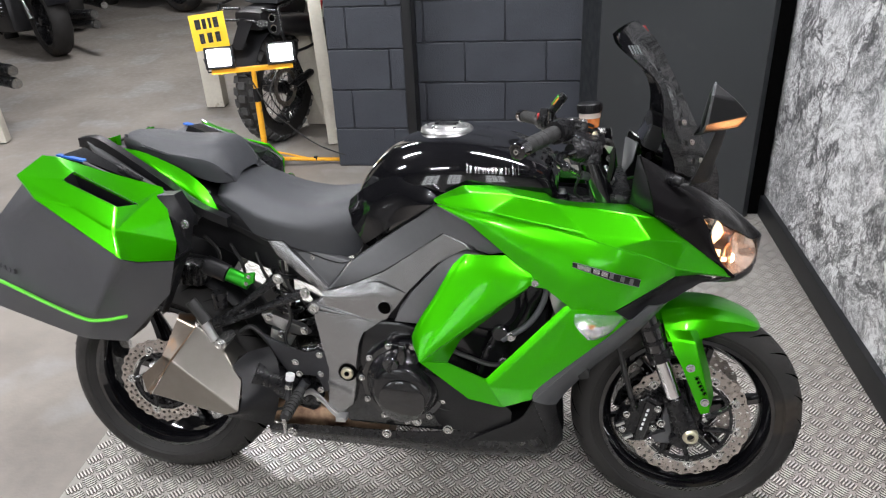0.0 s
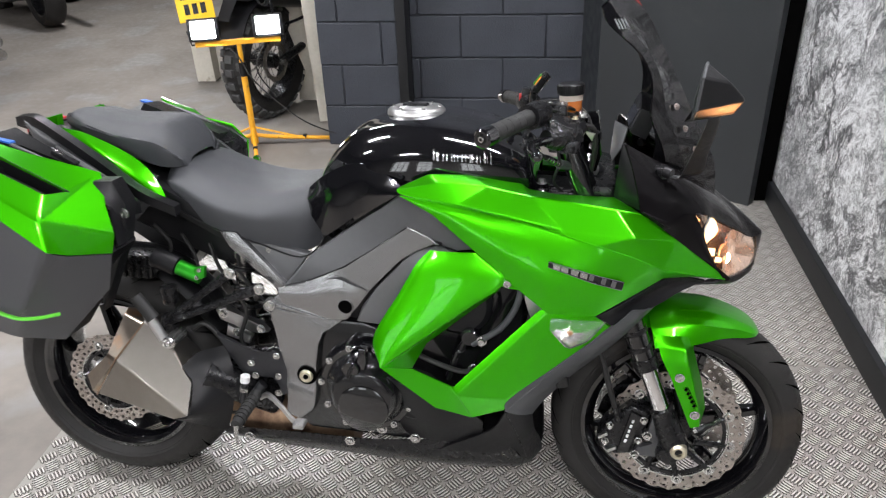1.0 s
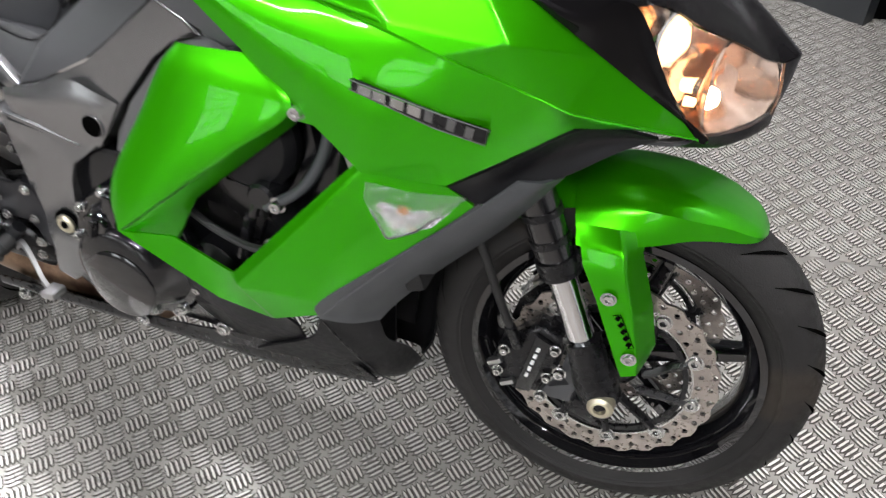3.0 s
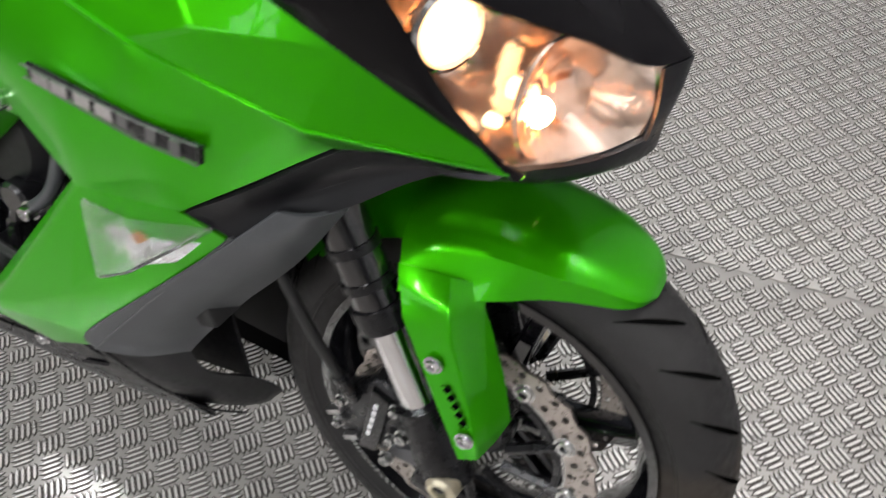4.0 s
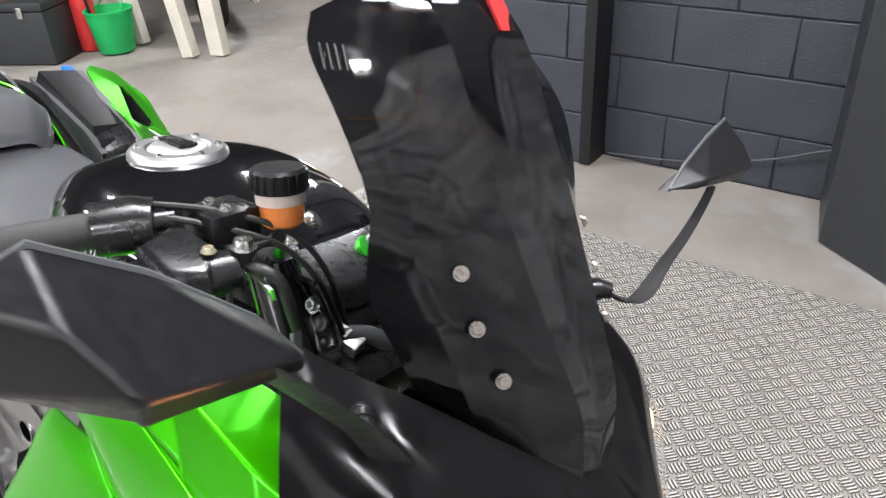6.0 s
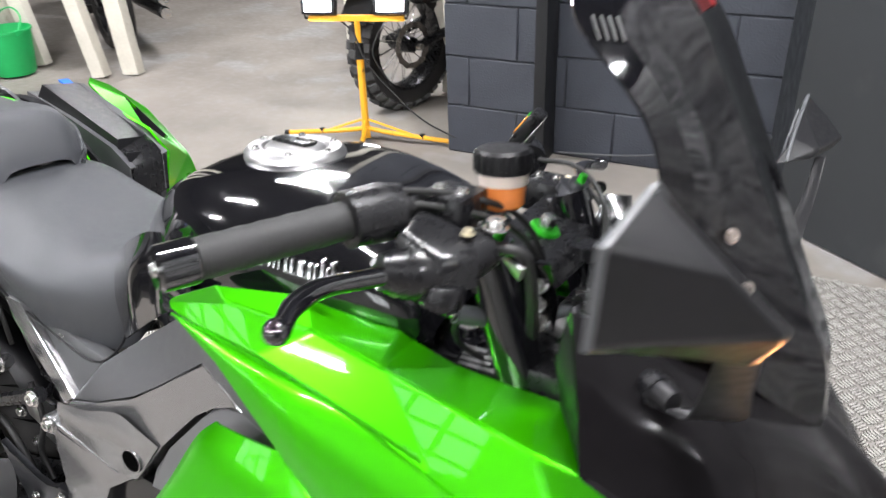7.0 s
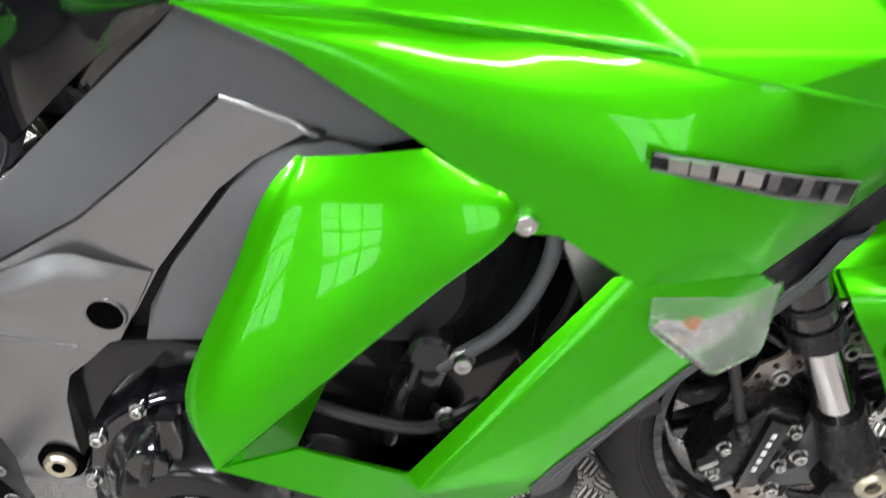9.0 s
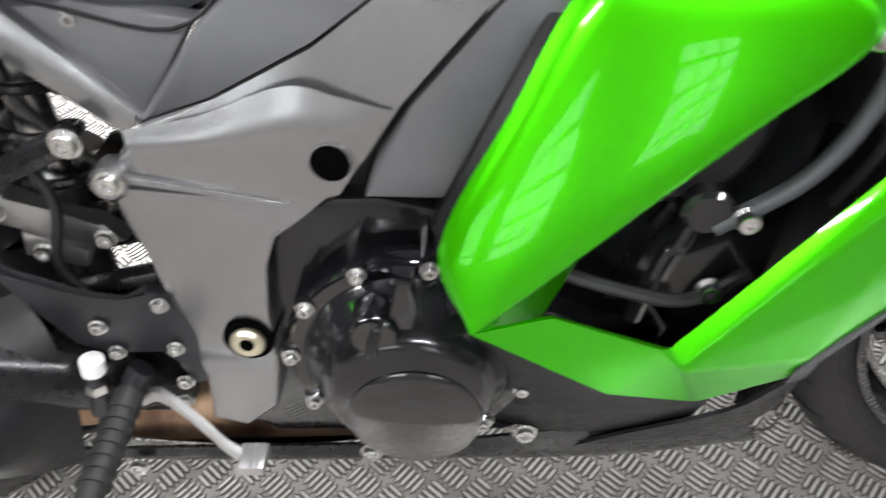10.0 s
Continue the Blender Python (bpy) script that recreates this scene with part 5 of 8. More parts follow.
part("rear_fluid_pot", lathe([(0, 0), (0.016, 0), (0.018, 0.004), (0.018, 0.03), (0.02, 0.03), (0.02, 0.045), (0, 0.045)], 20, "z", (rp.x, rp.y, rp.z - 0.03)), BLACK_SATIN, BIKE, "rear brake fluid pot with black cap")
part("linkage_arm", slab([(0.310, -0.140, 0.536), (0.339, -0.140, 0.543), (0.377, -0.140, 0.521), (0.423, -0.140, 0.507), (0.442, -0.140, 0.485), (0.413, -0.140, 0.480), (0.367, -0.140, 0.493), (0.320, -0.140, 0.510)], (0, 0.02, 0), 0.004), ALU, BIKE, "bare alloy suspension linkage")
part("linkage_arm", slab([(0.326, -0.120, 0.488), (0.388, -0.120, 0.459), (0.378, -0.120, 0.438), (0.320, -0.120, 0.457)], (0, 0.02, 0), 0.004), ALU, BIKE)
for q in [(0.341, -0.162, 0.538), (0.436, -0.162, 0.505), (0.372, -0.162, 0.491)]:
    bolt(q, BIKE, 0.008, 0.006, STEEL, "link_bolt")
part("breather_hose", tube([(0.260, -0.170, 0.493), (0.293, -0.170, 0.512), (0.330, -0.170, 0.479), (0.371, -0.170, 0.415), (0.384, -0.170, 0.373)], 0.006, seg=10), CABLE, BIKE, "black rubber hose")
part("breather_hose", tube([(0.386, -0.165, 0.609), (0.404, -0.165, 0.547), (0.383, -0.165, 0.480), (0.403, -0.165, 0.431)], 0.005, seg=10), CABLE, BIKE)
part("brake_master", tube([(0.411, -0.222, 0.398), (0.398, -0.222, 0.334)], 0.0088, smooth=False, seg=14), DARK_ALLOY, BIKE, "rear brake master cylinder")
part("master_cap", tube([(0.4125, -0.222, 0.408), (0.4095, -0.222, 0.392)], 0.0115, smooth=False, seg=14), WHITE, BIKE, "white boot of the master cylinder")
part("master_nut", tube([(0.4065, -0.222, 0.378), (0.404, -0.222, 0.366)], 0.0112, smooth=False, seg=6), STEEL, BIKE, "bright clamp nut")
part("electrics_box", block((-0.05, -0.03, -0.03), (0.05, 0.03, 0.03), 0.006, m=Matrix.Translation((0.102, -0.110, 0.636))), BLACK_SATIN, BIKE, "black finned electrics box")
for k in range(5):
    part("box_fin", block((-0.045 + 0.02 * k, -0.036, -0.028), (-0.038 + 0.02 * k, -0.028, 0.028), 0.001, segs=1, m=Matrix.Translation((0.102, -0.110, 0.636))), BLACK_SATIN, BIKE)
# heel plate, rear set, footpeg, brake pedal
both("heel_plate", lambda: slab([(0.340, -0.205, 0.505), (0.360, -0.205, 0.495), (0.420, -0.205, 0.468), (0.452, -0.205, 0.462), (0.478, -0.205, 0.476), (0.500, -0.205, 0.470), (0.513, -0.205, 0.424), (0.514, -0.205, 0.361), (0.496, -0.205, 0.352), (0.486, -0.205, 0.385), (0.477, -0.205, 0.404), (0.420, -0.205, 0.398), (0.392, -0.205, 0.412), (0.370, -0.205, 0.452)], (0, 0.012, 0), 0.004), DARK_ALLOY, BIKE, "dark alloy heel guard plate")
for q in [(0.432, -0.209, 0.404), (0.490, -0.209, 0.407), (0.424, -0.209, 0.437), (0.490, -0.209, 0.462), (0.488, -0.209, 0.361), (0.481, -0.209, 0.334)]:
    bolt(q, BIKE, 0.0065, 0.005, STEEL)
pg = [Vector(c) for c in [(0.438, -0.225, 0.364), (0.437, -0.285, 0.356), (0.436, -0.340, 0.350)]]
peg = part("footpeg", tube([pg[0], pg[2]], [0.014, 0.0125], smooth=False, seg=14), GRIP, BIKE, "black ribbed rubber footpeg")
for k in range(7):
    c = pg[0].lerp(pg[2], 0.18 + 0.11 * k)
    d = (pg[2] - pg[0]).normalized() * 0.0025
    part("peg_rib", tube([c - d, c + d], 0.0155, smooth=False, seg=14), GRIP, peg)
part("peg_feeler", tube([pg[2], pg[2] + Vector((0.002, -0.006, -0.045))], [0.006, 0.003], smooth=False, seg=8), STEEL, BIKE, "steel footpeg feeler")
part("peg_bracket", tube([(0.452, -0.212, 0.385), (0.440, -0.218, 0.370), (0.436, -0.226, 0.360)], [0.013, 0.012, 0.012], seg=10), DARK_ALLOY, BIKE, "dark alloy footpeg bracket")
part("brake_pedal", skin([[tuple(Vector(c) + Vector(o)) for o in ((0, -0.004, 0.0065), (0, 0.004, 0.0065), (0, 0.004, -0.0065), (0, -0.004, -0.0065))] for c in [(0.446, -0.222, 0.352), (0.471, -0.230, 0.366), (0.508, -0.250, 0.353), (0.538, -0.268, 0.336), (0.556, -0.276, 0.328)]], 1, 4, ring=True, cap=True, su=False), ALU, BIKE, "bare alloy rear brake pedal")
tip = part("pedal_tip", block((-0.013, -0.015, -0.006), (0.013, 0.015, 0.006), 0.003, m=Matrix.Translation((0.565, -0.278, 0.328))), ALU, BIKE, "knurled pedal tip")
for k in range(4):
    part("tip_ridge", block((-0.0105 + 0.006 * k, -0.014, 0.005), (-0.0075 + 0.006 * k, 0.014, 0.0078), 0.0008, segs=1, m=Matrix.Translation((0.565, -0.278, 0.328))), ALU, tip)
part("brake_lever_rod", tube([(0.398, -0.222, 0.330), (0.380, -0.215, 0.300), (0.330, -0.205, 0.290), (0.270, -0.195, 0.300)], 0.0042, seg=8), CABLE, BIKE, "thin rear brake hose")
# added dark panel that blocks the bright view through below the seat
part("inner_panel", slab([(0.10, -0.095, 0.74), (0.30, -0.100, 0.66), (0.47, -0.105, 0.60), (0.50, -0.105, 0.66), (0.42, -0.105, 0.74), (0.20, -0.100, 0.84)], (0, 0.02, 0), 0.006), BLACK_MATTE, BIKE, "black panel added to darken the gap below the seat")
for k in range(4):
    part("wiring", tube([(0.16 + 0.07 * k, -0.112, 0.74 - 0.02 * k), (0.20 + 0.06 * k, -0.120, 0.70 - 0.025 * k), (0.19 + 0.08 * k, -0.118, 0.65 - 0.03 * k)], 0.0045, seg=8), CABLE, BIKE)
# swingarm
def swing():
    rows = []
    for x, z, h, y in ((0.60, 0.42, 0.055, -0.13), (0.42, 0.40, 0.05, -0.145), (0.22, 0.36, 0.042, -0.15), (0.0, 0.318, 0.036, -0.145), (-0.06, 0.312, 0.02, -0.14)):
        rows.append([(x, y - 0.018, z + h * 0.7), (x, y, z + h), (x, y + 0.018, z + h * 0.7), (x, y + 0.018, z - h * 0.7), (x, y, z - h), (x, y - 0.018, z - h * 0.7)])
    return skin(rows, 2, 5, ring=True, cap=True)


both("swingarm", swing, BLACK_SATIN, BIKE, "black alloy swingarm")
part("rear_caliper", slab([(-0.055, -0.125, 0.25), (0.0, -0.125, 0.235), (0.05, -0.125, 0.225), (0.045, -0.125, 0.19), (-0.01, -0.125, 0.185), (-0.06, -0.125, 0.205)], (0, 0.05, 0), 0.008), BLACK_SATIN, BIKE, "black rear brake caliper")
part("rear_axle_nut", lathe([(0, -0.178), (0.012, -0.178), (0.018, -0.174), (0.018, -0.155)], 6, centre=(0, 0, 0.312)), STEEL, BIKE)
part("axle_block", block((-0.05, -0.172, 0.285), (0.035, -0.155, 0.338), 0.008), STEEL, BIKE, "steel axle adjuster block")
part("rear_axle", tube([(0, -0.15, 0.312), (0, 0.16, 0.312)], 0.012, smooth=False), STEEL, BIKE)
both("hugger", lambda: skin([[(0.327 * math.cos(radians(a)) * k, y, 0.312 + 0.335 * math.sin(radians(a)) * k) for y, k in ((-0.10, 0.94), (-0.075, 0.99), (0, 1.0))] for a in (100, 75, 50, 25)], 3, 4, thick=0.003), BLACK_MATTE, BIKE, "black inner rear mudguard")


# ---- engine ----
def engine():
    e = part("crankcase", slab([(0.50, 0, 0.30), (0.56, 0, 0.26), (0.80, 0, 0.255), (0.92, 0, 0.30), (0.96, 0, 0.40), (0.90, 0, 0.50), (0.70, 0, 0.56), (0.55, 0, 0.56), (0.49, 0, 0.45)], (0, 0.18, 0), 0.01), ENGINE, BIKE, "black engine crankcase")
    e.location.y = -0.19
    f = part("crankcase_half", slab([(0.50, 0, 0.30), (0.56, 0, 0.26), (0.80, 0, 0.255), (0.92, 0, 0.30), (0.96, 0, 0.40), (0.90, 0, 0.50), (0.70, 0, 0.56), (0.55, 0, 0.56), (0.49, 0, 0.45)], (0, -0.2, 0), 0.01), ENGINE, BIKE)
    f.location.y = 0.19
    cyl = part("cylinder_block", slab([(0.78, 0, 0.46), (0.93, 0, 0.40), (1.02, 0, 0.62), (1.0, 0, 0.74), (0.80, 0, 0.74), (0.76, 0, 0.60)], (0, 0.38, 0), 0.012), ENGINE, BIKE, "black engine cylinder block")
    cyl.location.y = -0.19
    part("head_cover", slab([(0.80, -0.17, 0.72), (1.02, -0.17, 0.68), (1.05, -0.17, 0.74), (1.0, -0.17, 0.80), (0.82, -0.17, 0.80)], (0, 0.34, 0), 0.012), ENGINE, BIKE)


engine()
cc = (0.718, -0.265, 0.414)
CC = (cc[0], cc[2])
part("clutch_cover", lathe([(0, -0.285), (0.060, -0.285), (0.070, -0.280), (0.078, -0.262), (0.086, -0.250), (0.095, -0.240), (0.10, -0.225), (0.10, -0.18)], 56, centre=(CC[0], 0, CC[1])), ENGINE, BIKE, "round gloss black clutch cover")
part("clutch_plate", lathe([(0, -0.290), (0.052, -0.290), (0.058, -0.287), (0.059, -0.283)], 48, centre=(CC[0] + 0.005, 0, CC[1] - 0.022)), BLACK_GLOSS, BIKE)
part("clutch_flange", lathe([(0.085, -0.236), (0.108, -0.236), (0.112, -0.230), (0.112, -0.19)], 56, centre=(CC[0], 0, CC[1])), BLACK_GLOSS, BIKE)
for k in range(11):
    a = 2 * math.pi * k / 11 + 0.2
    b = part("cover_lug", cylinder_y((CC[0] + 0.108 * math.cos(a), CC[1] + 0.108 * math.sin(a)), 0.011, -0.238, -0.19), BLACK_GLOSS, BIKE)
    bolt((CC[0] + 0.108 * math.cos(a), -0.239, CC[1] + 0.108 * math.sin(a)), BIKE, 0.006, 0.006, STEEL, "cover_bolt")
oc = (0.697, -0.270, 0.486)
part("oil_cap", lathe([(0, -0.283), (0.018, -0.283), (0.0205, -0.280), (0.0205, -0.25)], 28, centre=(oc[0], 0, oc[2])), BLACK_GLOSS, BIKE, "round oil filler cap")
part("oil_cap_grip", block((-0.004, -0.006, -0.017), (0.004, 0.004, 0.017), 0.002, m=Matrix.Translation((oc[0], -0.285, oc[2])) @ pose(0, 0, 0, 0, 20)), BLACK_SATIN, BIKE)
part("cover_rib", slab([(0.715, -0.275, 0.538), (0.732, -0.275, 0.537), (0.731, -0.275, 0.502), (0.723, -0.275, 0.461), (0.704, -0.275, 0.452), (0.680, -0.275, 0.433), (0.687, -0.275, 0.452), (0.707, -0.275, 0.465)], (0, 0.02, 0), 0.004), BLACK_GLOSS, BIKE, "raised gloss black cover rib")
part("starter_cover", cylinder_y((CC[0] + 0.11, CC[1] - 0.025), 0.062, -0.235, -0.15, 0.02), BLACK_MATTE, BIKE, "black generator-side cover")
both("belly_cover", lambda: skin([[(0.757, -0.262, 0.476), (0.787, -0.245, 0.427), (0.785, -0.220, 0.347), (0.799, -0.180, 0.266)], [(0.823, -0.256, 0.447), (0.855, -0.250, 0.410), (0.862, -0.235, 0.349), (0.859, -0.200, 0.272)], [(0.924, -0.250, 0.420), (0.933, -0.240, 0.377), (0.920, -0.230, 0.333), (0.914, -0.200, 0.274)], [(0.979, -0.245, 0.377), (0.990, -0.238, 0.360), (0.988, -0.225, 0.333), (0.985, -0.200, 0.285)]], 4, 4, thick=0.004), BLACK_MATTE, BIKE, "matte black inner belly fairing")
both("belly_pan", lambda: skin([[(1.043, -0.265, 0.405), (1.062, -0.243, 0.393), (1.082, -0.214, 0.377), (1.098, -0.189, 0.360)], [(1.010, -0.240, 0.340), (1.050, -0.226, 0.325), (1.085, -0.200, 0.318), (1.104, -0.174, 0.312)],
                                [(0.925, -0.212, 0.275), (1.030, -0.192, 0.252), (1.088, -0.160, 0.246), (1.114, -0.115, 0.250)], [(0.835, -0.180, 0.205), (0.985, -0.158, 0.190), (1.085, -0.122, 0.184), (1.118, -0.072, 0.186)],
                                [(0.800, -0.115, 0.142), (0.980, -0.105, 0.140), (1.080, -0.088, 0.148), (1.104, -0.056, 0.156)]], 4, 4, thick=0.004), BLACK_MATTE, BIKE, "matte black belly pan")
both("pan_seam", lambda: tube([(1.043, -0.259, 0.399), (1.066, -0.231, 0.330), (1.085, -0.180, 0.240), (1.088, -0.118, 0.165)], 0.0016, seg=6), BLACK_SATIN, BIKE)
both("belly_rail", lambda: skin([[(0.324, -0.190, 0.234), (0.521, -0.200, 0.248), (0.728, -0.200, 0.251), (0.914, -0.200, 0.274), (1.044, -0.200, 0.278)], [(0.325, -0.185, 0.211), (0.516, -0.195, 0.218), (0.725, -0.195, 0.217), (0.911, -0.185, 0.205), (1.079, -0.165, 0.202)], [(0.30, -0.12, 0.160), (0.45, -0.12, 0.147), (0.62, -0.12, 0.145), (0.80, -0.12, 0.142), (0.98, -0.11, 0.140)]], 4, 4, thick=0.004), BLACK_SATIN, BIKE, "long black belly rail")
for q in [(0.397, -0.206, 0.223), (0.660, -0.206, 0.243), (0.742, -0.206, 0.287), (0.824, -0.206, 0.271)]:
    bolt(q, BIKE, 0.0095, 0.006)
part("collector", skin([[(x, -0.12 + 0.055 * math.cos(a), z + 0.06 * math.sin(a)) for a in np.linspace(0, 2 * math.pi, 10)[:-1]] for x, z in ((0.30, 0.27), (0.42, 0.25), (0.55, 0.24), (0.66, 0.25))], 2, 4, ring=True, cap=True), HEAT, BIKE, "heat-stained exhaust collector")
# radiator, hoses and struts seen through the scoop
part("radiator", block((-0.014, -0.21, -0.16), (0.014, 0.21, 0.16), 0.004, m=Matrix.Translation((1.115, 0, 0.60)) @ pose(0, 0, 0, 0, -18)), RAD, BIKE, "dark finned radiator")
both("radiator_tank", lambda: block((-0.02, -0.232, -0.08), (0.02, -0.208, 0.165), 0.008, m=Matrix.Translation((1.115, 0, 0.60)) @ pose(0, 0, 0, 0, -18)), ALU, BIKE, "bare alloy radiator side tank")
part("inner_panel", slab([(0.861, -0.165, 0.494), (0.897, -0.165, 0.547), (0.965, -0.165, 0.639), (1.046, -0.165, 0.677), (1.071, -0.165, 0.610), (1.052, -0.165, 0.500), (1.044, -0.165, 0.399), (1.003, -0.165, 0.346), (0.922, -0.165, 0.365)], (0, 0.02, 0), 0.006), ENGINE, BIKE, "black engine side cover behind the hoses")
part("cover_bracket", slab([(0.943, -0.195, 0.554), (0.952, -0.195, 0.550), (0.924, -0.195, 0.492), (0.910, -0.195, 0.443), (0.896, -0.195, 0.444), (0.914, -0.195, 0.501)], (0, 0.012, 0), 0.002), BLACK_SATIN, BIKE, "ribbed black bracket")
part("cover_crease", tube([(0.855, -0.186, 0.465), (0.910, -0.186, 0.495), (0.962, -0.186, 0.505)], 0.002, seg=6), BLACK_GLOSS, BIKE)
both("coolant_hose", lambda: tube([(1.07, -0.235, 0.73), (1.06, -0.24, 0.66), (1.025, -0.243, 0.60), (0.965, -0.24, 0.555)], 0.0072, seg=12), HOSE, BIKE, "grey coolant hose")
both("thin_hose", lambda: tube([(1.10, -0.225, 0.72), (1.085, -0.225, 0.62), (1.06, -0.22, 0.56)], 0.005, seg=8), CABLE, BIKE)
both("low_hose", lambda: tube([(0.83, -0.235, 0.520), (0.89, -0.25, 0.505), (0.95, -0.252, 0.492), (1.0, -0.24, 0.51)], 0.006, seg=8), CABLE, BIKE)
for q in ([(0.986, -0.246, 0.567), (0.968, -0.246, 0.498)] + [(1.040, -0.262, 0.716)]):
    bolt(q, BIKE, 0.0085, 0.010)
part("engine_mount", cylinder_y((0.958, 0.57), 0.02, -0.245, -0.2), ENGINE, BIKE)
part("water_pipe", tube([(0.952, -0.238, 0.569), (0.940, -0.238, 0.537), (0.930, -0.238, 0.526), (0.911, -0.238, 0.461)], 0.007, seg=8), ENGINE, BIKE)
part("cam_cover", cylinder_y((0.93, 0.64), 0.075, -0.228, -0.2, 0.012), BLACK_MATTE, BIKE, "black engine end cover")
both("scoop_inner", lambda: slab([(0.758, -0.262, 0.486), (0.862, -0.245, 0.565), (1.012, -0.225, 0.684), (0.987, -0.200, 0.698), (0.837, -0.200, 0.719), (0.744, -0.210, 0.544)], (0, 0.02, 0), 0.003), BLACK_MATTE, BIKE)
part("mount_tab", slab([(1.017, -0.262, 0.710), (1.033, -0.262, 0.725), (1.068, -0.262, 0.711), (1.068, -0.262, 0.700), (1.039, -0.262, 0.703)], (0, 0.006, 0), 0.002), GREEN, BIKE)


# ---- exhausts ----
def silencer():
    v = dict(bt=(0.162, -0.215, 0.524), bm=(0.120, -0.287, 0.455), bl=(0.024, -0.247, 0.330), tm=(0.234, -0.232, 0.477), s=(0.269, -0.257, 0.436), tf=(0.299, -0.273, 0.406), tip=(0.305, -0.322, 0.346), lo=(0.256, -0.306, 0.322), sb=(0.255, -0.19, 0.31), lb=(0.030, -0.17, 0.315), tt=(0.17, -0.15, 0.52), ts=(0.27, -0.16, 0.43))
    return facets(v, [q.split() for q in ("bt tm s tf tip bm", "bm tip lo bl", "bt tt ts s tm", "bl lo sb lb")], inner=0.004, bev=0.009)


def silencer_end():
    v = dict(bt=(0.158, -0.216, 0.526), bm=(0.115, -0.288, 0.457), bl=(0.019, -0.248, 0.332), et=(0.100, -0.195, 0.537), e2=(0.079, -0.262, 0.453), el=(0.002, -0.245, 0.383), lo=(0.016, -0.255, 0.345), tt=(0.13, -0.15, 0.53), ti=(0.08, -0.15, 0.53))
    return facets(v, [q.split() for q in ("bt bm e2 et", "bm bl lo el e2", "bt et ti tt")], inner=0.004, bev=0.007)


both("silencer", silencer, TITAN, BIKE, "brushed steel angular silencer", crisp=True)
both("silencer_end", silencer_end, TITAN2, BIKE, "heat-tinted steel silencer end cap", crisp=True)
both("end_band", lambda: tube([(0.161, -0.2175, 0.5255), (0.118, -0.2895, 0.457), (0.022, -0.2495, 0.332)], 0.0016, seg=6, smooth=False), HEAT, BIKE)
both("silencer_core", lambda: tube([(0.09, -0.195, 0.43), (0.26, -0.205, 0.385)], [0.05, 0.055], smooth=False, seg=16), TITAN, BIKE)
both("silencer_outlet", lambda: tube([(0.06, -0.205, 0.405), (0.020, -0.212, 0.388)], [0.020, 0.021], smooth=False, seg=24), STEEL, BIKE, "polished steel exhaust outlet")
# the outlet's dark inside is a black plug
both("outlet_bore", lambda: tube([(0.024, -0.2112, 0.3897), (0.017, -0.2125, 0.3867)], 0.017, smooth=False, seg=24), FLAT_BLACK, BIKE)
both("silencer_shield", lambda: skin([[(0.268, -0.250, 0.436), (0.284, -0.262, 0.420), (0.300, -0.270, 0.404), (0.307, -0.316, 0.344), (0.262, -0.300, 0.318)], [(0.300, -0.222, 0.462), (0.322, -0.240, 0.438), (0.338, -0.255, 0.400), (0.345, -0.268, 0.340), (0.318, -0.250, 0.272)], [(0.350, -0.195, 0.470), (0.372, -0.208, 0.440), (0.382, -0.222, 0.400), (0.376, -0.226, 0.330), (0.345, -0.212, 0.240)]], 4, 4, thick=0.004), BLACK_MATTE, BIKE, "matte black exhaust heat shield")
bolt((0.358, -0.236, 0.352), BIKE, 0.007, 0.005, STEEL, "shield_bolt")
both("link_pipe", lambda: tube([(0.31, -0.23, 0.41), (0.38, -0.19, 0.36), (0.45, -0.14, 0.30)], 0.04, seg=16), BLACK_SATIN, BIKE)


# ---- seats, tail, tank ----
def seat_rows(st, far=1.0):
    rows = []
    for x, w, top, low in st:
        r = [(x, -w * 0.93, low), (x, -w, (top + low) / 2 + 0.005), (x, -w * 0.93, top - 0.030), (x, -w * 0.70, top - 0.006), (x, -w * 0.3, top)]
        rows.append(r + [(x, 0, top)] + [(a, -b * far, c) for a, b, c in r[::-1]])
    return rows


part("rider_seat", skin(seat_rows([(0.205, 0.11, 0.882, 0.81), (0.235, 0.132, 0.893, 0.79), (0.27, 0.147, 0.886, 0.777), (0.32, 0.160, 0.864, 0.759), (0.38, 0.168, 0.845, 0.738), (0.46, 0.166, 0.836, 0.715), (0.53, 0.15, 0.845, 0.703), (0.58, 0.125, 0.850, 0.715), (0.60, 0.10, 0.845, 0.75)]), 3, 4, thick=0.004), SEAT, BIKE, "black vinyl rider seat")
part("seat_seam", tube([(0.208, -0.140, 0.811), (0.333, -0.160, 0.762), (0.456, -0.168, 0.730), (0.556, -0.168, 0.704), (0.603, -0.150, 0.743), (0.580, -0.120, 0.790)], 0.002, seg=6), BLACK_MATTE, BIKE)
part("pillion_seat", skin(seat_rows([(-0.075, 0.03, 0.990, 0.975), (-0.06, 0.06, 0.997, 0.968), (0.0, 0.095, 0.995, 0.955), (0.08, 0.115, 0.986, 0.928), (0.15, 0.128, 0.986, 0.905), (0.195, 0.130, 0.983, 0.892), (0.222, 0.124, 0.966, 0.887), (0.246, 0.108, 0.930, 0.885), (0.256, 0.09, 0.905, 0.885)], 0.78), 3, 4, thick=0.004), SEAT, BIKE, "black vinyl pillion seat")


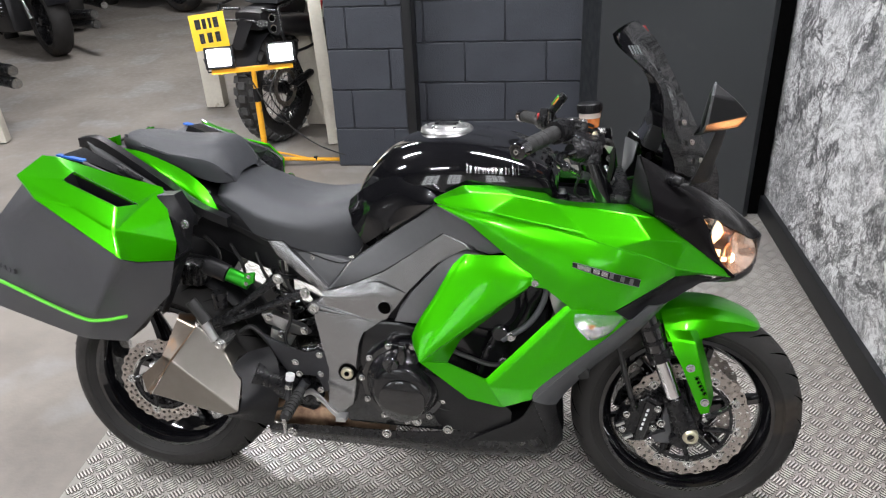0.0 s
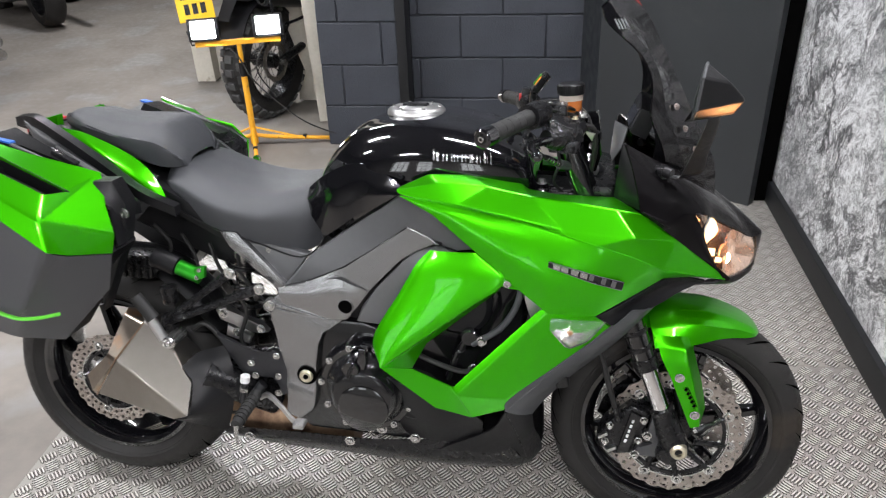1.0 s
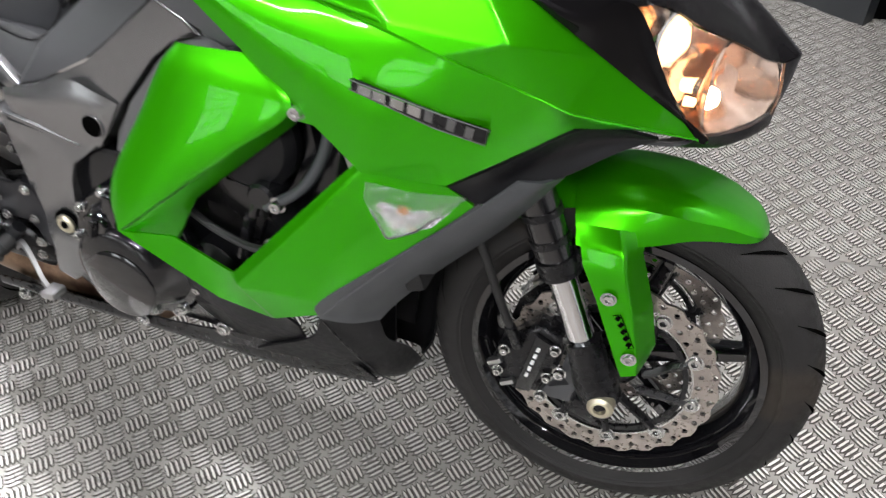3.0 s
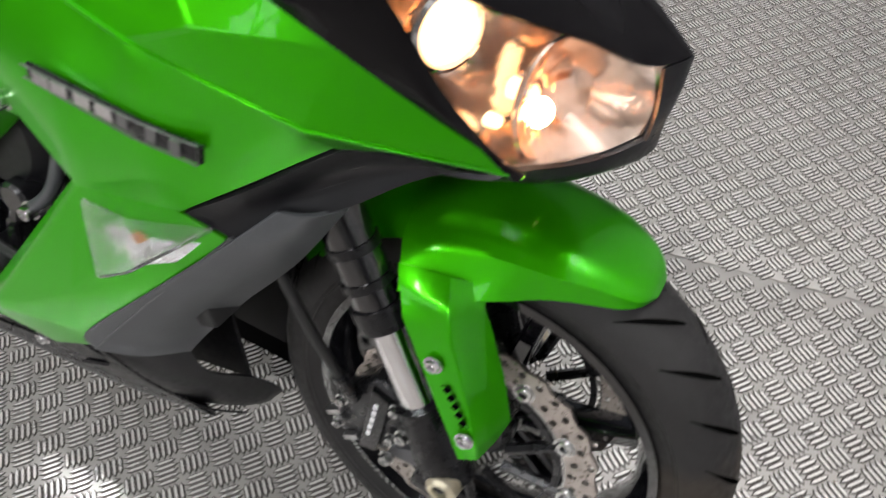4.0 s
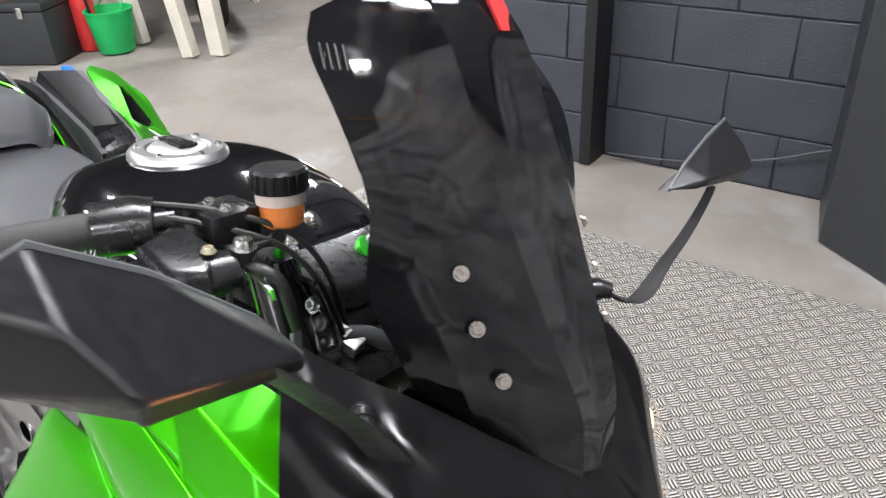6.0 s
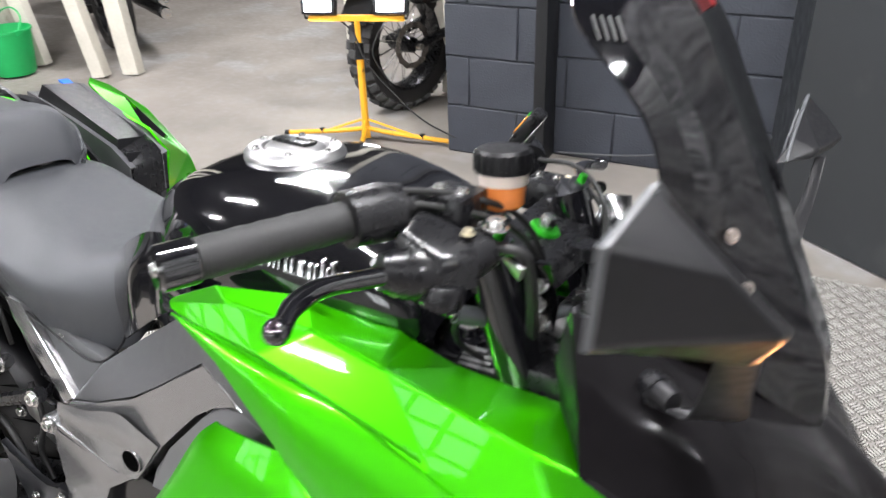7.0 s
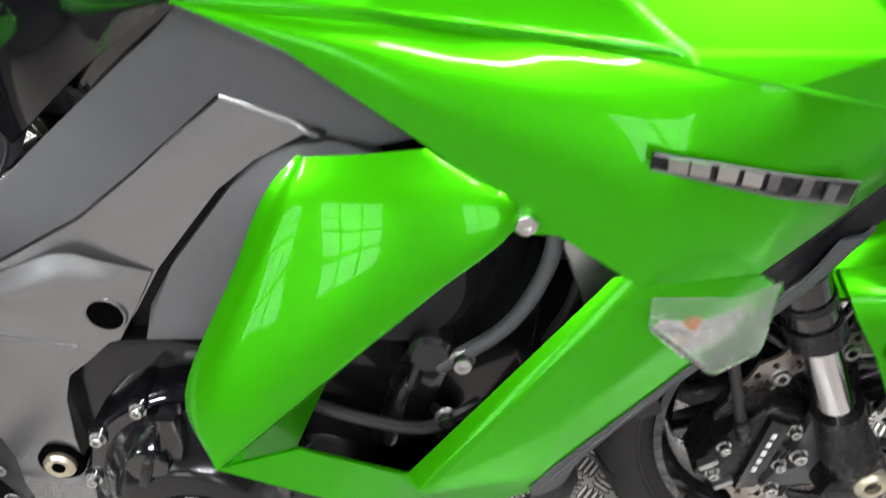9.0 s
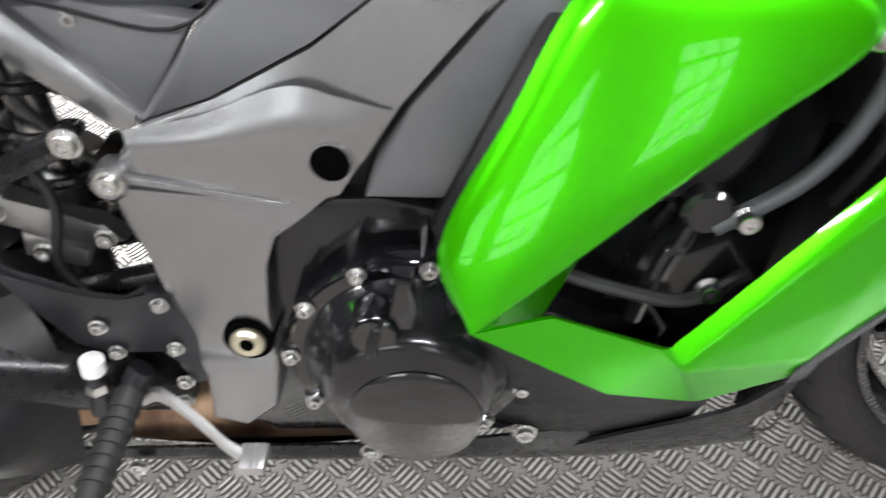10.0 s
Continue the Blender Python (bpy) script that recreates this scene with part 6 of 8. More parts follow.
def tail_cowl():
    return skin([[(-0.124, -0.090, 0.981), (-0.034, -0.125, 0.974), (0.044, -0.140, 0.964), (0.151, -0.148, 0.920), (0.205, -0.152, 0.872), (0.242, -0.158, 0.800)],
                 [(-0.119, -0.100, 0.976), (-0.011, -0.145, 0.945), (0.052, -0.158, 0.927), (0.141, -0.168, 0.881), (0.197, -0.168, 0.839), (0.240, -0.160, 0.798)],
                 [(-0.113, -0.100, 0.973), (-0.005, -0.135, 0.920), (0.057, -0.142, 0.887), (0.127, -0.150, 0.851), (0.175, -0.155, 0.815), (0.236, -0.158, 0.796)]], 4, 4, thick=0.004)


both("tail_cowl", tail_cowl, GREEN, BIKE, "glossy green tail cowl")
both("tail_tip", lambda: slab([(-0.120, -0.100, 0.983), (-0.060, -0.100, 0.999), (-0.062, -0.100, 0.968), (-0.091, -0.100, 0.967)], (0, 0.02, 0), 0.003), GREEN, BIKE)
part("tail_base", skin([[(x, -w, z - 0.05), (x, -w * 1.02, z - 0.01), (x, -w * 0.8, z), (x, w * 0.8, z), (x, w * 1.02, z - 0.01), (x, w, z - 0.05)] for x, w, z in ((-0.14, 0.09, 0.955), (-0.05, 0.12, 0.955), (0.10, 0.14, 0.90), (0.25, 0.145, 0.83), (0.42, 0.145, 0.74))], 2, 4), BLACK_MATTE, BIKE, "black tail body under the seats")
# grab rail and luggage carrier, dark, with a small blue sticker
def grab_rail(pts, k=1.0):
    return skin([[tuple(Vector(c) + Vector(o) * k) for o in ((0, -0.012, 0.010), (0, 0.014, 0.012), (0, 0.014, -0.010), (0, -0.012, -0.012))] for c in pts], 1, 4, ring=True, cap=True, su=False)


part("grab_rail", grab_rail([(0.26, -0.165, 0.80), (0.19, -0.185, 0.84), (0.10, -0.185, 0.905), (0.0, -0.175, 0.965), (-0.08, -0.15, 0.995), (-0.155, -0.11, 0.985)]), BLACK_MATTE, BIKE, "black grab rail beside the pillion seat")
part("grab_rail", grab_rail([(0.26, 0.160, 0.80), (0.19, 0.176, 0.832), (0.10, 0.176, 0.890), (0.03, 0.168, 0.932), (-0.02, 0.150, 0.950), (-0.06, 0.120, 0.950)], 0.75), BLACK_MATTE, BIKE, "black grab rail beside the pillion seat")
part("rail_tray", skin([[(0.20, -0.125, 0.868), (0.19, -0.172, 0.845)], [(0.08, -0.118, 0.925), (0.08, -0.178, 0.908)], [(-0.05, -0.095, 0.972), (-0.05, -0.165, 0.968)], [(-0.16, -0.04, 0.985), (-0.16, -0.11, 0.975)]], 3, 4, thick=0.006), BLACK_MATTE, BIKE, "black carrier tray")


def tank():
    st = [  # x, half width, top z, low z
        (0.565, 0.055, 0.845, 0.74), (0.585, 0.085, 0.893, 0.725), (0.63, 0.118, 0.952, 0.715), (0.69, 0.150, 0.995, 0.72), (0.76, 0.172, 1.014, 0.76),
        (0.84, 0.184, 1.018, 0.80), (0.92, 0.180, 1.008, 0.83), (1.0, 0.165, 0.985, 0.85), (1.06, 0.145, 0.95, 0.86), (1.08, 0.12, 0.90, 0.86)]
    rows = []
    for x, w, top, low in st:
        h = top - low
        r = [(x, -w * 0.80, low), (x, -w * 0.97, low + h * 0.30), (x, -w, low + h * 0.55), (x, -w * 0.93, low + h * 0.78), (x, -w * 0.70, low + h * 0.94), (x, -w * 0.35, top - 0.004)]
        rows.append(r + [(x, 0, top)] + [(a, -b, c) for a, b, c in r[::-1]])
    return skin(rows, 4, 5)


tk = part("fuel_tank", tank(), BLACK_GLOSS, BIKE, "gloss black fuel tank")
part("tank_crease", tube([(0.668, -0.090, 0.962), (0.733, -0.115, 0.984), (0.755, -0.135, 0.963), (0.781, -0.165, 0.924), (0.805, -0.185, 0.905)], 0.004, seg=8), BLACK_GLOSS, BIKE)
part("filler_ring", lathe([(0.040, 0.004), (0.044, 0.010), (0.060, 0.010), (0.066, 0.004), (0.067, -0.004)], 48, "z"), ALU, tk, "brushed steel filler ring", matrix=pose(0.795, 0, 1.015, 0, -1))
part("filler_cap", lathe([(0, 0.013), (0.034, 0.013), (0.040, 0.008), (0.041, 0.0)], 40, "z"), ALU, tk, "steel fuel filler cap", matrix=pose(0.795, 0, 1.015, 0, -1))
part("cap_flap", slab([(-0.03, -0.010, 0.0), (0.025, -0.014, 0), (0.03, 0, 0), (0.025, 0.014, 0), (-0.03, 0.010, 0)], (0, 0, -0.005), 0.002), BLACK_SATIN, tk, matrix=pose(0.795, 0, 1.033))
for k in range(6):
    b = part("cap_bolt", bolt_mesh(0.004, 0.003), STEEL, tk)
    b.matrix_basis = pose(0.795 + 0.053 * math.cos(k * 1.047), 0.053 * math.sin(k * 1.047), 1.0255, -90)
# lettering band on the tank: plain silver bars
top_l, top_r, low_l, low_r = [Vector(c) + Vector((0, -0.003, 0.001)) for c in [(0.869, -0.179, 0.969), (0.992, -0.175, 0.967), (0.871, -0.186, 0.948), (0.995, -0.183, 0.945)]]
for k, (a, b, h) in enumerate(((0.0, 0.03, 1), (0.06, 0.10, 0.8), (0.16, 0.19, 0.66), (0.22, 0.25, 0.66), (0.31, 0.33, 0.66), (0.36, 0.38, 0.66), (0.41, 0.43, 0.66), (0.48, 0.51, 0.66), (0.54, 0.57, 0.66), (0.62, 0.68, 0.66), (0.73, 0.76, 0.66), (0.79, 0.81, 0.66), (0.86, 0.89, 1), (0.91, 0.93, 0.66), (0.97, 0.99, 1))):
    la, lb = low_l.lerp(low_r, a), low_l.lerp(low_r, b)
    ta, tb = la.lerp(top_l.lerp(top_r, a), h), lb.lerp(top_l.lerp(top_r, b), h)
    both("tank_letter_bar", lambda: slab([la, lb, tb, ta], (0, 0.006, 0), 0.001), SILVER_PAINT, tk, "raised silver lettering bar")
both("tank_side", lambda: skin([[(0.565, -0.110, 0.853), (0.607, -0.125, 0.887), (0.685, -0.145, 0.924), (0.758, -0.170, 0.912), (0.808, -0.205, 0.892)], [(0.563, -0.125, 0.809), (0.625, -0.150, 0.844), (0.700, -0.165, 0.876), (0.750, -0.185, 0.875), (0.794, -0.205, 0.875)], [(0.609, -0.150, 0.750), (0.647, -0.160, 0.778), (0.698, -0.168, 0.816), (0.749, -0.185, 0.847), (0.787, -0.200, 0.869)]], 4, 4, thick=0.004), BLACK_GLOSS, BIKE, "gloss black tank side panel")


# ---- handlebars and dials ----
def bar_side(s):
    g0, g1 = Vector((1.003, s * 0.411, 1.048)), Vector((1.072, s * 0.268, 1.060))
    part("handlebar", tube([(1.10, s * 0.205, 1.062), g1, g0], 0.011, smooth=False, seg=14), BLACK_SATIN, BIKE, "black clip-on handlebar")
    gr = part("grip", tube([g1, g0.lerp(g1, 0.2)], 0.0165, smooth=False, seg=20), GRIP, BIKE, "black ribbed rubber grip")
    for k in range(5):
        c = g0.lerp(g1, 0.28 + 0.14 * k)
        d = (g1 - g0).normalized() * 0.006
        part("grip_band", tube([c - d, c + d], 0.0170, smooth=False, seg=20), GRIP, gr)
    part("bar_end", tube([g0.lerp(g1, 0.19), g0.lerp(g1, 0.02), g0], [0.0185, 0.0185, 0.015], smooth=False, seg=20), BLACK_GLOSS, BIKE, "gloss black bar-end weight")
    b = part("bar_end_screw", bolt_mesh(0.006, 0.002), STEEL, BIKE)
    b.matrix_basis = Matrix.Translation(g0) @ (g0 - g1).to_track_quat("-Y", "Z").to_matrix().to_4x4()
    part("switch_housing", tube([g1, g1.lerp(Vector((1.10, s * 0.205, 1.062)), 0.5), (1.098, s * 0.222, 1.062)], [0.0245, 0.0265, 0.023], smooth=False, seg=20), BLACK_SATIN, BIKE, "black switch housing")
    part("throttle_flange", tube([g1, g1 + (g1 - g0).normalized() * 0.006], 0.025, smooth=False, seg=24), BLACK_SATIN, BIKE)
    part("lever", skin([[tuple(Vector(c) + Vector(o)) for o in ((0.0088, 0, 0.003), (0.005, 0, 0.0072), (-0.005, 0, 0.0072), (-0.0088, 0, 0.003), (-0.0088, 0, -0.003), (-0.005, 0, -0.0072), (0.005, 0, -0.0072), (0.0088, 0, -0.003))] for c in [(1.152, s * 0.222, 1.032), (1.132, s * 0.246, 1.022), (1.106, s * 0.285, 1.021), (1.088, s * 0.322, 1.022), (1.087, s * 0.356, 1.019), (1.098, s * 0.382, 1.016)]], 2, 6, ring=True, cap=True), BLACK_GLOSS, BIKE, "black brake lever" if s < 0 else "black clutch lever")
    part("lever_ball", lathe([(0, -0.011), (0.005, -0.0098), (0.0094, -0.0055), (0.011, 0), (0.0094, 0.0055), (0.005, 0.0098), (0, 0.011)], 20, centre=(1.099, s * 0.389, 1.016)), BLACK_GLOSS, BIKE)
    part("lever_mount", slab([(1.100, s * 0.20, 1.062), (1.160, s * 0.198, 1.050), (1.176, s * 0.222, 1.038), (1.156, s * 0.252, 1.034), (1.112, s * 0.252, 1.056)], (0, 0, -0.030), 0.011, segs=3), BLACK_SATIN, BIKE, "black lever bracket")
    part("lever_eye", lathe([(0.0, 0.010), (0.016, 0.010), (0.019, 0.006), (0.019, -0.012), (0.0, -0.012)], 24, "z"), BLACK_SATIN, BIKE, matrix=pose(1.152, s * 0.237, 1.004, 0, 8))
    bolt((1.149, s * 0.239, 1.017), BIKE, 0.0095, 0.007, STEEL, "lever_pivot", turn=(-90, 0, 0))
    bolt((1.158, s * 0.210, 1.050), BIKE, 0.005, 0.004, NUT, "lever_screw", turn=(-90, 0, 0))


bar_side(-1)
earlier = set(bpy.data.objects)
bar_side(1)
# the bars are turned a little, so the far grip lies further back and lower
for ob in [o for o in bpy.data.objects if o not in earlier and o.parent == BIKE]:
    far = (-0.008, -0.018, -0.048) if ob.name.split(".")[0] in ("lever", "lever_ball") else (-0.036, -0.036, -0.076) if ob.name.startswith("lever") else (-0.050, -0.032, -0.058)
    ob.matrix_basis = Matrix.Translation(far) @ ob.matrix_basis
part("master_cylinder", tube([(1.106, -0.268, 1.022), (1.126, -0.245, 1.018), (1.150, -0.215, 1.022), (1.168, -0.185, 1.030)], [0.016, 0.025, 0.024, 0.017], seg=16), BLACK_SATIN, BIKE, "black front brake master cylinder")
pot = part("fluid_reservoir", lathe([(0, 0), (0.017, 0.0), (0.021, 0.004), (0.0235, 0.036), (0, 0.036)], 28, "z"), AMBER, BIKE, "amber brake fluid reservoir", matrix=pose(1.148, -0.118, 1.046, 0, -4))
part("reservoir_fill", lathe([(0.0238, 0.024), (0.0242, 0.036), (0.0, 0.037)], 28, "z"), CLEAR, pot, "pale empty upper part of the pot")
part("reservoir_cap", lathe([(0, 0.058), (0.024, 0.058), (0.027, 0.055), (0.027, 0.036), (0.0, 0.036)], 28, "z"), BLACK_MATTE, pot, "black ribbed reservoir cap")
for k in range(20):
    a = 2 * math.pi * k / 20
    part("cap_rib", block((0.0265, -0.002, 0.038), (0.0285, 0.002, 0.055), 0.0005, segs=1), BLACK_MATTE, pot, matrix=pose(0, 0, 0, 0, 0, math.degrees(a)))
part("banjo_hose", tube([(1.172, -0.18, 1.03), (1.195, -0.165, 1.02), (1.20, -0.15, 0.97), (1.19, -0.12, 0.90)], 0.006, seg=10), CABLE, BIKE, "black brake hose")
bolt((1.172, -0.183, 1.05), BIKE, 0.009, 0.008, STEEL, "banjo_bolt", turn=(-90, 0, 0))
part("top_yoke", slab([(1.10, -0.155, 0.990), (1.155, -0.15, 0.985), (1.185, -0.06, 0.972), (1.185, 0.05, 0.972), (1.155, 0.13, 0.985), (1.10, 0.135, 0.990), (1.105, 0, 0.985)], (0.008, 0, -0.022), 0.005), BLACK_SATIN, BIKE, "black top fork yoke")
for s in (-1, 1):
    part("fork_cap", lathe([(0, 0.02), (0.012, 0.02), (0.013, 0.012), (0.022, 0.011), (0.024, 0.0)], 20, "z"), DARK_ALLOY, BIKE, "fork adjuster cap", matrix=pose(1.142, s * 0.115 - 0.010, 0.998, 0, 21))
    part("adjuster_tip", lathe([(0, 0.03), (0.005, 0.03), (0.006, 0.018)], 12, "z"), GREEN_ALU, BIKE, "green fork adjuster", matrix=pose(1.142, s * 0.115 - 0.010, 0.998, 0, 21))
    part("bar_clamp", block((-0.024, -0.028, -0.02), (0.024, 0.028, 0.02), 0.006, m=Matrix.Translation((1.118, -0.165, 1.050) if s < 0 else (1.095, 0.135, 0.985))), BLACK_SATIN, BIKE)
    for q in (-0.012, 0.012):
        bolt((1.118 + q, -0.17, 1.071) if s < 0 else (1.095 + q, 0.135, 1.006), BIKE, 0.005, 0.004, STEEL, turn=(-90, 0, 0))
part("stem_ring", lathe([(0.0, 0.006), (0.016, 0.006), (0.019, 0.003), (0.019, -0.004)], 30, "z"), GREEN_ALU, BIKE, "green anodised ring on the steering stem", matrix=pose(1.144, 0.012, 0.980, 0, 21))
part("steering_nut", lathe([(0, 0.016), (0.008, 0.016), (0.0095, 0.012), (0.0095, 0.0)], 6, "z"), STEEL, BIKE, "steel steering nut", matrix=pose(1.144, 0.012, 0.984, 0, 21))
part("ignition_lock", lathe([(0, 0.018), (0.018, 0.016), (0.02, 0.0)], 24, "z"), BLACK_SATIN, BIKE, "black ignition lock", matrix=pose(1.195, 0, 0.965))
part("dash", slab([(1.268, -0.085, 1.000), (1.268, 0.075, 1.000), (1.288, 0.080, 1.052), (1.290, 0.025, 1.070), (1.290, -0.035, 1.070), (1.288, -0.090, 1.052)], (0.035, 0, -0.015), 0.008), BLACK_MATTE, BIKE, "black instrument binnacle")
part("dash_lens", slab([(1.267, -0.072, 1.006), (1.267, 0.062, 1.006), (1.286, 0.066, 1.050), (1.286, -0.076, 1.050)], (0.006, 0, 0), 0.002), DISPLAY, BIKE, "dark instrument glass")
for s in (-1, 1):
    brk = part("cockpit_bracket", slab([(1.180, s * 0.128, 1.002), (1.208, s * 0.132, 1.004), (1.216, s * 0.118, 0.960), (1.206, s * 0.096, 0.915), (1.178, s * 0.084, 0.915), (1.176, s * 0.098, 0.955)], (-0.004, -s * 0.008, 0), 0.003), BLACK_GLOSS, BIKE, "gloss black cockpit bracket")
    for c in ((1.196, 0.118, 0.978), (1.190, 0.104, 0.950), (1.191, 0.096, 0.926)):
        part("bracket_screw", bolt_mesh(0.0065, 0.005), STEEL, brk, matrix=Matrix.Translation((c[0], s * c[1] + s * 0.006, c[2])) @ (Matrix.Identity(4) if s < 0 else pose(0, 0, 0, 0, 0, 180)) @ pose(0, 0, 0, -25))
part("relay", block((-0.016, -0.010, -0.008), (0.016, 0.010, 0.008), 0.002, m=Matrix.Translation((1.195, -0.075, 0.917)) @ pose(0, 0, 0, 15, 20, 10)), ALU, BIKE, "bright metal relay")
part("relay_tag", block((-0.008, -0.006, -0.001), (0.008, 0.006, 0.001), 0, m=Matrix.Translation((1.192, -0.080, 0.931)) @ pose(0, 0, 0, 15, 20, 10)), CLEAR, BIKE, "small cream tag")
part("hose_clip", slab([(1.176, -0.176, 1.020), (1.198, -0.178, 1.014), (1.192, -0.170, 0.998)], (0.002, 0.004, 0), 0.0008), ALU, BIKE, "bright triangular hose clip")
for c in ((1.111, -0.077, 1.004), (1.128, -0.088, 1.000), (1.141, -0.154, 1.036)):
    bolt(c, BIKE, 0.0055, 0.006, STEEL, "clamp_bolt", turn=(-90, 0, 0))
# throttle cable with its adjuster, and the mount below the yoke
part("throttle_elbow", tube([(1.076, -0.228, 1.010), (1.082, -0.214, 0.990), (1.094, -0.200, 0.972), (1.110, -0.187, 0.962)], 0.0058, seg=10), BLACK_SATIN, BIKE, "black throttle cable elbow")
part("elbow_nut", lathe([(0, -0.006), (0.008, -0.006), (0.0088, 0), (0.008, 0.006), (0, 0.006)], 6, "z"), NUT, BIKE, "plated nut", matrix=pose(1.086, -0.208, 0.978, 20, 10))
adj = part("cable_adjuster", tube([(1.106, -0.190, 0.964), (1.131, -0.170, 0.947)], 0.0062, smooth=False, seg=12), STEEL, BIKE, "ribbed steel cable adjuster")
for k in range(5):
    c = Vector((1.108, -0.188, 0.963)).lerp(Vector((1.129, -0.172, 0.948)), k / 4)
    part("adjuster_rib", tube([c, c + Vector((0.0018, 0.0014, -0.0011))], 0.0074, smooth=False, seg=12), BLACK_SATIN, adj)
part("cable_sheath", tube([(1.130, -0.171, 0.948), (1.155, -0.135, 0.935), (1.182, -0.092, 0.925), (1.203, -0.055, 0.919), (1.215, -0.03, 0.900)], 0.0098, seg=14), HOSE, BIKE, "thick dark cable sheath")
mnt = part("stem_mount", lathe([(0.0, 0.010), (0.014, 0.010), (0.018, 0.004), (0.030, 0.002), (0.033, -0.004), (0.033, -0.03)], 28, "z"), BLACK_GLOSS, BIKE, "black rubber-mounted cover", matrix=pose(1.090, -0.058, 0.864))
part("mount_bolt", lathe([(0, 0.010), (0.0075, 0.010), (0.0085, 0.008), (0.0085, 0.002), (0.012, 0.001), (0.012, 0.0)], 6, "z"), ALU, mnt, "bright hexagon bolt", matrix=pose(0, 0, 0.010))
plate = part("maker_plate", slab([(1.108, -0.128, 0.862), (1.168, -0.130, 0.866), (1.170, -0.108, 0.884), (1.110, -0.106, 0.880)], (0, 0.002, -0.003), 0.0006), BLACK_SATIN, BIKE, "black plate with pale lettering bars")
for n, w in enumerate((0.9, 0.7, 0.85, 0.5)):
    a, b = Vector((1.113, -0.1265, 0.8648)).lerp(Vector((1.114, -0.109, 0.8793)), n / 3.6 + 0.03), Vector((1.163, -0.1285, 0.8682)).lerp(Vector((1.165, -0.111, 0.8827)), n / 3.6 + 0.03)
    b = a.lerp(b, w)
    part("plate_bar", slab([a, b, b + Vector((0, 0.003, 0.0024)), a + Vector((0, 0.003, 0.0024))], (0, 0.0006, -0.001), 0), BADGE_GREY, plate)
part("kill_switch", block((-0.012, -0.012, -0.02), (0.012, 0.012, 0.02), 0.004, m=Matrix.Translation((1.028, 0.205, 1.020))), BLACK_SATIN, BIKE)
part("switch_button", block((-0.006, -0.006, -0.01), (0.006, 0.006, 0.01), 0.002, m=Matrix.Translation((1.016, 0.205, 1.016))), RED, BIKE, "small red switch")
gb = Matrix.Translation((1.068, 0.120, 1.068)) @ pose(0, 0, 0, 6, 36, 14)
box = part("heated_grip_box", block((-0.008, -0.014, -0.026), (0.008, 0.014, 0.026), 0.003, m=gb), BLACK_SATIN, BIKE, "small heated-grip switch box")
part("switch_key", block((-0.0105, -0.013, -0.012), (-0.0085, -0.003, 0.012), 0.001, m=gb), AMBER_LENS, box, "orange key")
part("switch_key", block((-0.0105, 0.003, -0.015), (-0.0085, 0.013, 0.015), 0.001, m=gb), GREEN_ALU, box, "green key")
part("switch_back", block((0.0078, -0.012, -0.024), (0.0100, 0.012, 0.024), 0.001, m=gb), STEEL, box, "bright metal back plate")
part("switch_stalk", tube([(1.052, 0.122, 1.046), (1.050, 0.135, 1.02), (1.056, 0.150, 0.995)], 0.009, seg=8), BLACK_SATIN, BIKE)
part("adjuster_wheel", lathe([(0.0, 0.006), (0.010, 0.006), (0.0125, 0.003), (0.0125, -0.006), (0.006, -0.010), (0.006, -0.03)], 24, "z"), NUT, BIKE, "pale metal cable adjuster wheel", matrix=pose(1.122, 0.152, 0.998, -20, 25))
part("reservoir_bolt", lathe([(0.0, 0.004), (0.008, 0.004), (0.0105, 0.001), (0.0105, -0.006)], 24, "z"), STEEL, BIKE, "round steel bolt", matrix=pose(1.128, -0.06, 1.030, -30, 40))
for pts in ([(1.085, -0.225, 1.078), (1.120, -0.180, 1.070), (1.160, -0.128, 1.048), (1.180, -0.095, 1.005), (1.188, -0.07, 0.93), (1.19, -0.05, 0.86)],
            [(1.085, -0.232, 1.070), (1.125, -0.190, 1.060), (1.165, -0.138, 1.036), (1.188, -0.105, 0.99), (1.196, -0.08, 0.92), (1.20, -0.06, 0.86)],
            [(1.150, -0.118, 1.050), (1.160, -0.150, 1.040), (1.155, -0.190, 1.045)],
            [(1.060, 0.190, 1.010), (1.130, 0.150, 1.020), (1.185, 0.100, 0.990), (1.20, 0.06, 0.90)],
            [(1.120, 0.160, 0.990), (1.165, 0.130, 0.990), (1.205, 0.075, 0.950), (1.19, 0.03, 0.88)],
            [(1.10, -0.15, 1.02), (1.13, -0.17, 0.96), (1.12, -0.14, 0.90), (1.15, -0.10, 0.86)]):
    part("control_cable", tube(pts, 0.0032, seg=8), CABLE, BIKE, "thin black control cable")
both("cockpit_liner", lambda: slab([(1.03, -0.120, 0.872), (1.15, -0.142, 0.866), (1.25, -0.154, 0.872), (1.33, -0.17, 0.900), (1.40, -0.16, 0.80), (1.2, -0.13, 0.66), (1.0, -0.12, 0.70)], (0, 0.006, 0), 0.002), BLACK_MATTE, BIKE, "black inner cockpit lining")
part("lower_yoke", block((1.17, -0.15, 0.86), (1.25, 0.15, 0.90), 0.012), BLACK_SATIN, BIKE)
part("headstock", block((1.05, -0.10, 0.78), (1.155, 0.10, 0.855), 0.02), BLACK_MATTE, BIKE, "black headstock and wiring cover")
both("air_duct", lambda: tube([(1.02, -0.10, 0.82), (1.12, -0.12, 0.81), (1.24, -0.13, 0.81), (1.33, -0.13, 0.83)], [0.04, 0.04, 0.04, 0.04], seg=12), BLACK_MATTE, BIKE, "black air duct inside the fairing")


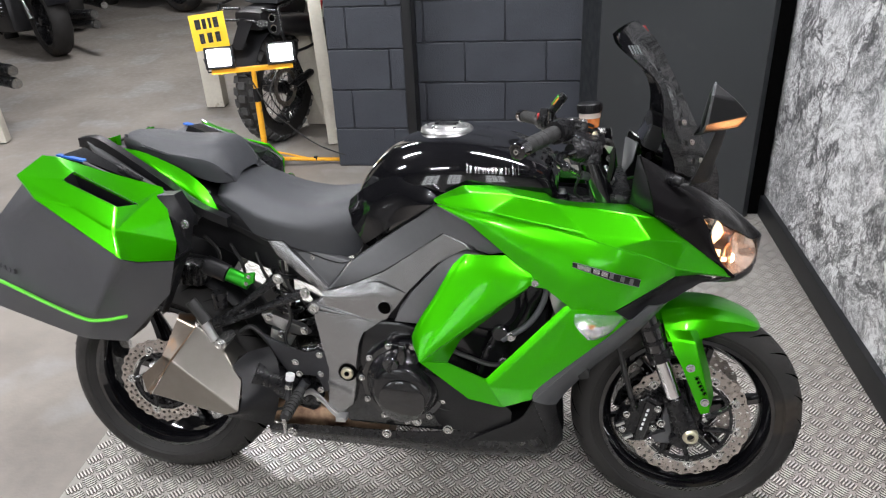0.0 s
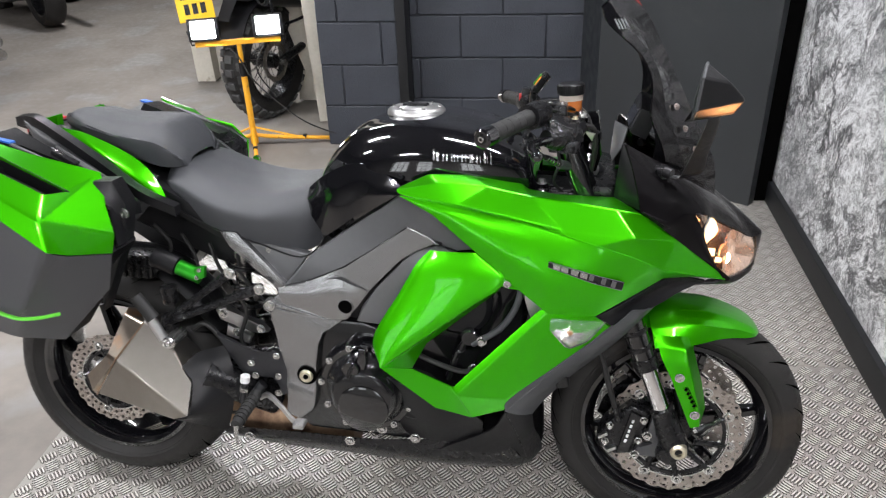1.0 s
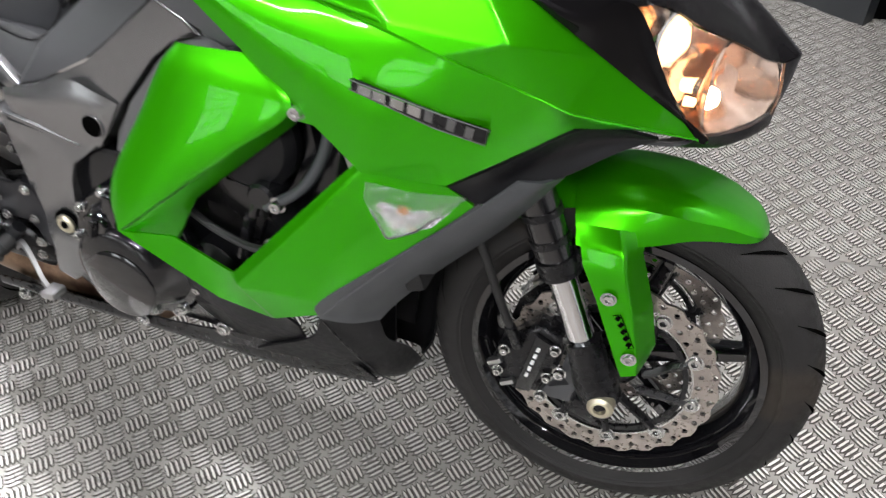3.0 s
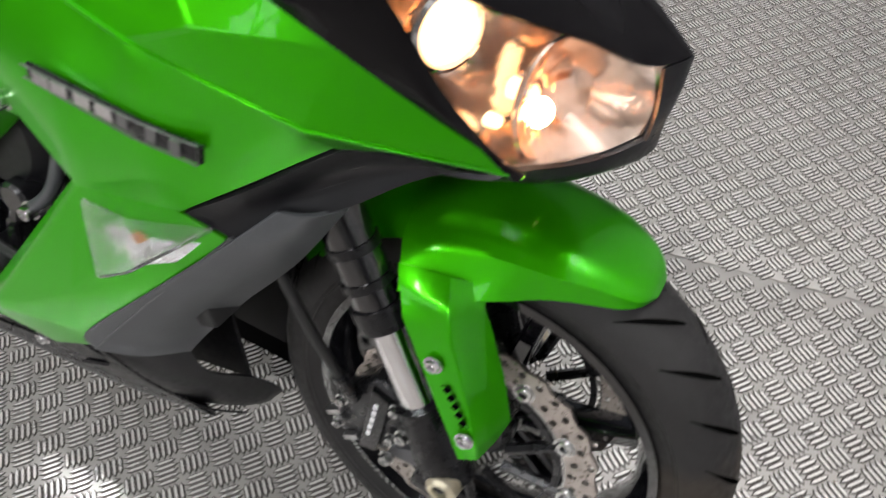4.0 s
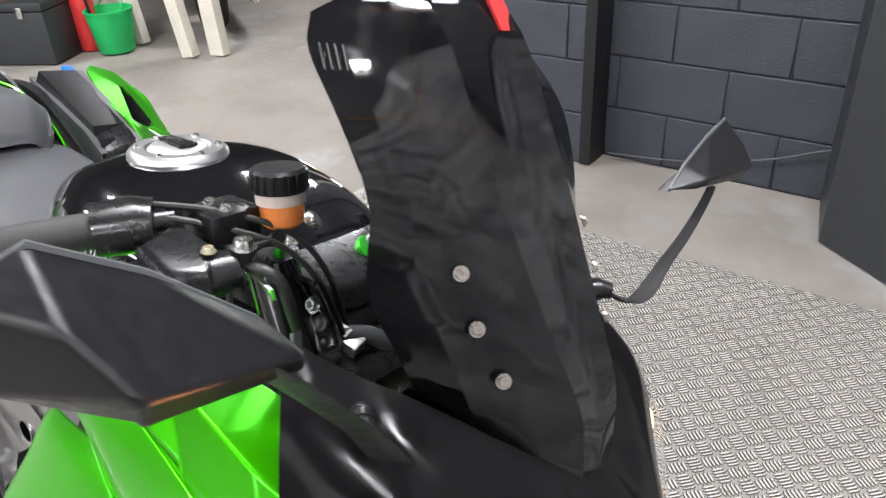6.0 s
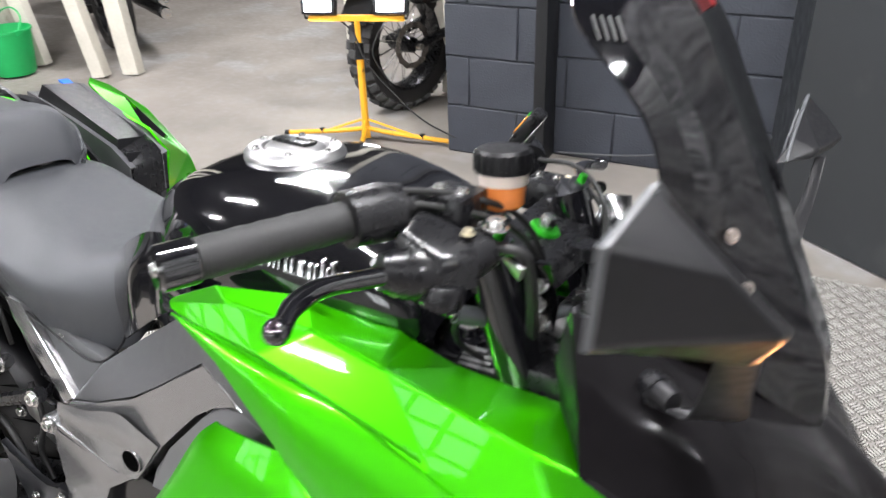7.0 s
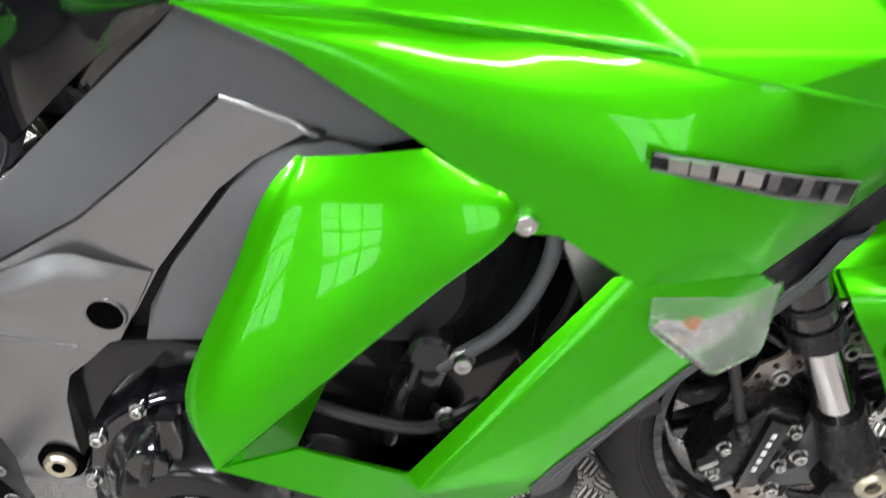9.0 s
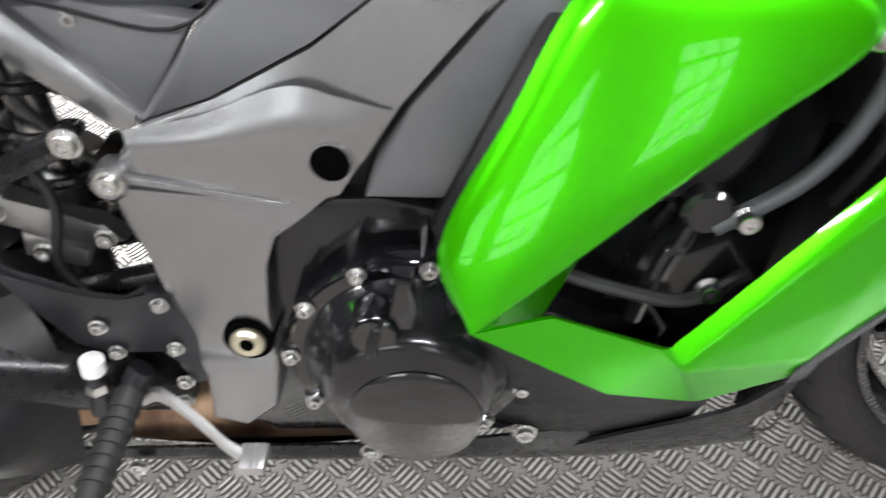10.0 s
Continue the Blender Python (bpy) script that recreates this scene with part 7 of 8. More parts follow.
# ---- mirrors ----
def mirror(s):
    """An angular shell on a slim blade of an arm; the far one is knocked a little out of line."""
    m = new("mirror")
    m.parent = BIKE
    knock = Matrix.Translation((1.367, 0.404, 1.035)) @ pose(0, 0, 0, -17.7, 2.6, 0) @ Matrix.Scale(0.92, 4) @ Matrix.Translation((-1.38, -0.36, -1.10))

    def at(p, k=1.0):
        v = Vector(p)
        v.y *= -s
        return v + (Vector((-0.007, 0.032, -0.068)) * k if s > 0 else Vector())

    def shell_at(p):
        v = Vector((p[0], -s * p[1], p[2]))
        return knock @ v if s > 0 else v
    foot = [(1.312, -0.172, 0.942), (1.332, -0.196, 0.948), (1.350, -0.208, 0.947)]
    part("mirror_foot", tube([at(p, 0.35) for p in foot], [0.010, 0.013, 0.010], seg=14), BLACK_MATTE, m, "black mirror foot")
    part("foot_collar", tube([at((1.328, -0.192, 0.947), 0.35), at((1.338, -0.201, 0.948), 0.35)], 0.0140, smooth=False, seg=14), BLACK_SATIN, m)
    spine = (((1.352, -0.207, 0.943), 1.0, 0.7, 0.35), ((1.374, -0.210, 0.942), 1.3, 0.8, 0.35), ((1.386, -0.222, 0.957), 1.7, 0.9, 0.42), ((1.391, -0.252, 0.998), 1.35, 0.9, 0.62), ((1.396, -0.289, 1.040), 1.15, 0.9, 0.85), ((1.398, -0.324, 1.078), 1.0, 0.9, 1.0), ((1.398, -0.345, 1.098), 0.9, 0.9, 1.0))
    rings = [[at(Vector(c) + Vector((o[0] * k, o[1] * q, o[2] * q)), w) for o in ((0.011, 0.003, 0.003), (0.0, -0.006, 0.003), (-0.011, -0.008, -0.002), (-0.010, 0.004, -0.005), (0, 0.006, -0.004), (0.010, 0.007, 0.001))] for c, k, q, w in spine]
    rings = rings if s < 0 else [[c + (p - c) * 0.62 for p in r for c in [sum(r, Vector()) / len(r)]] for r in rings]
    part("mirror_arm", skin(rings if s < 0 else [r[::-1] for r in rings], 2, 5, ring=True, cap=True), BLACK_MATTE, m, "black blade-shaped mirror arm")
    rim = dict(zip("abcdefg", ((1.366, -0.285, 1.066), (1.364, -0.318, 1.105), (1.362, -0.385, 1.158), (1.361, -0.440, 1.190), (1.352, -0.478, 1.172), (1.348, -0.468, 1.118), (1.350, -0.420, 1.096))))
    nose = dict(zip("pqrxy", ((1.404, -0.318, 1.096), (1.428, -0.430, 1.132), (1.400, -0.444, 1.160), (1.394, -0.310, 1.078), (1.414, -0.424, 1.108))))
    v = {k: tuple(shell_at(p)) for k, p in {**rim, **nose}.items()}
    faces = ["a b p", "b c p", "c d r q p", "d e r", "e f q r", "f g y q", "p q y x", "a p x", "g a x y"]
    shell = facets(v, [(f.split() if s < 0 else f.split()[::-1]) for f in faces], inner=0.003, bev=0.006)
    part("mirror_shell", shell, BLACK_MATTE, m, "matte black angular mirror shell", crisp=True)
    c = sum((Vector(p) for p in rim.values()), Vector()) / 7
    bm = bmesh.new()
    loop = [bm.verts.new(shell_at(c + (Vector(p) - c) * 0.92 + Vector((0.003, 0, 0)))) for p in rim.values()]
    bm.faces.new(loop if s < 0 else loop[::-1])
    part("mirror_glass", bm, CHROME, m, "mirror glass")
    edge = [shell_at(c + (Vector(p) - c) * 0.97) for p in rim.values()]
    part("glass_rim", tube(edge + [edge[0]], 0.0028, smooth=False, seg=6), HOSE, m, "grey rim round the glass")


mirror(-1)
mirror(1)
# side stand on the far side
part("side_stand", tube([(0.62, 0.17, 0.30), (0.58, 0.24, 0.15), (0.56, 0.30, 0.055)], [0.016, 0.014, 0.012], seg=12), BLACK_SATIN, BIKE, "black side stand")
part("stand_foot", block((0.52, 0.27, 0.043), (0.60, 0.345, 0.056), 0.005), BLACK_SATIN, BIKE)
part("rear_mudguard", slab([(-0.16, -0.08, 0.96), (-0.16, 0.08, 0.96), (-0.30, 0.07, 0.62), (-0.30, -0.07, 0.62)], (0.02, 0, 0), 0.004), BLACK_MATTE, BIKE, "black rear mudguard plate")
part("tail_lamp", block((-0.185, -0.06, 0.93), (-0.15, 0.06, 0.965), 0.01), RED, BIKE, "red tail lamp")


# ---- panniers ----
def pannier(s):
    p = thing("pannier", "green-lidded dark grey hard pannier hung beside the tail", "pannier", BIKE.matrix_basis @ (pose(0, 0, 0) if s < 0 else pose(0.03, -0.055, -0.005)), "panniers")

    def add(name, bm, material, label="", parent=None, crisp=False):
        if s > 0:
            bm = flip(bm)
        return part(name, bm, material, parent or p, label, crisp=crisp)
    k = "a b c d e f g h i j k l m".split()
    v = dict(zip(k, [(-0.060, -0.455, 0.975), (-0.063, -0.385, 1.010), (-0.043, -0.365, 1.003), (0.051, -0.345, 0.968), (0.150, -0.325, 0.905), (0.142, -0.472, 0.869), (0.159, -0.488, 0.809), (-0.015, -0.497, 0.942), (0.197, -0.335, 0.858), (0.213, -0.345, 0.801), (0.205, -0.350, 0.759), (0.165, -0.435, 0.784), (0.055, -0.470, 0.918)]))
    if s > 0:            # this one hangs a little straighter
        v["e"], v["i"] = tuple(TWIN @ Vector((0.173, 0.325, 0.908))), tuple(TWIN @ Vector((0.217, 0.325, 0.872)))
    slot = dict(zip("p q r t".split(), [(0.009, -0.430, 0.965), (0.022, -0.405, 0.979), (0.145, -0.375, 0.901), (0.126, -0.425, 0.908)]))
    v.update(slot)
    lid = add("lid", facets(v, [q.split() for q in ("a b c q p", "c d e r q", "e f t r", "a p t f m", "a m h", "m f g h", "f e i j", "f j k l g")], inner=0.005, bev=0.011), GREEN, "glossy green pannier lid", None, True)
    add("handle_recess", slab([tuple(Vector(slot[q]) + Vector((0, 0.012, -0.040))) for q in "pqrt"], (0, 0.0, -0.01), 0), BLACK_MATTE, "dark handle recess", lid)
    for a, b in ("pq", "qr", "rt", "tp"):
        A, B = Vector(slot[a]), Vector(slot[b])
        dn = Vector((0, 0.012, -0.042))
        add("recess_side", slab([A, B, B + dn, A + dn], (0.0015, 0.0015, 0.0), 0), BLACK_MATTE, "", lid)
    w = dict(zip("a h g l k A B C D E F G H I".split(), [(-0.061, -0.453, 0.972), (-0.016, -0.495, 0.939), (0.159, -0.486, 0.806), (0.163, -0.433, 0.780), (0.203, -0.350, 0.756), (0.049, -0.350, 0.539), (0.008, -0.445, 0.589), (-0.161, -0.490, 0.681), (-0.279, -0.470, 0.717), (-0.253, -0.455, 0.817), (-0.131, -0.470, 0.870), (0.078, -0.478, 0.665), (-0.100, -0.500, 0.725), (0.168, -0.330, 0.664)]))
    add("case", facets(w, [q.split() for q in ("a h F", "h g G H F", "g l k I A B G", "H G B C", "H C D E F")], inner=0.005, bev=0.018), CASE, "grained dark grey pannier case", None, True)
    back = [(v["a"][0], v["a"][2]), (v["c"][0], v["c"][2]), (v["e"][0], v["e"][2] - 0.01), (v["k"][0], v["k"][2]), (w["A"][0], w["A"][2]), (w["C"][0] - 0.02, w["C"][2]), (w["E"][0], w["E"][2])]
    add("inner_half", slab([(x, -0.345, z) for x, z in back], (0, 0.085, 0), 0.008), BLACK_MATTE, "black inner half of the case")
    # inner top tray with a catch and a deep recess, its shade painted as a black sheet
    if s < 0:
        rim_o = [(-0.075, -0.372, 0.998), (-0.035, -0.360, 0.994), (0.051, -0.340, 0.958), (0.15, -0.320, 0.894), (0.19, -0.328, 0.860)]
        rim_i = [(0.20, -0.215, 0.835), (0.13, -0.195, 0.872), (0.03, -0.195, 0.935), (-0.07, -0.22, 0.975)]
        add("inner_top", slab(rim_o + rim_i, (0, 0, -0.03), 0.006), BLACK_MATTE, "black inner top of the case")
        well = [Vector(c) for c in ((0.0, -0.335, 0.983), (0.12, -0.312, 0.920), (0.165, -0.300, 0.886), (0.150, -0.225, 0.875), (0.02, -0.225, 0.953))]
        add("tray_recess", slab(well, (0, 0, -0.004), 0), FLAT_BLACK, "black sheet painted as a shaded recess in the inner top")
        add("recess_rim", tube(well, 0.0045, seg=8, closed=True, smooth=False), GREY_PLASTIC, "grey lip round the recess")
        q0, q1 = well[0].lerp(well[4], 0.5), well[1].lerp(well[3], 0.5)
        add("recess_plate", slab([q0.lerp(q1, 0.15) + Vector((0, -0.02, 0.004)), q0.lerp(q1, 0.85) + Vector((0, -0.02, 0.004)), q0.lerp(q1, 0.85) + Vector((0, 0.03, 0.002)), q0.lerp(q1, 0.15) + Vector((0, 0.03, 0.002))], (0, 0, -0.004), 0.001), GREY_PLASTIC, "grey plate in the recess")
        add("tray_catch", block((-0.03, -0.009, 0), (0.03, 0.009, 0.012), 0.003, m=Matrix.Translation(q0.lerp(q1, 0.5) + Vector((0, 0, 0.004))) @ pose(0, 0, 0, 0, 28)), BLACK_SATIN, "black catch")
    else:
        # seen from inside: an open compartment with a lip, a floor with a catch, and a boxed front end
        lip = [Vector(c) for c in ((-0.105, 0.350, 0.962), (-0.050, 0.348, 0.966), (0.055, 0.330, 0.940), (0.170, 0.322, 0.907), (0.215, 0.322, 0.870))]
        inn = [Vector(c) for c in ((-0.105, 0.262, 0.955), (-0.050, 0.250, 0.950), (0.055, 0.240, 0.925), (0.170, 0.236, 0.888), (0.215, 0.238, 0.855))]
        well_o = [q + Vector((0, -0.014, -0.001)) for q in lip]
        part("case_lip", skin([[a + Vector((0, 0, 0.003)), b, b + Vector((0, 0, -0.07))] for a, b in zip(lip, well_o)], 3, 1, su=False, sv=False, thick=0.003), GREY_PLASTIC, p, "dark grey lip of the open compartment")
        part("rear_deck", skin([lip[:2] + [lip[1].lerp(lip[2], 0.28)], inn[:2] + [inn[1].lerp(inn[2], 0.28)]], 3, 1, su=False, sv=False, thick=0.004), GREY_PLASTIC, p, "dark grey deck behind the compartment")
        part("rear_wall", slab([lip[1].lerp(lip[2], 0.28), inn[1].lerp(inn[2], 0.28), inn[1].lerp(inn[2], 0.45) + Vector((0, 0, -0.09)), lip[1].lerp(lip[2], 0.45) + Vector((0, 0, -0.09))], (-0.004, 0, 0), 0.001), BLACK_MATTE, p)
        part("inner_rail", skin([[a + Vector((0, 0.006, 0.002)), a + Vector((0, -0.008, 0.004)), a + Vector((0, -0.010, -0.06))] for a in inn], 3, 1, su=False, sv=False, thick=0.004), GREY_PLASTIC, p, "dark grey inner edge of the case")
        floor_o = [q + Vector((0, -0.016, -0.066)) for q in lip[1:]]
        floor_i = [q + Vector((0, 0.004, -0.056)) for q in inn[1:]]
        part("compartment_floor", skin([floor_o, floor_i], 3, 1, su=False, sv=False, thick=0.004), HOSE, p, "blue-grey compartment floor")
        mid = [a.lerp(b, 0.5) for a, b in zip(floor_o, floor_i)]
        tilt = math.degrees(math.atan2(mid[1].z - mid[2].z, mid[2].x - mid[1].x))
        at = Matrix.Translation(mid[1].lerp(mid[2], 0.35) + Vector((0, 0, 0.006))) @ pose(0, 0, 0, 0, tilt)
        hatch = part("hatch", block((-0.052, -0.030, -0.004), (0.052, 0.030, 0.003), 0.003, m=at), HOSE, p, "blue-grey inner hatch")
        part("catch", block((-0.028, -0.012, 0.002), (0.028, 0.008, 0.014), 0.004, m=at), BLACK_SATIN, hatch, "black catch on the hatch")
        part("front_box", slab([lip[3] + Vector((0, -0.004, 0.001)), lip[4] + Vector((0, -0.004, 0.002)), inn[4], inn[3]], (0, 0, -0.075), 0.008), BLACK_SATIN, p, "black boxed front end of the compartment")
    b0 = Vector((-0.055, -0.350, 1.004)) if s < 0 else TWIN @ Vector((-0.098, 0.345, 0.974))
    add("sticker", slab([b0, b0 + Vector((0.058, 0.008, -0.014)), b0 + Vector((0.055, 0.028, -0.015)), b0 + Vector((-0.003, 0.020, -0.002))], (0, 0, -0.004), 0), BLUE, "small blue sticker")
    add("green_strip", tube([(-0.254, -0.475, 0.772), (-0.138, -0.500, 0.748), (-0.038, -0.496, 0.700), (0.042, -0.485, 0.660), (0.083, -0.470, 0.652), (0.109, -0.425, 0.643)], 0.0042, seg=8), GREEN_RUB, "thin bright green strip")
    add("mount_side", slab([(0.145, -0.310, 0.903), (0.196, -0.300, 0.904), (0.220, -0.300, 0.850), (0.203, -0.300, 0.771), (0.155, -0.310, 0.655), (0.124, -0.310, 0.593), (0.161, -0.330, 0.722), (0.211, -0.335, 0.769), (0.201, -0.330, 0.851)], (0, 0.04, 0), 0.006), BLACK_MATTE, "black pannier mounting side")
    lock = add("lock", bolt_mesh(0.009, 0.004), STEEL, "steel lock screw")
    q = (0.214, -0.303, 0.833)
    lock.matrix_basis = Matrix.Translation(q) if s < 0 else TWIN @ Matrix.Translation(q)
    for n, c in enumerate([(-0.153, -0.503, 0.795), (-0.140, -0.503, 0.790), (-0.127, -0.503, 0.786), (-0.117, -0.503, 0.781), (-0.107, -0.503, 0.776), (-0.097, -0.503, 0.773)]):
        add("case_letter_bar", block((-0.004, -0.0015, -0.006), (0.004, 0.0015, 0.006), 0.001, m=Matrix.Translation(c)), CASE)
    return p


pannier(-1)
pannier(1)
# carrier arm of the pannier rack
def rack_arm():
    rows = [[(-0.112, -0.150, 0.992), (-0.110, -0.152, 0.994), (-0.108, -0.150, 0.990)], [(-0.070, -0.165, 0.938), (-0.058, -0.172, 0.965), (-0.040, -0.150, 0.985)], [(-0.015, -0.172, 0.925), (0.000, -0.180, 0.940), (0.018, -0.158, 0.950)],
            [(0.050, -0.172, 0.880), (0.068, -0.180, 0.895), (0.085, -0.162, 0.902)], [(0.124, -0.168, 0.792), (0.150, -0.176, 0.815), (0.172, -0.165, 0.828)]]
    return skin(rows, 3, 4, thick=0.006)


both("rack_arm", rack_arm, GREY_PLASTIC, BIKE, "dark grey pannier rack arm")

# ---- things standing round the stage ----
def work_light():
    st = thing("work_light_stand", "yellow tripod work-light stand with two lit LED floodlights", "work light", pose(-0.80, 2.18, 0))
    d = Vector((0.40, 0.19, 0)).normalized()
    part("lower_tube", tube([(0, 0, 0.04), (0, 0, 0.42)], 0.017, smooth=False, seg=18), YELLOW, st, "yellow steel lower tube")
    part("collar", tube([(0, 0, 0.40), (0, 0, 0.475)], 0.021, smooth=False, seg=18), BLACK_MATTE, st, "black clamp collar")
    part("upper_tube", tube([(0, 0, 0.45), (0, 0, 0.575)], 0.013, smooth=False, seg=16), YELLOW, st)
    part("hub", tube([(0, 0, 0.015), (0, 0, 0.075)], 0.021, smooth=False, seg=16), YELLOW, st)
    part("crossbar", block((-0.22, -0.013, -0.013), (0.22, 0.013, 0.013), 0.003, m=Matrix.Translation((0, 0, 0.585)) @ Matrix.Rotation(math.atan2(d.y, d.x), 4, "Z")), YELLOW, st, "yellow square crossbar")
    for end in ((0.49, 0.16), (-0.39, -0.14), (0.13, -0.24)):
        e = Vector((*end, 0.014))
        part("leg", tube([(0, 0, 0.062), e * 0.3 + Vector((0, 0, 0.038)), e], 0.0115, seg=12), YELLOW, st, "yellow tripod leg")
        part("foot", tube([e - Vector((e.x, e.y, 0)).normalized() * 0.012, e + Vector((e.x, e.y, 0)).normalized() * 0.012], 0.0135, smooth=False, seg=12), BLACK_MATTE, st)
        part("brace", tube([(0, 0, 0.11), e * 0.55 + Vector((0, 0, 0.02))], 0.006, smooth=False, seg=8), YELLOW, st)
        part("brace_bolt", block((-0.01, -0.01, -0.012), (0.01, 0.01, 0.012), 0.003, m=Matrix.Translation(e * 0.55 + Vector((0, 0, 0.03)))), BLACK_MATTE, st)
    ang = math.atan2(-1.0, 0.42)
    for k in (-0.165, 0.165):
        c = d * k + Vector((0, -0.005, 0.66))
        m = Matrix.Translation(c) @ Matrix.Rotation(math.atan2(d.y, d.x), 4, "Z") @ pose(0, 0, 0, -14)
        lamp = part("floodlight", block((-0.078, -0.02, -0.058), (0.078, 0.035, 0.058), 0.008, m=m), BLACK_MATTE, st, "black floodlight housing")
        part("led_panel", block((-0.060, -0.0235, -0.044), (0.060, -0.021, 0.044), 0.001, m=m), FLOOD, lamp, "glaring white LED panel")
        for f in range(5):
            part("cooling_fin", block((-0.06, 0.035, -0.04 + 0.02 * f - 0.002), (0.06, 0.048, -0.04 + 0.02 * f + 0.002), 0.001, m=m), BLACK_MATTE, lamp)
        part("bracket", tube([c + d * 0.082 + Vector((0, 0, 0.0)), c + d * 0.07 + Vector((0, 0, -0.075)), c - d * 0.07 + Vector((0, 0, -0.075)), c - d * 0.082], 0.005, smooth=False, seg=8), BLACK_MATTE, lamp)
        l = bpy.data.lights.new("flood", "SPOT")
        l.energy, l.color, l.spot_size, l.spot_blend, l.shadow_soft_size = FLOOD_POWER, (0.93, 0.97, 1.0), radians(130), 0.5, 0.05
        o = new("floodlight_light", l)
        o.matrix_basis = st.matrix_basis @ m @ Matrix.Translation((0, -0.03, 0)) @ pose(0, 0, 0, 90)
    part("wire", tube([d * -0.16 + Vector((0, 0.02, 0.62)), (-0.02, -0.02, 0.53), (0.06, -0.03, 0.40), (0.16, 0.02, 0.26), (0.30, 0.05, 0.14), (0.46, 0.10, 0.06), (0.62, 0.14, 0.02)], 0.004, seg=8), CABLE, st, "black lamp cable")
    part("wire", tube([d * 0.16 + Vector((0, 0.02, 0.62)), (0.10, 0.0, 0.50), (0.10, -0.02, 0.42), (0.16, 0.02, 0.29)], 0.004, seg=8), CABLE, st)
    return st


FLOOD_POWER = 55
work_light()
cable = thing("cable_reel_lead", "thin pale cable hanging along the block wall", "cable", ROOM)
part("lead", tube([(0.42, V_RECESS - 0.06, 0.02), (0.75, V_RECESS - 0.05, 0.05), (1.05, V_RECESS - 0.05, 0.12), (1.30, V_RECESS - 0.06, 0.22)], 0.0045, seg=8), HOSE, cable)


def simple_wheel(name, r, w, parent, m, spokes=10, knob=False, material=None, rim_mat=None):
    h = new(name)
    h.parent = parent
    h.matrix_basis = m
    rim = r * 0.70
    part("tyre", lathe([(rim, w * 0.4), (rim + 0.02, w * 0.48), (r - w * 0.22, w * 0.5), (r - w * 0.06, w * 0.36), (r, w * 0.1), (r, -w * 0.1), (r - w * 0.06, -w * 0.36), (r - w * 0.22, -w * 0.5), (rim + 0.02, -w * 0.48), (rim, -w * 0.4)], 72), material or RUBBER, h, "black tyre")
    if knob:
        blk = None
        for k in range(28):
            for s in (-1, 0, 1):
                a = 2 * math.pi * (k + (0.5 if s == 0 else 0)) / 28
                if blk is None:
                    o = part("tread_block", block((-0.022, -0.024, -0.012), (0.022, 0.024, 0.012), 0.003, segs=1), DIRTY, h)
                    blk = o.data
                else:
                    o = new("tread_block", blk)
                    o.parent = h
                tilt = s * 42
                rr = r + 0.004 - abs(s) * 0.022
                o.matrix_basis = Matrix.Rotation(-a, 4, "Y") @ Matrix.Translation((0, s * w * 0.40, rr)) @ pose(0, 0, 0, -tilt)
    part("rim", lathe([(rim + 0.01, -w * 0.42), (rim - 0.012, -w * 0.40), (rim - 0.022, -w * 0.2), (rim - 0.022, w * 0.2), (rim - 0.012, w * 0.40), (rim + 0.01, w * 0.42)], 64), rim_mat or BLACK_SATIN, h)
    part("hub", lathe([(0.0, -w * 0.5), (0.04, -w * 0.5), (0.045, -w * 0.2), (0.045, w * 0.2), (0.04, w * 0.5), (0.0, w * 0.5)], 24), BLACK_SATIN, h)
    for k in range(spokes):
        a = 2 * math.pi * k / spokes
        a2 = a + (0.35 if k % 2 else -0.35) * (1 if spokes > 12 else 0)
        rs = 0.0025 if spokes > 12 else 0.014
        s = -1 if k % 2 else 1
        part("spoke", tube([(0.04 * math.cos(a), s * w * 0.2, 0.04 * math.sin(a)), ((rim - 0.015) * math.cos(a2), 0, (rim - 0.015) * math.sin(a2))], rs, smooth=False, seg=6), STEEL if spokes > 12 else BLACK_SATIN, h)
    return h


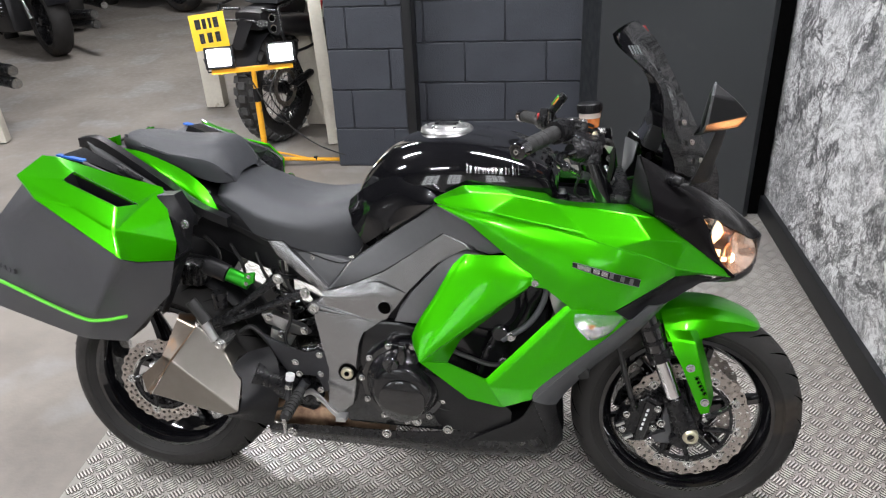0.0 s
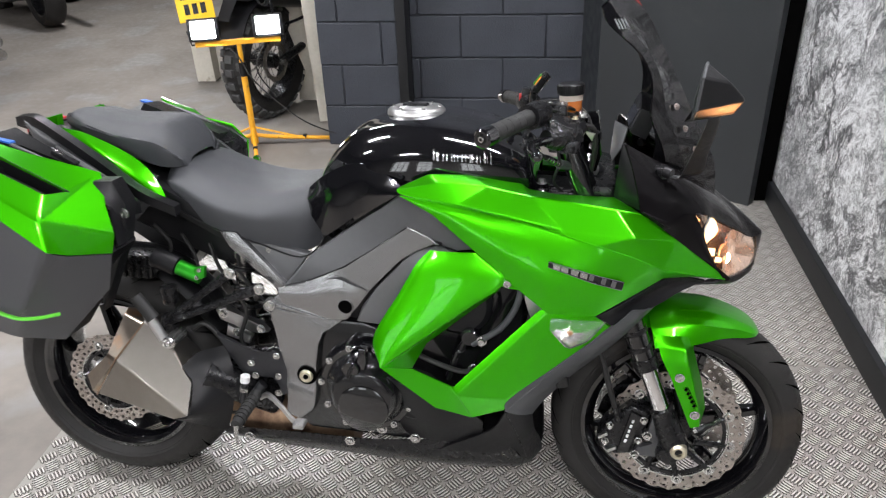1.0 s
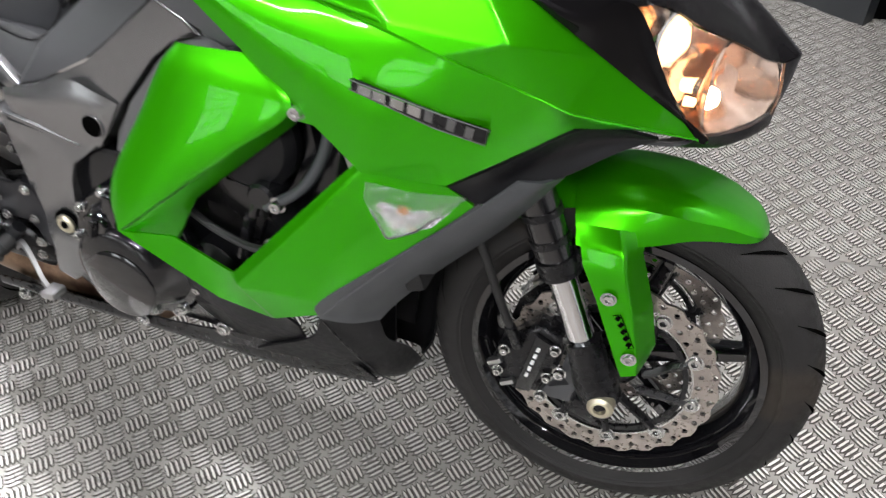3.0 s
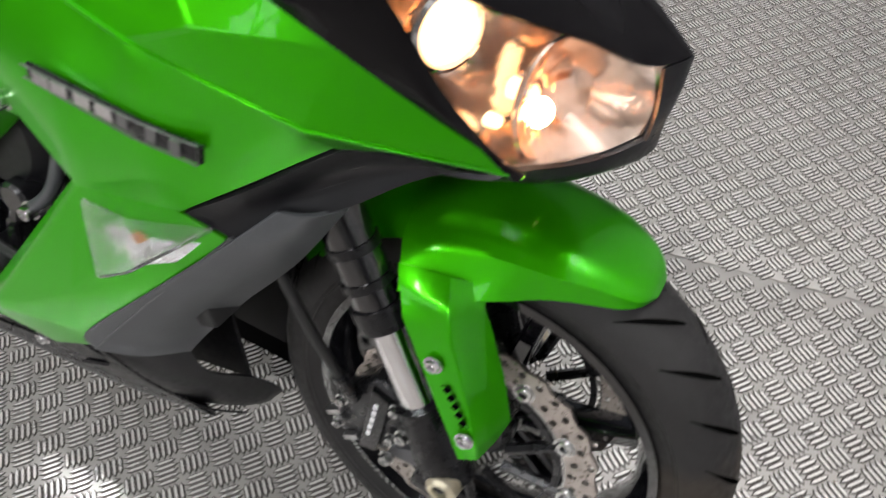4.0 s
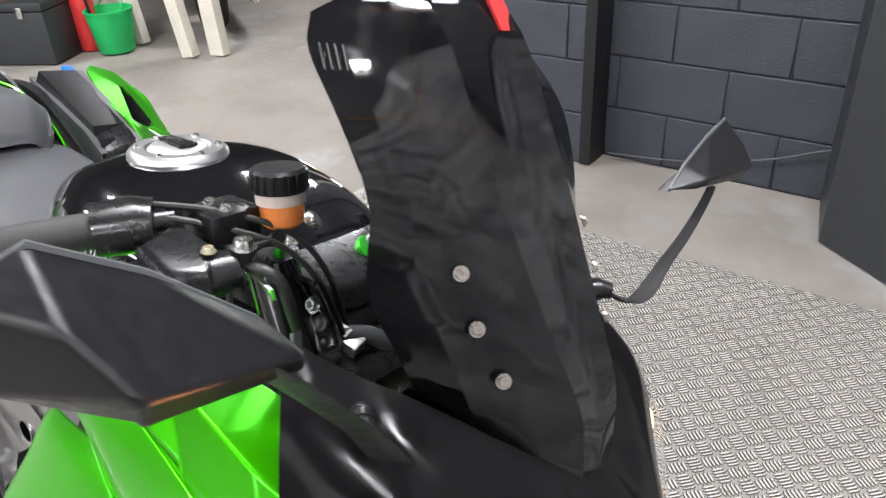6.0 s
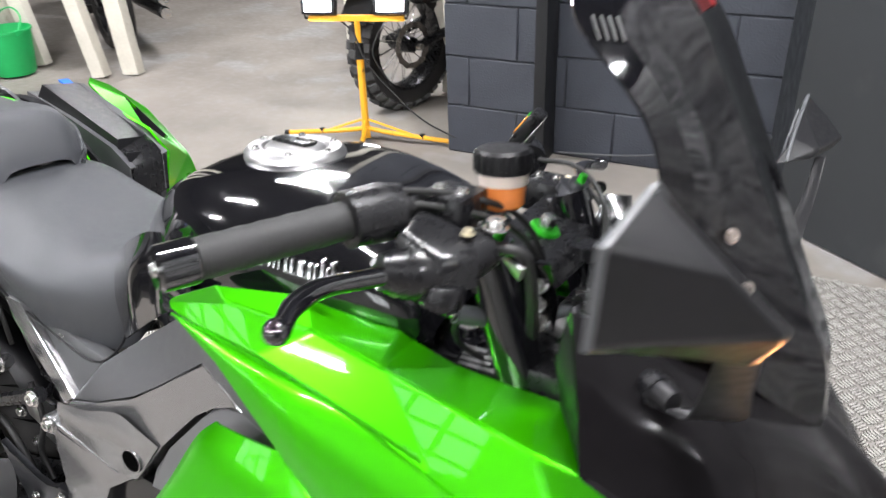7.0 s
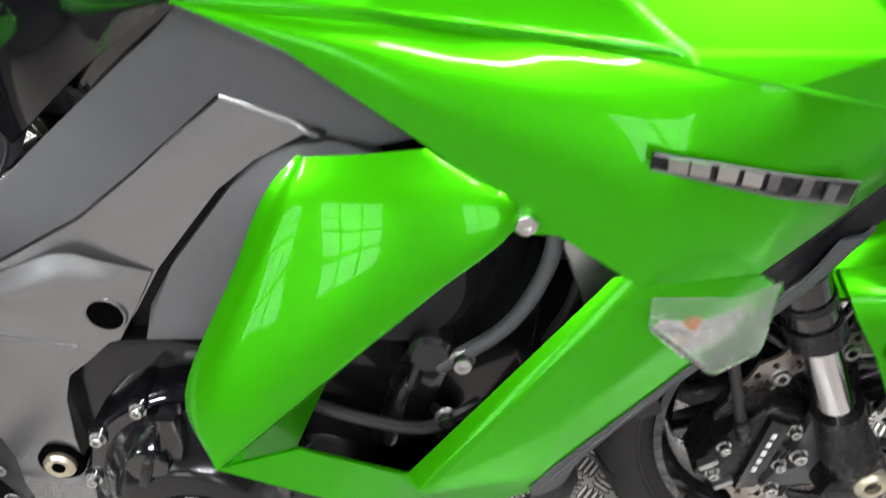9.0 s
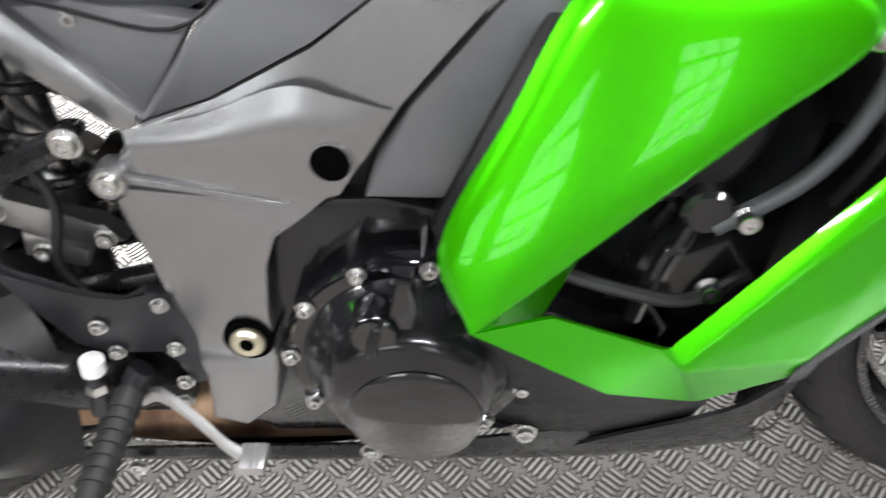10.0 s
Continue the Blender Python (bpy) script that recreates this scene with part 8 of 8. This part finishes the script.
def adventure_bike():
    b = thing("adventure_motorcycle", "tall black adventure motorcycle with knobbly rear tyre and luggage rack", "motorcycle",
              pose(-0.93, 2.72, 0, 0, -4, 80))
    simple_wheel("rear_wheel", 0.335, 0.15, b, pose(0, 0, 0.335), 28, True)
    part("brake_disc", disc_mesh(0.12, 0.09, -0.075, 0.004, 12, 24), DISC, b, matrix=pose(0, 0, 0.335))
    for s in (-1, 1):
        part("swingarm", tube([(0, s * 0.11, 0.335), (0.3, s * 0.12, 0.37), (0.55, s * 0.1, 0.42)], 0.025, seg=10), BLACK_SATIN, b)
        part("axle_nut", tube([(0, s * 0.115, 0.335), (0, s * 0.145, 0.335)], 0.018, smooth=False, seg=6), STEEL, b)
    part("inner_fender", skin([[(0.37 * math.cos(radians(a)), y, 0.335 + 0.385 * math.sin(radians(a))) for y in (-0.1, -0.05, 0.05, 0.1)] for a in (60, 90, 120, 150)], 3, 4, thick=0.005), BLACK_MATTE, b, "black rear mudguard")
    part("tail", block((-0.15, -0.10, 0.72), (0.55, 0.10, 0.84), 0.04), BLACK_MATTE, b, "black tail section")
    part("seat", block((0.0, -0.13, 0.84), (0.8, 0.13, 0.92), 0.035), SEAT, b)
    part("body", block((0.45, -0.16, 0.35), (1.0, 0.16, 0.85), 0.06), CAST_IRON, b, "dark engine and body")
    part("tank", block((0.75, -0.2, 0.8), (1.25, 0.2, 1.1), 0.1), CAST_IRON, b)
    simple_wheel("front_wheel", 0.34, 0.1, b, pose(1.5, 0, 0.34), 28)
    for s in (-1, 1):
        part("fork", tube([(1.5, s * 0.09, 0.34), (1.28, s * 0.1, 0.98)], 0.022, smooth=False, seg=10), BLACK_SATIN, b)
    part("handlebar", tube([(1.2, -0.42, 1.16), (1.25, 0, 1.14), (1.2, 0.42, 1.16)], 0.012, seg=10), BLACK_SATIN, b)
    # exhaust with twin outlets on the right, rack hoops
    part("silencer", tube([(-0.10, -0.15, 0.76), (0.12, -0.17, 0.70), (0.35, -0.18, 0.62)], [0.062, 0.07, 0.06], seg=16), CAST_IRON, b, "dark oval silencer")
    for dz in (-0.03, 0.032):
        part("outlet", tube([(-0.08, -0.15, 0.757 + dz), (-0.115, -0.149, 0.765 + dz)], 0.024, smooth=False, seg=18), STEEL, b, "steel exhaust outlet")
        # black plug painted as the outlet's shaded inside
        part("outlet_bore", tube([(-0.11, -0.149, 0.764 + dz), (-0.117, -0.1488, 0.7655 + dz)], 0.018, smooth=False, seg=18), FLAT_BLACK, b)
    for s in (-1, 1):
        part("pannier_hoop", tube([(-0.12, s * 0.21, 0.86), (-0.16, s * 0.24, 0.72), (-0.10, s * 0.24, 0.60), (0.25, s * 0.24, 0.60), (0.30, s * 0.23, 0.84), (-0.12, s * 0.21, 0.86)], 0.009, seg=8), BLACK_SATIN, b, "black pannier hoop")
        part("hoop_stay", tube([(-0.12, s * 0.21, 0.84), (-0.1, s * 0.08, 0.84)], 0.008, smooth=False, seg=8), BLACK_SATIN, b)
        part("turn_signal", lathe([(0, -0.035), (0.018, -0.025), (0.022, 0), (0.018, 0.025), (0, 0.03)], 14, centre=(-0.24, s * 0.17, 0.80)), CLEAR_LENS, b, "clear turn signal")
        part("signal_stem", tube([(-0.22, s * 0.14, 0.80), (-0.20, s * 0.02, 0.80)], 0.007, smooth=False, seg=8), BLACK_SATIN, b)
    part("plate_holder", slab([(-0.15, -0.05, 0.80), (-0.15, 0.05, 0.80), (-0.30, 0.04, 0.66), (-0.30, -0.04, 0.66)], (0.01, 0, 0.01), 0.002), BLACK_MATTE, b)
    pm = Matrix.Translation((-0.34, 0.135, 0.770)) @ pose(0, 0, 0, -4, 18, 28)
    pl = part("number_plate", block((-0.003, -0.10, -0.10), (0.003, 0.10, 0.10), 0.002, m=pm), PLATE_YELLOW, b, "yellow number plate")
    for k, (y, z, w) in enumerate(((0.055, 0.045, 0.032), (0.018, 0.045, 0.024), (-0.014, 0.045, 0.016), (-0.048, 0.045, 0.028), (0.045, -0.035, 0.028), (0.0, -0.035, 0.028), (-0.045, -0.035, 0.028))):
        part("plate_bar", block((-0.005, y - w / 2, z - 0.028), (-0.003, y + w / 2, z + 0.028), 0, m=pm), BLACK_SATIN, pl, "black character bar")
    part("red_accent", tube([(0.3, -0.25, 0.86), (0.2, -0.26, 0.70)], 0.012, smooth=False, seg=8), RED, b)
    return b


adventure_bike()


def cruiser(m, label):
    b = thing("parked_motorcycle", label, "motorcycle", m, "motorcycles parked in the hall")
    simple_wheel("rear_wheel", 0.33, 0.18, b, pose(0, 0, 0.33), 10)
    simple_wheel("front_wheel", 0.33, 0.13, b, pose(1.6, 0, 0.33), 10)
    part("engine", block((0.5, -0.2, 0.25), (1.05, 0.2, 0.65), 0.06), CAST_IRON, b, "black engine")
    for k in range(5):
        part("cooling_fin", block((0.6, -0.225, 0.42 + 0.035 * k), (0.9, 0.225, 0.432 + 0.035 * k), 0.003), ENGINE, b)
    part("tank", skin(seat_rows([(0.65, 0.08, 0.80, 0.66), (0.8, 0.15, 0.88, 0.66), (1.0, 0.16, 0.90, 0.68), (1.2, 0.10, 0.86, 0.72)]), 3, 4), BLACK_GLOSS, b, "gloss black tank")
    part("seat", block((0.05, -0.14, 0.62), (0.7, 0.14, 0.72), 0.04), SEAT, b)
    part("rear_fender", skin([[(0.38 * math.cos(radians(a)), y, 0.33 + 0.38 * math.sin(radians(a))) for y in (-0.1, -0.06, 0.06, 0.1)] for a in (40, 80, 120, 160)], 3, 4, thick=0.005), BLACK_GLOSS, b)
    for k in (0, 1):
        part("exhaust_pipe", tube([(0.85, -0.2, 0.55), (0.88, -0.26, 0.36 + 0.1 * k), (0.6, -0.27, 0.25 + 0.09 * k), (0.1, -0.27, 0.25 + 0.09 * k), (-0.35, -0.27, 0.24 + 0.09 * k)], [0.03, 0.03, 0.032, 0.042, 0.042], seg=14), BLACK_SATIN, b, "black exhaust pipe")
        part("pipe_tip", tube([(-0.33, -0.27, 0.24 + 0.09 * k), (-0.40, -0.27, 0.238 + 0.09 * k)], 0.036, smooth=False, seg=16), STEEL, b)
    for s in (-1, 1):
        part("fork", tube([(1.6, s * 0.1, 0.33), (1.3, s * 0.11, 0.95)], 0.026, smooth=False, seg=10), STEEL, b)
        part("shock", tube([(0.05, s * 0.14, 0.36), (0.2, s * 0.14, 0.66)], 0.025, smooth=False, seg=10), STEEL, b)
    part("handlebar", tube([(1.1, -0.4, 1.0), (1.25, 0, 1.02), (1.1, 0.4, 1.0)], 0.013, seg=8), BLACK_SATIN, b)
    part("headlamp", lathe([(0, 0.1), (0.08, 0.09), (0.085, 0.0), (0.05, -0.1), (0, -0.12)], 20, "x", (1.5, 0, 0.85)), BLACK_GLOSS, b)
    return b


cruiser(pose(-4.05, 4.60, 0, 0, 8, 148), "black cruiser motorcycle with twin black exhaust pipes")
cruiser(pose(-4.72, 5.72, 0, 0, 4, 140), "black custom motorcycle parked behind the cruiser")
cruiser(pose(-3.95, 6.75, 0, 0, 4, 160), "dark motorcycle parked at the back of the hall")
cruiser(pose(-3.42, 2.72, 0, 0, 4, 155), "dark motorcycle behind the timber posts")


def plank(at, size, turn, label, name="timber_post"):
    b = block((-size[0] / 2, -size[1] / 2, 0), (size[0] / 2, size[1] / 2, size[2]), 0.004)
    for v in b.verts:
        v.co.x += 0.012 * noise.noise(Vector((at[0], at[1], v.co.z * 2)))
    o = part(name, b, TIMBER, None, "", 30, pose(*at, *turn))
    return tagged(o, label, "timber")


plank((-0.55, 2.63, 0), (0.075, 0.04, 2.3), (2, -2, 20), "cream painted torn board leaning beside the pillar", "leaning_board")
plank((-0.66, 2.95, 0), (0.12, 0.03, 2.3), (0, -16, 20), "pale weathered board leaning behind the pillar", "leaning_board")
plank((-0.80, 2.98, 0), (0.14, 0.03, 1.9), (0, 5, 15), "pale weathered board standing behind the pillar", "leaning_board")
plank((-1.72, 3.30, 0), (0.13, 0.12, 0.62), (0, 0, 10), "stubby pale concrete post on the floor", "post")
plank((-2.95, 2.22, 0), (0.10, 0.07, 1.9), (0, -9, 15), "cream painted timber leg")
plank((-2.82, 2.36, 0), (0.12, 0.07, 1.9), (0, -3, 15), "cream painted timber leg")
plank((-3.56, 2.20, 0), (0.11, 0.07, 1.9), (0, -8, 15), "cream painted timber leg")
plank((-3.78, 2.12, 0), (0.16, 0.12, 1.9), (0, 2, 10), "white painted timber post")


def bucket():
    b = thing("bucket", "bright green plastic bucket on the concrete", "bucket", pose(-3.52, 2.00, 0))
    part("pail", lathe([(0, 0.005), (0.115, 0.005), (0.12, 0.012), (0.152, 0.27), (0.160, 0.272), (0.160, 0.285), (0.150, 0.285), (0.118, 0.015), (0, 0.015)], 40, "z"), BUCKET, b)
    part("handle", tube([(-0.155, 0, 0.275), (-0.12, 0.06, 0.36), (0, 0.08, 0.40), (0.12, 0.06, 0.36), (0.155, 0, 0.275)], 0.005, seg=8), BUCKET, b)
    for s in (-1, 1):
        part("lug", block((s * 0.15 - 0.012, -0.015, 0.255), (s * 0.15 + 0.012, 0.015, 0.29), 0.004), BUCKET, b)


def extinguisher():
    b = thing("fire_extinguisher", "red fire extinguisher standing by the post", "fire extinguisher", pose(-3.72, 1.92, 0))
    part("cylinder", lathe([(0, 0), (0.07, 0.0), (0.078, 0.012), (0.078, 0.42), (0.06, 0.47), (0.025, 0.50), (0.02, 0.53), (0, 0.53)], 28, "z"), RED, b)
    part("valve", block((-0.015, -0.05, 0.52), (0.015, 0.05, 0.56), 0.006), BLACK_SATIN, b)
    part("hose", tube([(0, -0.03, 0.54), (0.09, -0.03, 0.48), (0.095, 0, 0.25), (0.085, 0.01, 0.12)], 0.011, seg=8), CABLE, b)


def tool_chest():
    b = thing("tool_chest", "low dark grey metal tool chest on the floor", "tool chest", pose(-3.95, 1.55, 0, 0, 0, 35))
    part("body", block((-0.35, -0.2, 0.0), (0.35, 0.2, 0.34), 0.008), BOARD, b, "dark grey steel body")
    part("lid", block((-0.36, -0.21, 0.345), (0.36, 0.21, 0.40), 0.012), BOARD, b)
    part("yellow_tool", block((-0.1, -0.1, 0.40), (0.02, -0.02, 0.44), 0.01), YELLOW, b)
    for s in (-0.2, 0.2):
        part("latch", block((s - 0.02, -0.215, 0.30), (s + 0.02, -0.2, 0.37), 0.004), STEEL, b)


bucket()
extinguisher()
tool_chest()
